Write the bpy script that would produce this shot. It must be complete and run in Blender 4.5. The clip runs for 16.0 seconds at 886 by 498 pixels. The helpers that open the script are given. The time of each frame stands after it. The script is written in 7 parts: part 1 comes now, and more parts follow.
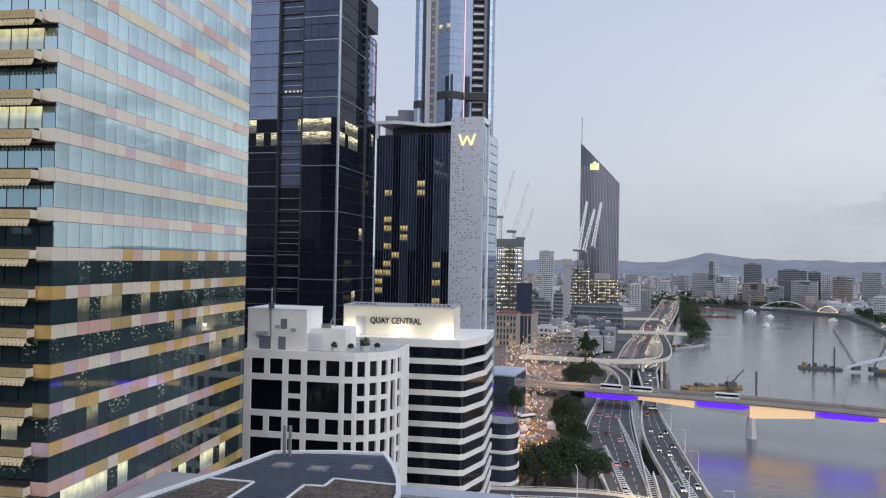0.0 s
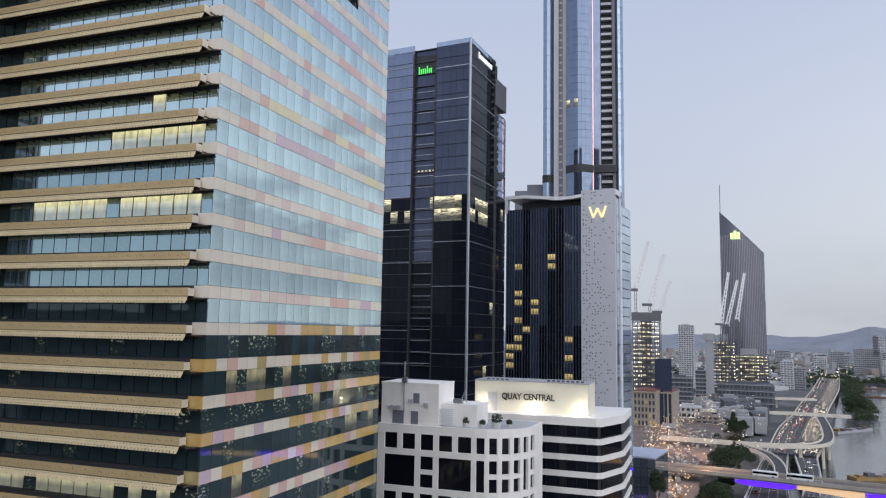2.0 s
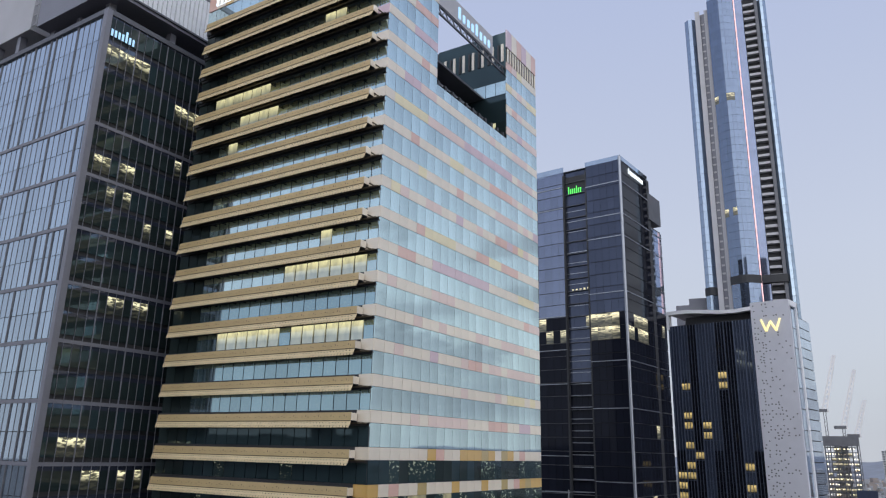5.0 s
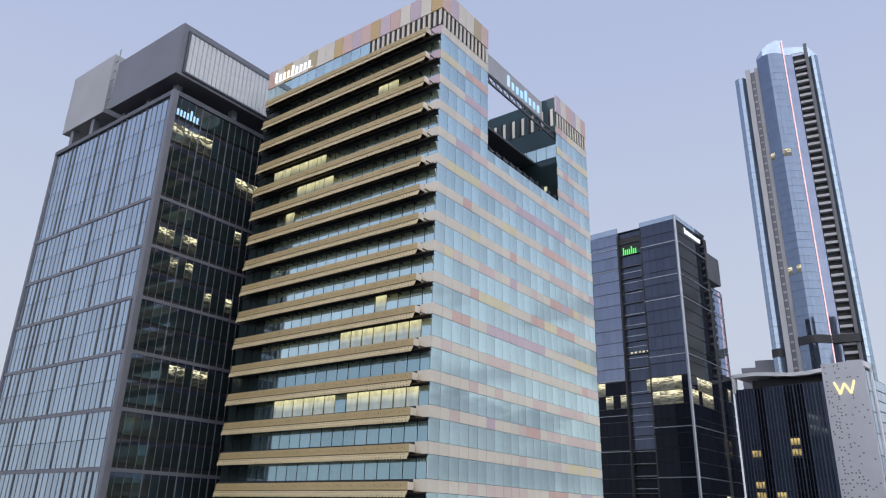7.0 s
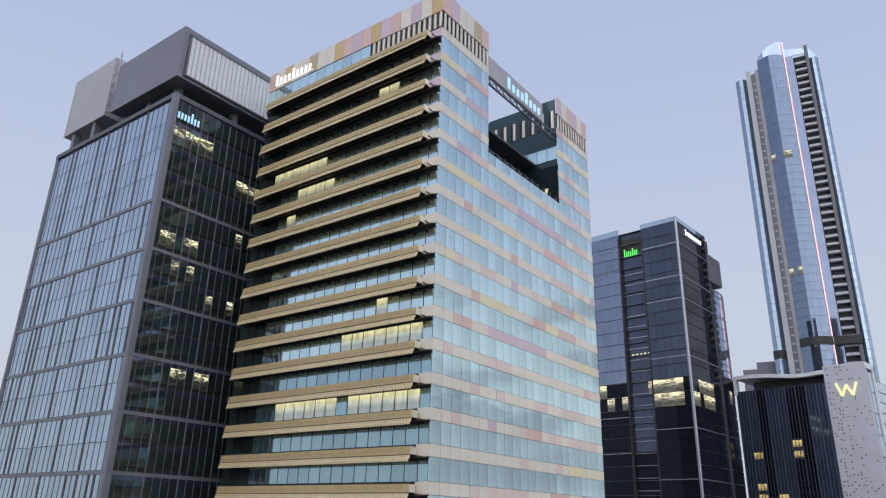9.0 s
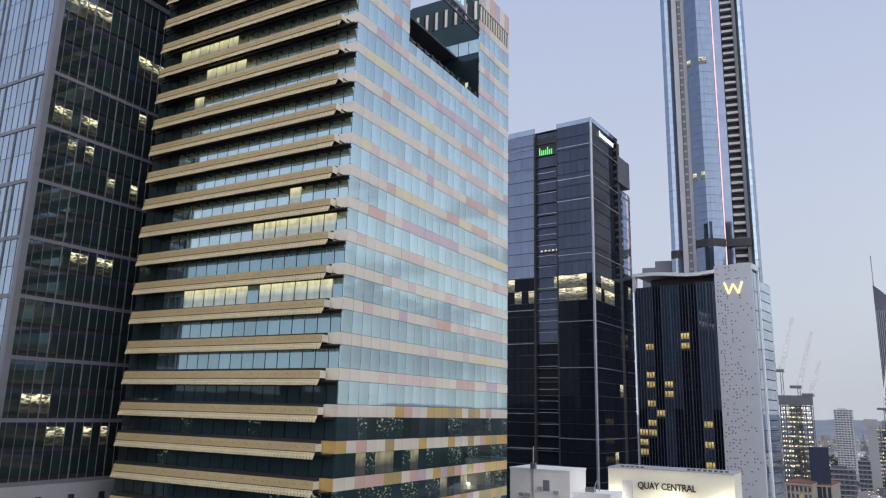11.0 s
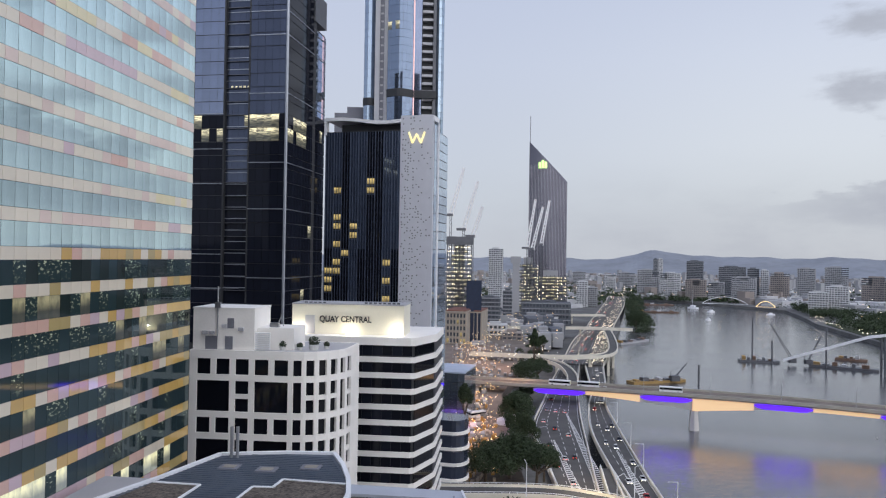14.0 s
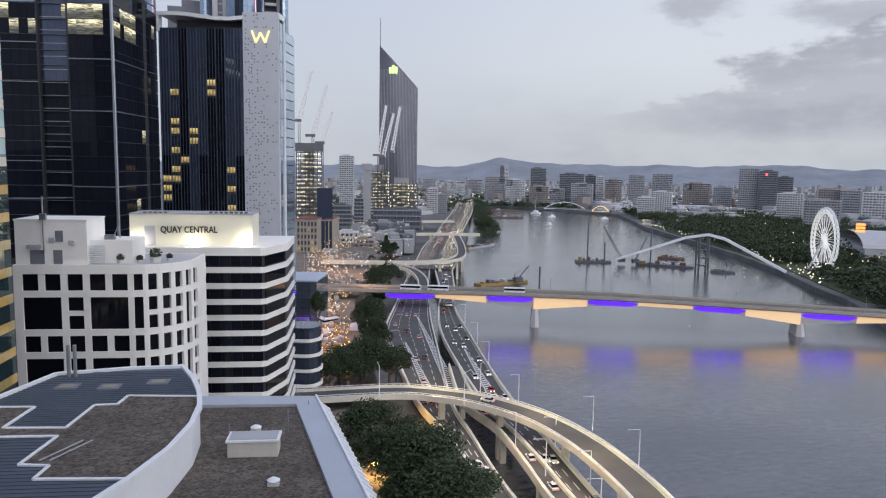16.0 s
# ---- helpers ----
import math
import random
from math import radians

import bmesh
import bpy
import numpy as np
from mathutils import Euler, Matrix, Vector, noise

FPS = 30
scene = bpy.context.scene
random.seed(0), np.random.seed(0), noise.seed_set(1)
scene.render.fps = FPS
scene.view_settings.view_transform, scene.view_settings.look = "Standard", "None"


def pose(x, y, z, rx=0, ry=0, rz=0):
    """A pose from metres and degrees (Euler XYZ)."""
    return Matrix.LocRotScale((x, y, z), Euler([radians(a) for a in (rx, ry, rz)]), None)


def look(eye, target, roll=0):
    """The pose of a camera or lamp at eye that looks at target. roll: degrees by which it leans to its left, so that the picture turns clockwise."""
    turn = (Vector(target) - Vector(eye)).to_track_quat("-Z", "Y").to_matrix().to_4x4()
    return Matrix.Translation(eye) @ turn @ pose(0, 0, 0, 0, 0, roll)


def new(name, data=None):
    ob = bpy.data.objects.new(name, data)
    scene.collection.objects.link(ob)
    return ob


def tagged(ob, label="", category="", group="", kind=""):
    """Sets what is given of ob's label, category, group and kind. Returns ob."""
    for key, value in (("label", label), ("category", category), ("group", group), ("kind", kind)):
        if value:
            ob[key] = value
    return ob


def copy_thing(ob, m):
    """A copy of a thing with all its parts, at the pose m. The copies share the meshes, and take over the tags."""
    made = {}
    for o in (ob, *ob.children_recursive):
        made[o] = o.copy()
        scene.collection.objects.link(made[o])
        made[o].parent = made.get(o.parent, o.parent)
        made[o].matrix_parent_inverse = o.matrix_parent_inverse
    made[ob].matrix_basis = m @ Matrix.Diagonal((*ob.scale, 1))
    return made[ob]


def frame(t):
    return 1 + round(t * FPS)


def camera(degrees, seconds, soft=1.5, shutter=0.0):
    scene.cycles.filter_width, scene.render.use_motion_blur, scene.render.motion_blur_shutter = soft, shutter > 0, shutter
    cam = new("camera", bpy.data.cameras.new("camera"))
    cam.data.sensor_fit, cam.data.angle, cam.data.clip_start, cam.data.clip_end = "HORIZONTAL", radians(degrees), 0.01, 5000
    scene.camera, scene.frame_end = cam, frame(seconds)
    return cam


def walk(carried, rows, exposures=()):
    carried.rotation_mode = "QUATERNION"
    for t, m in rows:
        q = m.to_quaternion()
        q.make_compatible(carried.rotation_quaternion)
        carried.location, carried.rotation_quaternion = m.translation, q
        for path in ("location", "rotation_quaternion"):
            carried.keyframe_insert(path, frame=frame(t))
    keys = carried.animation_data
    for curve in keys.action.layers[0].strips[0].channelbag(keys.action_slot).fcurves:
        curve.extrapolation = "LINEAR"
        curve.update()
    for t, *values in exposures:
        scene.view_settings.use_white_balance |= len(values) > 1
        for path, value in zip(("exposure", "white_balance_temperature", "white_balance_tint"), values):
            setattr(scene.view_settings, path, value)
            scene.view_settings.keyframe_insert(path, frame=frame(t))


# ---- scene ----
EYE = 90.0  # metres above the river
cam = camera(63.18, 16.0, soft=1.2)
ROWS = [  # seconds, yaw to the left, pitch, roll
    (0.0, -0.00, 0.74, 1.08),
    (0.5, 2.60, 1.83, 1.06),
    (1.0, 5.23, 3.02, 1.01),
    (1.5, 7.87, 4.53, 1.00),
    (2.0, 10.46, 6.44, 1.04),
    (2.5, 12.71, 8.33, 1.02),
    (3.0, 14.83, 10.06, 1.06),
    (3.5, 16.99, 11.63, 1.05),
    (4.0, 19.08, 13.06, 1.00),
    (4.5, 21.20, 14.44, 1.20),
    (5.0, 23.08, 15.77, 1.27),
    (7.5, 28.12, 21.63, 1.63),
    (8.0, 28.27, 22.06, 1.63),
    (10.5, 23.63, 15.29, 1.47),
    (11.0, 20.55, 12.64, 1.42),
    (11.5, 16.75, 10.26, 1.35),
    (12.0, 12.22, 7.96, 1.18),
    (12.5, 7.77, 5.95, 1.07),
    (13.0, 3.52, 4.08, 1.00),
    (13.5, -0.52, 2.26, 0.96),
    (14.0, -3.98, 0.63, 0.91),
    (14.5, -7.32, -1.07, 0.87),
    (15.0, -10.30, -2.82, 0.85),
    (15.5, -13.13, -4.70, 0.88),
    (16.0, -15.87, -6.53, 0.94),
]
walk(cam, [(t, pose(0, 0, EYE, 90 + pitch, 0, yaw) @ pose(0, 0, 0, 0, 0, roll)) for t, yaw, pitch, roll in ROWS])

# ---- sky and light ----
world = bpy.data.worlds.new("dusk_sky")
scene.world = world
world.use_nodes = True


def build_sky():
    nt = world.node_tree
    nt.nodes.clear()
    N, L = nt.nodes.new, nt.links.new
    tc = N("ShaderNodeTexCoord")
    sep = N("ShaderNodeSeparateXYZ")
    L(tc.outputs["Generated"], sep.inputs[0])
    ramp = N("ShaderNodeValToRGB")
    els = ramp.color_ramp.elements
    els[0].position, els[0].color = 0.0, (0.57, 0.60, 0.66, 1)
    els[1].position, els[1].color = 1.0, (0.36, 0.43, 0.66, 1)
    for p, c in ((0.08, (0.585, 0.635, 0.71, 1)), (0.26, (0.56, 0.62, 0.76, 1)), (0.55, (0.46, 0.53, 0.74, 1))):
        e = els.new(p)
        e.color = c
    L(sep.outputs["Z"], ramp.inputs[0])
    def calc(op, a, b=0.0, c=0.0):
        n = N("ShaderNodeMath")
        n.operation = op
        for k, v in enumerate((a, b, c)):
            if isinstance(v, (int, float)):
                n.inputs[k].default_value = v
            else:
                L(v, n.inputs[k])
        return n.outputs[0]

    def fade(v, a, b, lo=0.0, hi=1.0):
        r = N("ShaderNodeMapRange")
        r.interpolation_type = "SMOOTHSTEP"
        for k, q in (("From Min", a), ("From Max", b), ("To Min", lo), ("To Max", hi)):
            r.inputs[k].default_value = q
        L(v, r.inputs[0])
        return r.outputs[0]

    # compass angle to the right of the street, and height, in degrees
    az = calc("MULTIPLY", calc("ARCTAN2", sep.outputs["X"], sep.outputs["Y"]), 57.296)
    el = calc("MULTIPLY", calc("ARCSINE", sep.outputs["Z"]), 57.296)
    flat = N("ShaderNodeCombineXYZ")
    L(calc("MULTIPLY_ADD", az, 0.17, 3.7), flat.inputs[0])
    L(calc("MULTIPLY", el, 0.42), flat.inputs[1])
    puff = N("ShaderNodeTexNoise")
    puff.inputs["Scale"].default_value, puff.inputs["Detail"].default_value, puff.inputs["Roughness"].default_value = 1.0, 9, 0.58
    L(flat.outputs[0], puff.inputs[0])
    lump = calc("SUBTRACT", puff.outputs["Fac"], 0.5)
    # long bank over the far shore, climbing to the right, with a ragged top and a flat foot
    over = calc("DIVIDE", calc("SUBTRACT", fade(az, 19, 46, 3.0, 9.8), el), 1.7)
    bank = fade(calc("MULTIPLY_ADD", lump, 7.5, over), 0.0, 1.1)
    bank = calc("MULTIPLY", bank, fade(el, 1.4, 3.4, 0.45, 1.0))
    bank = calc("MULTIPLY", calc("MULTIPLY", bank, fade(az, 16, 42)), fade(az, 110, 70))
    cloud = bank
    here = N("ShaderNodeCombineXYZ")
    L(az, here.inputs[0])
    L(el, here.inputs[1])
    # torn clouds higher up: centre, half width and half height
    for ca, ce, ra, re in ((34.6, 11.5, 4.4, 1.5), (43.5, 10.8, 5.5, 1.3), (36.0, 15.9, 6.0, 1.3), (54.0, 12.5, 7.0, 1.8), (49.0, 17.5, 6.0, 1.5), (64.0, 15.0, 9.0, 2.5)):
        off, rel, ln = N("ShaderNodeVectorMath"), N("ShaderNodeVectorMath"), N("ShaderNodeVectorMath")
        off.operation, rel.operation, ln.operation = "SUBTRACT", "DIVIDE", "LENGTH"
        L(here.outputs[0], off.inputs[0])
        off.inputs[1].default_value, rel.inputs[1].default_value = (ca, ce, 0), (ra, re, 1)
        L(off.outputs[0], rel.inputs[0])
        L(rel.outputs[0], ln.inputs[0])
        cloud = calc("MAXIMUM", cloud, calc("MULTIPLY", fade(calc("MULTIPLY_ADD", lump, -3.4, ln.outputs["Value"]), 1.05, 0.1), 0.8))
    # thin veil low over the horizon
    veil = calc("MULTIPLY", fade(az, -6, 26), fade(el, 9, 1.0, 0.0, 0.6))
    cloud = calc("MAXIMUM", cloud, veil)
    mix = N("ShaderNodeMix")
    mix.data_type = "RGBA"
    L(calc("MULTIPLY", cloud, fade(lump, -0.12, 0.16, 0.72, 1.0)), mix.inputs[0])
    glow = N("ShaderNodeVectorMath")
    glow.operation = "MULTIPLY"
    L(ramp.outputs[0], glow.inputs[0])
    west_glow = N("ShaderNodeCombineXYZ")
    side = calc("MULTIPLY", fade(az, 2, 36), fade(az, 150, 90))
    for k, g in enumerate((0.19, 0.165, 0.10)):
        L(calc("MULTIPLY_ADD", calc("MULTIPLY", side, fade(el, 30, 9)), g, 1.0), west_glow.inputs[k])
    L(west_glow.outputs[0], glow.inputs[1])
    L(glow.outputs[0], mix.inputs[6])
    mix.inputs[7].default_value = (0.405, 0.43, 0.50, 1)
    bg = N("ShaderNodeBackground")
    bg.inputs["Strength"].default_value = 1.0
    L(mix.outputs[2], bg.inputs[0])
    out = N("ShaderNodeOutputWorld")
    L(bg.outputs[0], out.inputs[0])


build_sky()
sun = new("sun", bpy.data.lights.new("sun", "SUN"))
sun.data.energy, sun.data.angle, sun.data.color = 2.0, radians(110), (1.0, 0.97, 0.95)
sun.matrix_world = look((60, -80, 70), (0, 40, 0))  # the glow of the western sky after sunset

# ---- materials ----
MATS = {}


def mat(name, color, rough=0.6, metal=0.0, var=0.12, scale=3.0, grain=40.0, bump=0.02, emit=0.0, ecol=None, ior=1.5, island=0.0, obrand=0.0):
    """A procedural surface: colour broken at two scales, fine relief, optional glow of its own."""
    if name in MATS:
        return MATS[name]
    m = bpy.data.materials.new(name)
    MATS[name] = m
    m.use_nodes = True
    nt = m.node_tree
    N, L = nt.nodes.new, nt.links.new
    b = nt.nodes["Principled BSDF"]
    b.inputs["Roughness"].default_value, b.inputs["Metallic"].default_value, b.inputs["IOR"].default_value = rough, metal, ior
    b.inputs["Base Color"].default_value = (*color, 1)
    if emit:
        b.inputs["Emission Color"].default_value = (*(ecol or color), 1)
        b.inputs["Emission Strength"].default_value = emit
    if var:
        tc = N("ShaderNodeTexCoord")
        n1, n2 = N("ShaderNodeTexNoise"), N("ShaderNodeTexNoise")
        for n, s, d in ((n1, 1 / scale, 4), (n2, grain / 10, 3)):
            n.inputs["Scale"].default_value, n.inputs["Detail"].default_value = s, d
            L(tc.outputs["Object"], n.inputs[0])
        add = N("ShaderNodeMath")
        add.operation = "MULTIPLY_ADD"
        L(n1.outputs["Fac"], add.inputs[0])
        add.inputs[1].default_value = 0.65
        mul = N("ShaderNodeMath")
        mul.operation = "MULTIPLY"
        L(n2.outputs["Fac"], mul.inputs[0])
        mul.inputs[1].default_value = 0.35
        L(mul.outputs[0], add.inputs[2])
        src = add.outputs[0]
        if island or obrand:
            g = N("ShaderNodeNewGeometry") if island else N("ShaderNodeObjectInfo")
            k = N("ShaderNodeMath")
            k.operation = "MULTIPLY_ADD"
            L(g.outputs["Random Per Island" if island else "Random"], k.inputs[0])
            k.inputs[1].default_value = island or obrand
            L(src, k.inputs[2])
            src = k.outputs[0]
        mr = N("ShaderNodeMapRange")
        hi = 0.7 + (island or obrand)
        mr.inputs["From Min"].default_value, mr.inputs["From Max"].default_value = 0.3, hi
        mr.inputs["To Min"].default_value, mr.inputs["To Max"].default_value = 1 - var, 1 + var
        L(src, mr.inputs[0])
        v = N("ShaderNodeVectorMath")
        v.operation = "SCALE"
        v.inputs[0].default_value = color
        L(mr.outputs[0], v.inputs["Scale"])
        L(v.outputs[0], b.inputs["Base Color"])
        if bump:
            bp = N("ShaderNodeBump")
            bp.inputs["Strength"].default_value, bp.inputs["Distance"].default_value = 0.5, bump
            L(n2.outputs["Fac"], bp.inputs["Height"])
            L(bp.outputs[0], b.inputs["Normal"])
    return m


def glass(name, color, metal=0.5, rough=0.03, wave=0.004, var=0.25, scale=6.0, ior=1.5):
    """Coated facade glass: a dark mirror, slightly uneven from pane to pane."""
    if name in MATS:
        return MATS[name]
    m = mat(name, color, rough, metal, var, scale, 3.0, wave, ior=ior, obrand=0.3)
    return m


CONCRETE = mat("concrete", (0.42, 0.41, 0.39), 0.85, var=0.2)
WHITE = mat("white_render", (0.90, 0.87, 0.82), 0.7, var=0.07, scale=5)
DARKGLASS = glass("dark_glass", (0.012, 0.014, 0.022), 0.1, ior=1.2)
BLACKGLASS = glass("black_glass", (0.006, 0.007, 0.011), 0.0, ior=1.3)
# sky-bright and deeper tones of one tower's glass: reflections put into the colour
SANTOSGLASS = glass("blue_green_glass_sky_reflection", (0.58, 0.735, 0.75), 0.95)
DEEPGLASS = glass("blue_glass_mid_reflection", (0.34, 0.48, 0.53), 0.85)
METAL = mat("grey_metal", (0.35, 0.36, 0.38), 0.4, 0.8, var=0.1)
ASPHALT = mat("asphalt", (0.085, 0.083, 0.082), 0.9, var=0.3, scale=8)
JOINT = mat("dark_joint", (0.03, 0.032, 0.036), 0.6, var=0.2)
# gold-brown darkened for the shade under the sunshades
SOFFIT = mat("shaded_perforated_soffit", (0.085, 0.065, 0.04), 0.7, var=0.3, scale=1)
GOLD = mat("gold_anodised_aluminium", (0.54, 0.405, 0.2), 0.45, 0.2, var=0.16, scale=4, grain=12, bump=0.01, obrand=0.15)
# lighter copy of the gold for the tilted skirt that catches the sky
GOLDLIGHT = mat("sky_lit_gold_aluminium", (0.78, 0.635, 0.375), 0.45, 0.2, var=0.14, scale=4, grain=12, bump=0.01)
SPANDREL = [mat(n, c, 0.08, 0.0, var=0.09, scale=4, grain=2, bump=0.003, obrand=0.25, ior=2.3) for n, c in (
    ("cream_panel", (0.82, 0.73, 0.58)), ("amber_panel", (0.68, 0.44, 0.14)), ("salmon_panel", (0.75, 0.48, 0.39)),
    ("mauve_panel", (0.66, 0.49, 0.53)), ("ochre_panel", (0.52, 0.40, 0.17)), ("pale_yellow_panel", (0.84, 0.74, 0.44)), ("blush_panel", (0.78, 0.60, 0.52)))]
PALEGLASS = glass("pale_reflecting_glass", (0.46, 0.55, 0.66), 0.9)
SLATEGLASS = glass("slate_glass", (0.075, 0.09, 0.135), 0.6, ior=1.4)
# dark tone for panes that mirror the darker ground, put into the colour
TEALGLASS = glass("teal_glass_dark_reflection", (0.05, 0.085, 0.095), 0.5)
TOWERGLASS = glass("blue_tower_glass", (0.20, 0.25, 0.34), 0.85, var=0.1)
TOWERPALE = glass("blue_tower_glass_sky_tone", (0.30, 0.37, 0.47), 0.85, var=0.1)
GREENGLASS = glass("green_glass_dark_reflection", (0.03, 0.045, 0.045), 0.25, ior=1.4)
FRAME = mat("dark_grey_frame", (0.13, 0.135, 0.15), 0.5, 0.4, var=0.12)
MIDGREY = mat("mid_grey_cladding", (0.22, 0.225, 0.26), 0.5, 0.2, var=0.1, scale=6)
LIGHTGREY = mat("light_grey_cladding", (0.45, 0.45, 0.47), 0.55, 0.1, var=0.08, scale=6)
WHITEMETAL = mat("white_coated_metal", (0.82, 0.83, 0.85), 0.45, 0.0, var=0.06, scale=5)
CHROME = mat("bright_metal", (0.36, 0.38, 0.42), 0.35, 0.9, var=0.08)
SHELL = mat("white_perforated_panel", (0.60, 0.61, 0.66), 0.6, var=0.05, scale=3)


def lit(name, color, strength, foot=-0.15, body=(0.06, 0.07, 0.07), metal=0.0, lo=0.38, hi=0.6, low=0.45, base=0.1, flat=1.1, wide=1.4):
    """A pane with a lit room behind it: uneven lamplight under the gloss."""
    if name in MATS:
        return MATS[name]
    m = mat(name, body, 0.05, metal, var=0)
    nt = m.node_tree
    N, L = nt.nodes.new, nt.links.new
    b = nt.nodes["Principled BSDF"]
    tc, mp, n1 = N("ShaderNodeTexCoord"), N("ShaderNodeMapping"), N("ShaderNodeTexNoise")
    oi = N("ShaderNodeObjectInfo")
    L(tc.outputs["Object"], mp.inputs[0])
    va = N("ShaderNodeVectorMath")
    va.operation = "SCALE"
    va.inputs[0].default_value = (37, 19, 53)
    L(oi.outputs["Random"], va.inputs["Scale"])
    L(va.outputs[0], mp.inputs["Location"])
    mp.inputs["Scale"].default_value = (wide, wide, flat)
    L(mp.outputs[0], n1.inputs[0])
    n1.inputs["Scale"].default_value, n1.inputs["Detail"].default_value = 1.6, 5
    r = N("ShaderNodeMapRange")
    r.inputs["From Min"].default_value, r.inputs["From Max"].default_value = lo, hi
    r.inputs["To Min"].default_value, r.inputs["To Max"].default_value = low * strength, strength
    L(n1.outputs["Fac"], r.inputs[0])
    # lamps hang under the ceiling: the room is brightest at the head of the pane
    sp, g = N("ShaderNodeSeparateXYZ"), N("ShaderNodeMapRange")
    L(tc.outputs["Object"], sp.inputs[0])
    L(sp.outputs["Z"], g.inputs[0])
    g.inputs["From Min"].default_value, g.inputs["From Max"].default_value = foot, 0.32
    g.inputs["To Min"].default_value, g.inputs["To Max"].default_value = base, 1.0
    mu = N("ShaderNodeMath")
    mu.operation = "MULTIPLY"
    L(r.outputs[0], mu.inputs[0])
    L(g.outputs[0], mu.inputs[1])
    b.inputs["Emission Color"].default_value = (*color, 1)
    L(mu.outputs[0], b.inputs["Emission Strength"])
    return m


LITPANE = lit("lit_office_pane", (1.0, 0.93, 0.52), 0.8, -0.2, (0.42, 0.5, 0.52), 0.6, 0.35, 0.6, 0.6, 0.18)
LITWARM = lit("lit_room_pane", (1.0, 0.74, 0.28), 0.75, -0.7)
LITWHITE = lit("lit_white_pane", (1.0, 0.90, 0.58), 1.3, -0.1, low=0.12, lo=0.42, hi=0.6, flat=7.0, wide=0.6)
CEILPANE = lit("pane_under_lit_ceiling", (1.0, 0.94, 0.6), 1.15, -0.05, (0.04, 0.05, 0.05), 0.2, 0.46, 0.58, 0.06, 0.03, 5.0, 0.9)
SIGNWHITE = mat("white_lit_sign", (0.8, 0.85, 0.9), 0.4, var=0, emit=0.9, ecol=(0.85, 0.93, 1.0))
SIGNGREEN = mat("green_lit_sign", (0.1, 0.5, 0.08), 0.4, var=0, emit=1.0, ecol=(0.12, 1.0, 0.15))
SIGNBLUE = mat("blue_lit_sign", (0.4, 0.6, 0.8), 0.4, var=0, emit=0.7, ecol=(0.45, 0.75, 1.0))
HOTELGLASS = glass("navy_hotel_glass", (0.12, 0.15, 0.22), 0.7)
FINDARK = mat("dark_blue_fin", (0.095, 0.12, 0.175), 0.4, 0.4, var=0.12)
LITDIM = lit("dim_office_pane", (1.0, 0.9, 0.5), 0.3)
STREETGLASS = glass("steel_blue_glass_sky_reflection", (0.40, 0.485, 0.575), 0.9)
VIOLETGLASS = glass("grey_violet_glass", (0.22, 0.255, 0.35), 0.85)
ROOMPANE = lit("office_pane_with_far_lamps", (0.9, 1.0, 0.72), 0.36, -0.3, (0.05, 0.085, 0.09), 0.5, 0.57, 0.64, 0.0, 0.12, 6.0, 2.2)


def gravel(name, color):
    """Loose stones: every cell its own shade, with shadowed gaps and damp patches."""
    m = mat(name, color, 0.95, var=0.35, scale=5, grain=30, bump=0)
    nt = m.node_tree
    N, L = nt.nodes.new, nt.links.new
    b = nt.nodes["Principled BSDF"]
    old = b.inputs["Base Color"].links[0].from_socket
    tc, vo, pn, mr, sc, bp = (N("ShaderNode" + k) for k in ("TexCoord", "TexVoronoi", "TexNoise", "MapRange", "VectorMath", "Bump"))
    L(tc.outputs["Object"], vo.inputs["Vector"])
    L(tc.outputs["Object"], pn.inputs["Vector"])
    vo.inputs["Scale"].default_value, pn.inputs["Scale"].default_value = 4.2, 1.1
    pn.inputs["Detail"].default_value = 6
    sx, ad = N("ShaderNodeSeparateXYZ"), N("ShaderNodeMath")
    L(vo.outputs["Color"], sx.inputs[0])
    ad.operation = "MULTIPLY_ADD"
    L(pn.outputs["Fac"], ad.inputs[0])
    ad.inputs[1].default_value = 1.3
    L(sx.outputs["X"], ad.inputs[2])
    mr.inputs["From Min"].default_value, mr.inputs["From Max"].default_value = 0.4, 1.7
    mr.inputs["To Min"].default_value, mr.inputs["To Max"].default_value = 0.35, 1.9
    L(ad.outputs[0], mr.inputs[0])
    sc.operation = "SCALE"
    L(old, sc.inputs[0])
    L(mr.outputs[0], sc.inputs["Scale"])
    L(sc.outputs[0], b.inputs["Base Color"])
    bp.invert = True
    bp.inputs["Strength"].default_value, bp.inputs["Distance"].default_value = 0.7, 0.12
    L(vo.outputs["Distance"], bp.inputs["Height"])
    L(bp.outputs[0], b.inputs["Normal"])
    return m


# ---- building blocks ----
def box(bm, x0, x1, y0, y1, z0, z1):
    vs = [bm.verts.new(p) for p in ((x0, y0, z0), (x1, y0, z0), (x1, y1, z0), (x0, y1, z0), (x0, y0, z1), (x1, y0, z1), (x1, y1, z1), (x0, y1, z1))]
    for f in ((3, 2, 1, 0), (4, 5, 6, 7), (0, 1, 5, 4), (1, 2, 6, 5), (2, 3, 7, 6), (3, 0, 4, 7)):
        bm.faces.new([vs[i] for i in f])


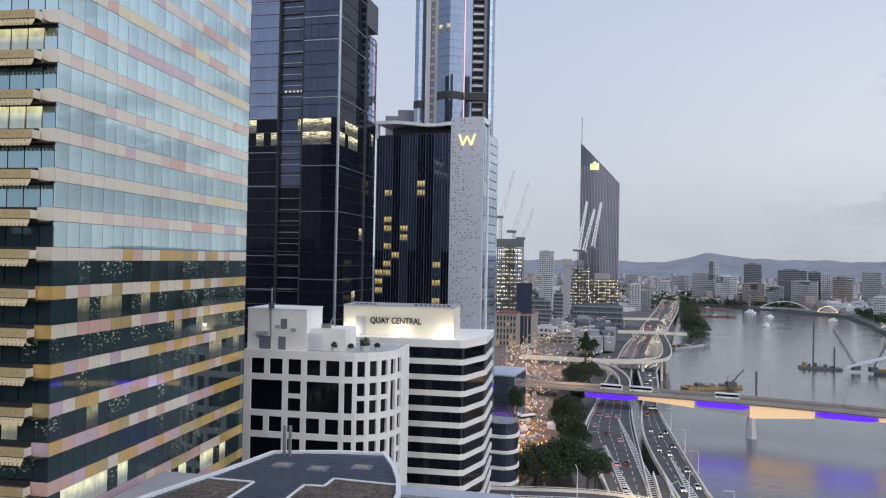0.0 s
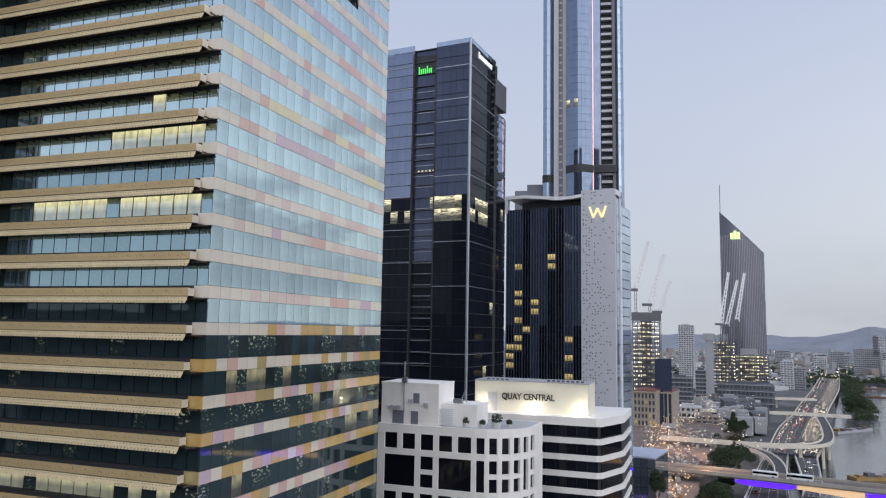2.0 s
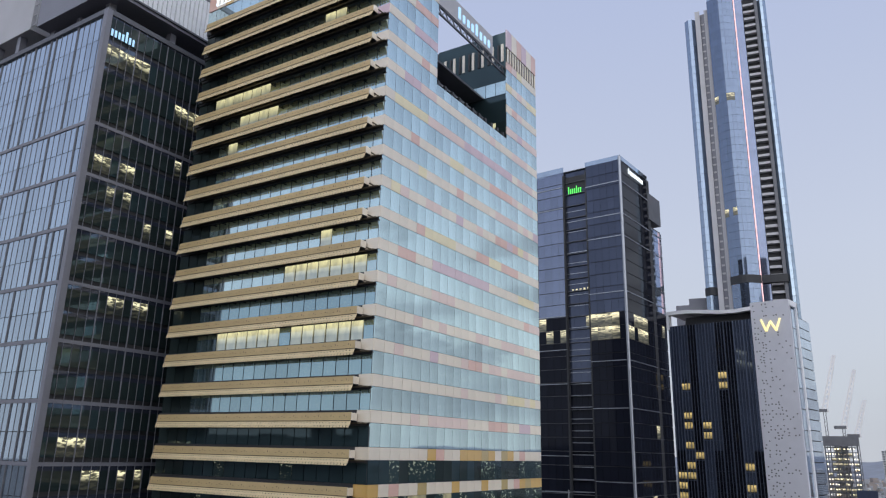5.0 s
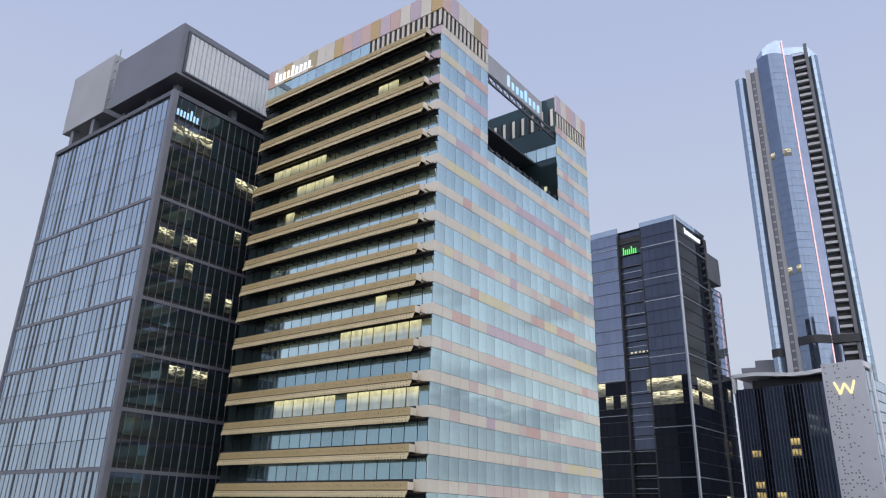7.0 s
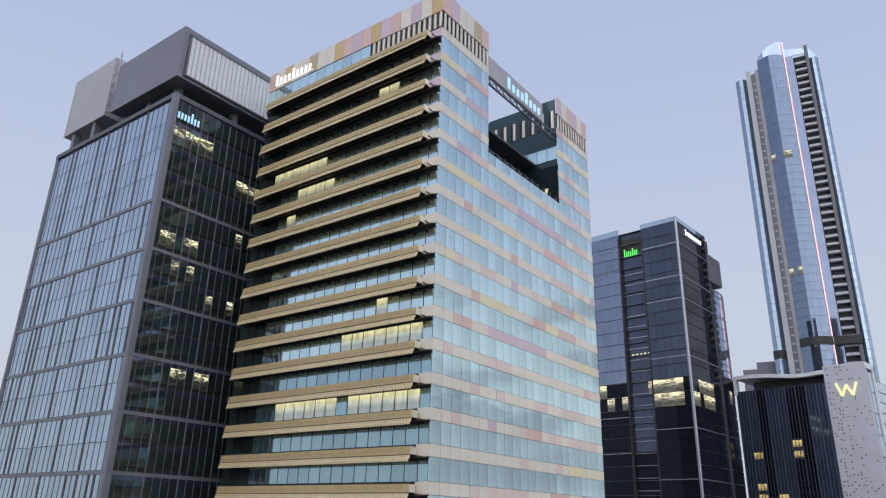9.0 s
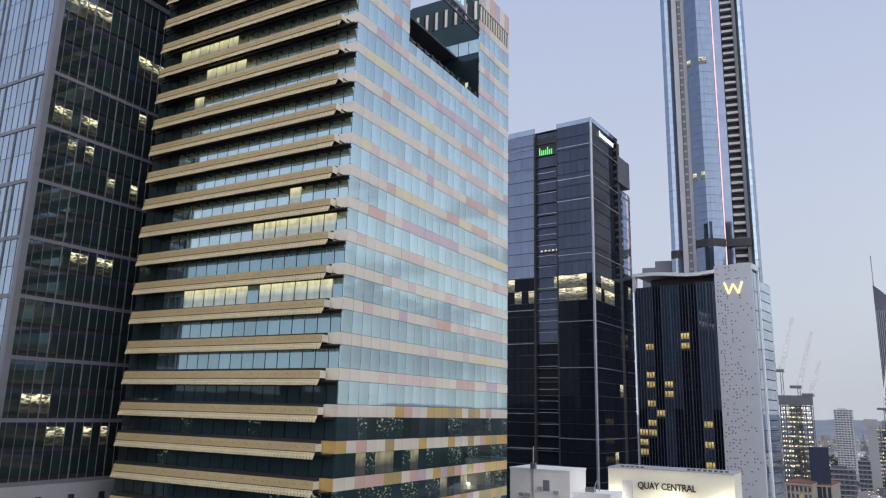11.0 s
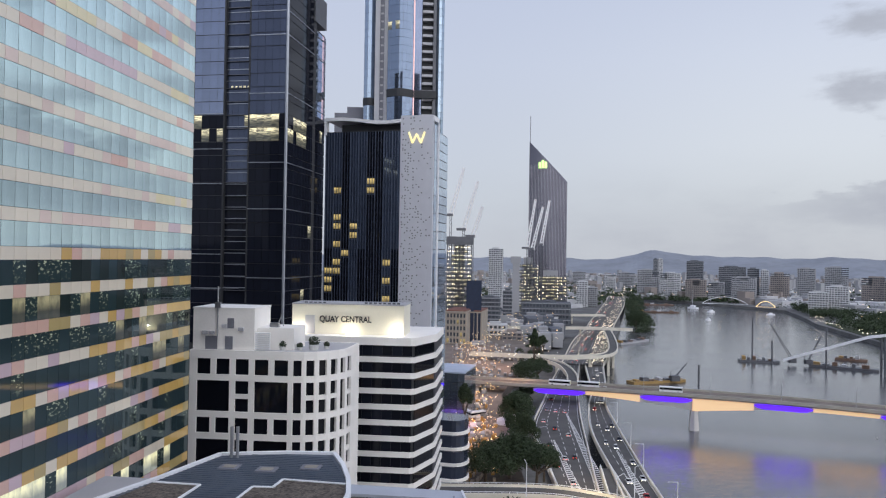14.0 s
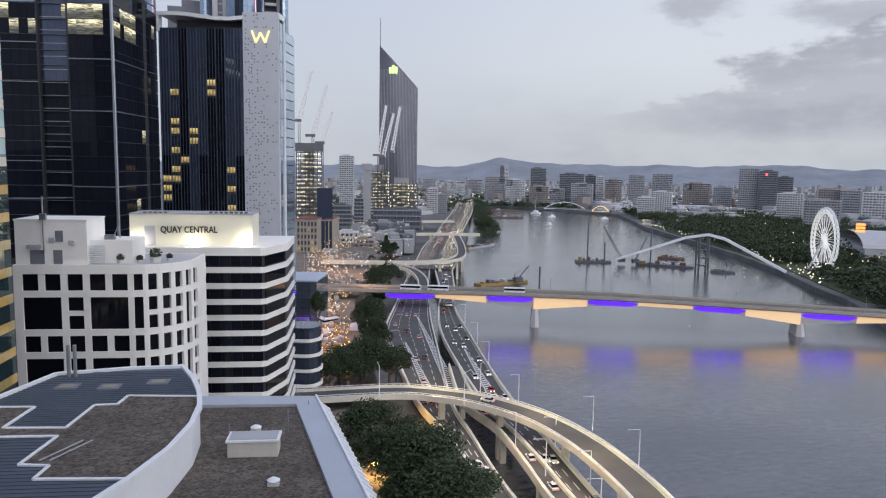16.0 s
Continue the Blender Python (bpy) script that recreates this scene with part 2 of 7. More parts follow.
def prism(bm, pts, z0, z1):
    """A solid over a plan polygon; z1 may be one height or one for each corner."""
    n = len(pts)
    tops = z1 if isinstance(z1, (list, tuple)) else [z1] * n
    a = [bm.verts.new((x, y, z0)) for x, y in pts]
    b = [bm.verts.new((x, y, z)) for (x, y), z in zip(pts, tops)]
    bm.faces.new(a[::-1])
    bm.faces.new(b)
    for i in range(n):
        j = (i + 1) % n
        bm.faces.new((a[i], a[j], b[j], b[i]))
    bmesh.ops.recalc_face_normals(bm, faces=bm.faces)


def beam(bm, p, q, w, h=None):
    """A square bar from p to q."""
    p, q = Vector(p), Vector(q)
    d = (q - p).normalized()
    side = d.cross(Vector((0, 0, 1)))
    side = Vector((1, 0, 0)) if side.length < 1e-4 else side.normalized()
    up = side.cross(d)
    h = h or w
    ring = []
    for c in (p, q):
        ring.append([bm.verts.new(c + side * sx * w / 2 + up * sy * h / 2) for sx, sy in ((-1, -1), (1, -1), (1, 1), (-1, 1))])
    for i in range(4):
        j = (i + 1) % 4
        bm.faces.new((ring[0][i], ring[0][j], ring[1][j], ring[1][i]))
    bm.faces.new(ring[0][::-1])
    bm.faces.new(ring[1])


def tube(bm, p, q, r0, r1=None, n=8):
    p, q = Vector(p), Vector(q)
    r1 = r0 if r1 is None else r1
    d = (q - p).normalized()
    side = d.cross(Vector((0.1, 0.2, 1))).normalized()
    up = side.cross(d)
    rings = []
    for c, r in ((p, r0), (q, r1)):
        rings.append([bm.verts.new(c + (side * math.cos(a) + up * math.sin(a)) * r) for a in (2 * math.pi * k / n for k in range(n))])
    for i in range(n):
        j = (i + 1) % n
        bm.faces.new((rings[0][i], rings[0][j], rings[1][j], rings[1][i]))
    bm.faces.new(rings[0][::-1])
    bm.faces.new(rings[1])


def mesh_of(bm, name, material):
    bmesh.ops.recalc_face_normals(bm, faces=bm.faces)
    me = bpy.data.meshes.new(name)
    bm.to_mesh(me)
    bm.free()
    me.materials.append(material)
    return me


def part(name, bm, material, parent=None, label=""):
    ob = new(name, mesh_of(bm, name, material) if isinstance(bm, bmesh.types.BMesh) else bm)
    if parent is not None:
        ob.parent = parent
    if label:
        ob["label"] = label
    return ob


def thing(name, m, label, category, group="", kind=""):
    ob = new(name)
    ob.matrix_world = m
    return tagged(ob, label, category, group, kind)


def single(name, bm, material, label, category, group="", kind="", m=None):
    ob = new(name, mesh_of(bm, name, material))
    if m is not None:
        ob.matrix_world = m
    return tagged(ob, label, category, group, kind)


def boxpart(name, dims, material, parent, label=""):
    bm = bmesh.new()
    box(bm, *dims)
    return part(name, bm, material, parent, label)


def piece(name, me, parent, loc, scale=(1, 1, 1), rz=0.0):
    """One of many alike pieces, on shared mesh data."""
    ob = new(name, me)
    ob.parent = parent
    ob.location, ob.scale, ob.rotation_euler = loc, scale, (0, 0, rz)
    return ob


def unit_box(name, material, bev=0.0):
    bm = bmesh.new()
    box(bm, -0.5, 0.5, -0.5, 0.5, -0.5, 0.5)
    return mesh_of(bm, name, material)


def frame_at(az, d, turn, z=0.0):
    """Origin at azimuth az (degrees left of straight ahead) and distance d; local x runs to the right along the front, local y goes back."""
    a = radians(az)
    return pose(-d * math.sin(a), d * math.cos(a), z, 0, 0, turn)

# ---- the office tower with gold sunshades ----
rnd = random.Random(7)


def bars_of_sign(name, parent, x0, x1, z0, z1, y, material, n=9, label=""):
    """A maker's sign as plain upright bars on a foot rail."""
    sign = boxpart("sign", (x0, x1, y - 0.05, y, z0 - 0.12, z0), material, parent, label)
    w = (x1 - x0) / n
    for i in range(n):
        h = (z1 - z0) * (1.0 if i in (0, 4) else 0.66)
        boxpart("bar", (x0 + i * w, x0 + (i + 0.42) * w, y - 0.15, y, z0, z0 + h), material, sign)
    return sign


def shade_mesh():
    """One storey's sunshade: folded plates in modules on a common rail, with a toothed lower edge."""
    bm = bmesh.new()
    for a, b in [(-35.3, -1.5)]:
        prof = ((-1.5, -0.3), (-1.62, -1.25), (-1.57, -1.27), (-1.44, -0.32))
        vs = [[bm.verts.new((x, y, z)) for y, z in prof] for x in (a, b)]
        for k in range(4):
            j = (k + 1) % 4
            bm.faces.new((vs[0][k], vs[0][j], vs[1][j], vs[1][k]))
        bm.faces.new(vs[0][::-1])
        bm.faces.new(vs[1])
    return mesh_of(bm, "sunshade", GOLD)


def skirt_mesh():
    bm = bmesh.new()
    n, x0, x1 = 72, -35.3, -1.5
    w = (x1 - x0) / n
    for i in range(n):
        a = x0 + i * w
        for (p, q, f, g) in ((0.0, 1.0, -1.22, -1.72), (0.12, 0.88, -1.74, -1.98)):
            ya, yb = -1.6 - (-1.22 - f) * 0.42, -1.6 - (-1.22 - g) * 0.42
            vs = [bm.verts.new(c) for c in ((a + p * w, ya, f), (a + q * w, ya, f), (a + q * w, yb, g), (a + p * w, yb, g),
                                            (a + p * w, ya + 0.05, f - 0.03), (a + q * w, ya + 0.05, f - 0.03), (a + q * w, yb + 0.05, g - 0.03), (a + p * w, yb + 0.05, g - 0.03))]
            for fc in ((0, 1, 2, 3), (7, 6, 5, 4), (0, 4, 5, 1), (3, 2, 6, 7), (0, 3, 7, 4), (1, 5, 6, 2)):
                bm.faces.new([vs[c] for c in fc])
    return mesh_of(bm, "skirt", GOLDLIGHT)


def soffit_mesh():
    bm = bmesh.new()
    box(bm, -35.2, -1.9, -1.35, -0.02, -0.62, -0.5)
    # ledge added for the dark slit of shade over the windows
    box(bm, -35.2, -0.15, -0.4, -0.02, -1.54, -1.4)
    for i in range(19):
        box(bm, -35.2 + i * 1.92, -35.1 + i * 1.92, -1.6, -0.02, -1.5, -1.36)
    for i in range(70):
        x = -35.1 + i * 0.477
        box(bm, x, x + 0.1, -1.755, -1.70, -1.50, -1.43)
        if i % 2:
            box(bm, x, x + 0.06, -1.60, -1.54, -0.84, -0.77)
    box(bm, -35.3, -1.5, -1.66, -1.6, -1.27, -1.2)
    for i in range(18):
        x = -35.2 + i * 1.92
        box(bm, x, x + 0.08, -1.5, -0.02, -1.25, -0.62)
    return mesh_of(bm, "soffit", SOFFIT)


def sunshade_tower():
    tower = thing("office_tower", frame_at(28.4, 83, -9.5), "glass office tower with gold sunshades and coloured spandrel panels", "office tower")
    zt = lambda k: 90.4 + (4.04 if k > 0 else 3.97) * k
    for dims in ((-36.8, -0.2, 0.6, 11.2, 10, 161.0), (-36.8, -14, 11.2, 33.6, 10, 156.5), (-14, -0.2, 11.2, 33.6, 10, 140.0), (-36.8, -0.2, 33.6, 44.8, 10, 161.0)):
        boxpart("core", dims, JOINT, tower)
    pane, litp = unit_box("window_pane", SANTOSGLASS), unit_box("window_pane", LITPANE)
    dimp = unit_box("window_pane", LITDIM)
    roomp, deep = unit_box("window_pane", ROOMPANE), unit_box("window_pane", DEEPGLASS)
    darkp, tealp = unit_box("window_pane", GREENGLASS), unit_box("window_pane", TEALGLASS)
    pans = [unit_box("spandrel_panel", m) for m in SPANDREL]
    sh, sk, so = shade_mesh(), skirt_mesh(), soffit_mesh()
    pw, fw = 44.9 / 23, 37.0 / 19
    lit_front = {16: (-20, -17, .8), 14: (-12, -6, .7), 12: (-34, -19, .75), 11: (-27, -20, .8), 10: (-34, -18, .6), 9: (-30, -19, .5), 6: (-14, -8, .7), 5: (-16, -1, .8), 3: (-28, -2, .75), -5: (-33, -1, .6), -2: (-30, -26, .4), -7: (-20, -1, .5)}
    lit_side = {-2: (4, 22, .3), -3: (24, 36, .3), -5: (3, 8, .35), -4: (33, 43, .6), -7: (1, 13, .7), -8: (4, 40, .5)}
    for k in range(-8, 17):
        z1 = zt(k)
        z0 = z1 - 1.4
        top = zt(k + 1) - 1.4
        bm = bmesh.new()
        box(bm, -36.9, -0.12, 0.12, 11.3, z0, z0 + 0.25)
        box(bm, -36.9, -14 if k >= 13 else -0.12, 11.3, 33.5, z0, z0 + 0.25)
        box(bm, -36.9, -0.12, 33.5, 44.8, z0, z0 + 0.25)
        st = part("storey", bm, JOINT, tower)
        for i in range(23):  # river side
            y = (i + 0.5) * pw
            if k >= 13 and 11.4 < y < 33.4:
                continue
            cream = 0.75 if (k > -1 and i < 6) else (0.42 if k >= -1 else 0.22)
            if k < 1 or rnd.random() < 0.6:  # higher up, colours run on over two or three panels
                c = 0 if rnd.random() < cream else rnd.choice((1, 1, 2, 2, 3, 4) if k < 1 else (2, 6, 6, 2, 3, 6, 5))
            if k == -7 and i < 9:
                c = 3
            if k < 0 and i > 18:
                c = rnd.choice((1, 1, 4))
            piece("spandrel_panel", pans[c], st, (-0.03, y, (z0 + z1) / 2), (0.16, pw - 0.05, 1.36))
            if k < 16:
                h = top if not (k == 12 and 11.4 < y < 33.4) else 140.6
                r = lit_side.get(k)
                on = r and r[0] < y < r[1] and rnd.random() < r[2]
                # bright panes above eye level, dark ones below: the reflection is in the colour
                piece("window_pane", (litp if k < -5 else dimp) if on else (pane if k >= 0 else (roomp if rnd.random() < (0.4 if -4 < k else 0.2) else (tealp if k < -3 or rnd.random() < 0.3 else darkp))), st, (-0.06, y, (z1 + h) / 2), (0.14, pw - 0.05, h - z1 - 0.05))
        for i in range(19):  # street side
            x = -(i + 0.5) * fw
            c = 0 if i > 0 or k > -1 else rnd.choice((1, 2, 3, 4))
            if i == 0:
                piece("spandrel_panel", pans[c if k < 14 else 3], st, (x, 0.03, (z0 + z1) / 2), (fw - 0.05, 0.16, 1.36))
            if k < 16:
                r = lit_front.get(k)
                on = r and r[0] < x < r[1] and rnd.random() < r[2]
                # street panes darken downwards too, for a reflection painted into the glass
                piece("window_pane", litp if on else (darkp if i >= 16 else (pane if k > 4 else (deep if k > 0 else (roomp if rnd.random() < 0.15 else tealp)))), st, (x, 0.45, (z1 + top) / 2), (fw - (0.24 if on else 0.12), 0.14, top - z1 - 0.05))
        # spandrels behind the sunshades are painted black for the shadow there
        boxpart("spandrel_band", (-36.9, -fw - 0.03, 0.0, 0.2, z0 + 0.02, z1 - 0.02), JOINT, st)
        # dark strip added where deep shade falls over the windows
        boxpart("window_head", (-36.9, -0.16, 0.2, 0.62, z0 - 0.34, z0 - 0.02), JOINT, st, "black strip for the shade over the recessed windows")
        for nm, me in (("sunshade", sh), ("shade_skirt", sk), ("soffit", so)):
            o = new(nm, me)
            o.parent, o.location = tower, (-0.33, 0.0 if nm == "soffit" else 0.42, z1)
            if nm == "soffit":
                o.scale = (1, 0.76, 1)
            if nm == "shade_skirt":
                tagged(o, kind="stuff")
        boxpart("end_cap", (-1.82, -1.73, -1.18, -0.2, z1 - 1.2, z1 - 0.36), SPANDREL[0], tower, "cream end cap of a sunshade")
    boxpart("corner_post", (-0.2, -0.125, 0.02, 0.6, 30, 156.0), JOINT, tower, "dark corner post")
    # crown: dark slots, then tall coloured panels
    crown = boxpart("crown", (-36.9, -0.12, 0.12, 0.3, 155.2, 161.2), JOINT, tower)
    for i in range(19):
        x = -(i + 0.5) * fw
        piece("spandrel_panel", pans[(1, 0, 3, 0, 2, 3, 1, 2, 3, 2, 1, 0, 0, 4, 0, 0, 1, 0, 2)[i]], crown, (x, 0.04, 159.65), (fw - 0.05, 0.2, 3.4))
        if i >= 7:
            piece("window_pane", pane, crown, (x, 0.06, 156.6), (fw - 0.05, 0.14, 2.4))
    slat = unit_box("slat", JOINT)
    for i in range(14):
        piece("slat", unit_slat, crown, (-i * 0.97 - 0.35, 0.05, 156.6), (0.42, 0.14, 2.5))
    for i in range(23):
        y = (i + 0.5) * pw
        if not 11.4 < y < 33.4:
            piece("spandrel_panel", pans[(2, 3, 0, 0, 4, 2)[i % 6] if i < 8 else (0, 2, 3)[i % 3]], crown, (-0.04, y, 159.65), (0.2, pw - 0.05, 3.4))
            for s in (-0.5, 0.5):
                piece("slat", unit_slat, crown, (-0.05, y + s * pw / 2 + 0.2, 156.5), (0.14, 0.44, 2.6))
    # terrace cut into the corner, with its inner walls
    t = boxpart("terrace_wall", (-14.1, -13.95, 11.3, 33.5, 140.2, 157.2), TEALGLASS, tower, "dark inner glass wall of the roof terrace")
    for i in range(11):
        piece("window_pane", litp if i in (3, 7, 8) else darkp, t, (-13.9, 12.4 + i * 2, 142.3), (0.1, 1.9, 2.6))
        piece("slat", slat, t, (-13.85, 12.0 + i * 2, 153.5), (0.2, 0.5, 3.2))
        piece("slat", unit_slat, t, (-13.85, 13.0 + i * 2, 153.5), (0.2, 0.5, 3.2))
    w = boxpart("terrace_wall", (-14, -0.2, 33.35, 33.5, 140.2, 161), TEALGLASS, tower)
    for i in range(7):
        x = -1.1 - i * 1.95
        piece("window_pane", litp if i in (1, 2) else darkp, w, (x, 33.3, 142.6), (1.85, 0.1, 2.7))
        piece("window_pane", pane if i < 4 else darkp, w, (x, 33.3, 150.3), (1.85, 0.1, 2.4))
        piece("slat", slat, w, (x - 0.5, 33.25, 157), (0.4, 0.1, 3.4))
        piece("slat", unit_slat, w, (x + 0.3, 33.25, 157), (0.5, 0.1, 3.4))
    for z in (145.3, 149.0):
        boxpart("terrace_slab", (-13.9, -4.5, 12.5, 33.3, z, z + 0.35), FRAME, tower)
    bm = bmesh.new()
    for i in range(11):
        box(bm, -0.6, -0.15, 12.2 + i * 2, 12.7 + i * 2, 140.6, 141.5)
    part("parapet_posts", bm, JOINT, tower)
    # sign board on a lattice beam over the terrace
    bm = bmesh.new()
    for z in (152.9, 154.1):
        beam(bm, (-0.6, 11.3, z), (-0.6, 33.5, z), 0.25)
    for i in range(22):
        beam(bm, (-0.6, 11.4 + i, 152.9 + 1.2 * (i % 2)), (-0.6, 12.4 + i, 154.1 - 1.2 * (i % 2)), 0.15)
    part("lattice_beam", bm, FRAME, tower)
    board = boxpart("sign_board", (-0.7, -0.4, 12.0, 29.0, 154.3, 157.7), LIGHTGREY, tower, "pale grey sign board over the terrace")
    for i in range(8):
        boxpart("bar", (-0.38, -0.25, 17.8 + i * 1.35, 18.4 + i * 1.35, 154.9, 156.2 + 0.7 * (i in (0, 4))), SIGNBLUE, board, "pale blue lit bar of a sign")
    bars_of_sign("sign", tower, -35.2, -26.2, 158.6, 160.5, -0.02, SIGNWHITE, 9, "white lit sign as plain bars")


unit_slat = unit_box("slat", SPANDREL[0])
sunshade_tower()


# ---- the dark glass tower with a raised plant box ----
def plant_box_tower():
    S = 108 / 125
    Z = lambda z: 90 + (z - 90) * S
    tower = thing("office_tower", frame_at(51.35, 108, -9.5), "slate glass office tower with a raised grey plant box", "office tower")
    W, D = -37.5, 40.0
    bm = bmesh.new()
    box(bm, W + 0.2, -0.2, 0.2, D, 10, 152.4)
    part("body", bm, JOINT, tower)
    # pale front and near-black side panes: the reflections are in the colour
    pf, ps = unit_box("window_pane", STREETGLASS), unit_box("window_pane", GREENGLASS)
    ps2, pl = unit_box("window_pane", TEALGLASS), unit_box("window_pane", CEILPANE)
    mull, mull2 = unit_box("mullion", FRAME), unit_box("mullion", MIDGREY)
    zs = [Z(141.7 - 9.15 * n) for n in range(8)]
    tops = [153.0] + zs[:-1]
    nf, ns = 25, 18
    lit_rows = {(0, 1): (0, 6, 0.9), (0, 2): (10, 17, 0.8), (1, 0): (11, 15, .4), (2, 1): (8, 14, .3), (1, 1): (1, 5, .8), (2, 0): (3, 9, .3), (4, 0): (5, 9, .8), (6, 1): (0, 4, .6), (7, 0): (2, 12, .3), (8, 1): (3, 12, .5), (9, 0): (1, 12, .4)}
    for g, (zb, ztop) in enumerate(zip(zs, tops)):
        rows = 4 if g == 0 else 2
        h = (ztop - zb - 0.5) / rows
        bm = bmesh.new()
        box(bm, W, 0.12, -0.15, 0.1, zb - 0.02, zb + 0.48)
        box(bm, -0.1, 0.14, -0.15, 24, zb - 0.02, zb + 0.48)
        st = part("storey", bm, MIDGREY, tower)
        for i in range(nf):
            w = -W / nf
            x = W + (i + 0.5) * w
            for r in range(rows):
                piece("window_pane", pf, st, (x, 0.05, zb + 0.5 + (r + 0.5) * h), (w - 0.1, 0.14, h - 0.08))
            wide = (i + g * 2) % 5 == 0 or rnd.random() < 0.12
            piece("mullion", mull, st, (x - w / 2, -0.02, (zb + ztop) / 2), (0.34 if wide else 0.05, 0.2 if wide else 0.1, ztop - zb))
        for i in range(ns):
            w = 24.0 / ns
            y = (i + 0.5) * w
            for r in range(rows):
                q = lit_rows.get((g, rows - 1 - r))
                on = q and q[0] <= i <= q[1] and rnd.random() < q[2]
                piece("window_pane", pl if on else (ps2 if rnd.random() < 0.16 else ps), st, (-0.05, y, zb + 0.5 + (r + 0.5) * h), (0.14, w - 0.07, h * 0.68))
                if r == 0:
                    piece("mullion", mull2, st, (0.03, y - w / 2, (zb + ztop) / 2), (0.16, 0.16 if i % 4 == 0 else 0.05, ztop - zb))
        bm = bmesh.new()
        for r in range(rows):
            box(bm, -0.12, 0.02, 0.1, 24, zb + 0.5 + (r + 0.84) * h, zb + 0.5 + (r + 1) * h)
        part("spandrel", bm, SLATEGLASS, st)
    bm = bmesh.new()
    box(bm, -0.55, 0.35, -0.4, 0.5, 10, 153.3)
    box(bm, W - 0.3, W + 0.3, -0.3, 0.3, 10, 153)
    part("corner_column", bm, MIDGREY, tower, "grey metal corner column")
    bm = bmesh.new()
    box(bm, W - 0.3, 0.3, -0.35, 0.3, 152.6, 153.4)
    box(bm, -0.3, 0.3, 0, D, 152.6, 153.4)
    part("parapet", bm, FRAME, tower)
    bm = bmesh.new()
    box(bm, -20.6, -0.6, -0.2, 24, 156.9, 166.6)
    cap = part("plant_box", bm, MIDGREY, tower, "grey metal plant box raised on posts")
    bm = bmesh.new()
    for zz in (157.7, 165.4):
        box(bm, -0.6, -0.25, 0.8, 23.5, zz - 0.3, zz)
    for yy in (0.8, 23.5):
        box(bm, -0.6, -0.25, yy, yy + 0.35, 157.7, 165.4)
    part("louvre_frame", bm, FRAME, cap)
    lv = unit_box("louvre", WHITEMETAL)
    for i in range(26):
        piece("louvre", lv, cap, (-0.45, 1.6 + i * 0.85, 161.4), (0.25, 0.7, 7.5), 0.18)
    bm = bmesh.new()
    prism(bm, [(-40.2, 1.0), (-25.4, 1.0), (-25.4, 14), (-40.2, 14)], 158.7, 171.3)
    part("plant_box", bm, LIGHTGREY, tower, "pale grey plant box raised on posts")
    bm = bmesh.new()
    for z in range(6):
        box(bm, -25.3, -24.1, 1.2, 1.35, 159.4 + z * 2, 159.6 + z * 2)
    box(bm, -24.25, -24.05, 1.2, 1.4, 159, 172)
    part("ladder_frame", bm, LIGHTGREY, tower)
    pod = boxpart("podium", (W - 0.4, 0.5, -0.5, D, 10, zs[-1] - 0.05), LIGHTGREY, tower, "pale concrete podium wall")
    slot = unit_box("slot", JOINT)
    for i in range(8):
        piece("slot", slot, pod, (0.5, 2.0 + i * 4.6, zs[-1] - 7), (0.12, 0.9, 11))
    post = unit_box("post", MIDGREY)
    for x, y in ((-37.0, 2), (-29.5, 2), (-19.5, 2.5), (-12, 2.5), (-4, 2.5), (-3, 13), (-3, 22)):
        piece("post", post, tower, (x, y, 155.6), (1.1, 1.1, 7.4))
    bm = bmesh.new()
    box(bm, -34, -8, 6, 30, 152.5, 156.9)
    part("roof_plant", bm, JOINT, tower)
    for i in range(7):
        boxpart("sign_bar", (0.1, 0.22, 0.8 + i * 0.6, 1.1 + i * 0.6, 149.3, 150.4 + 0.7 * (i == 4)), SIGNBLUE, tower, "pale blue lit bar of a sign")


plant_box_tower()


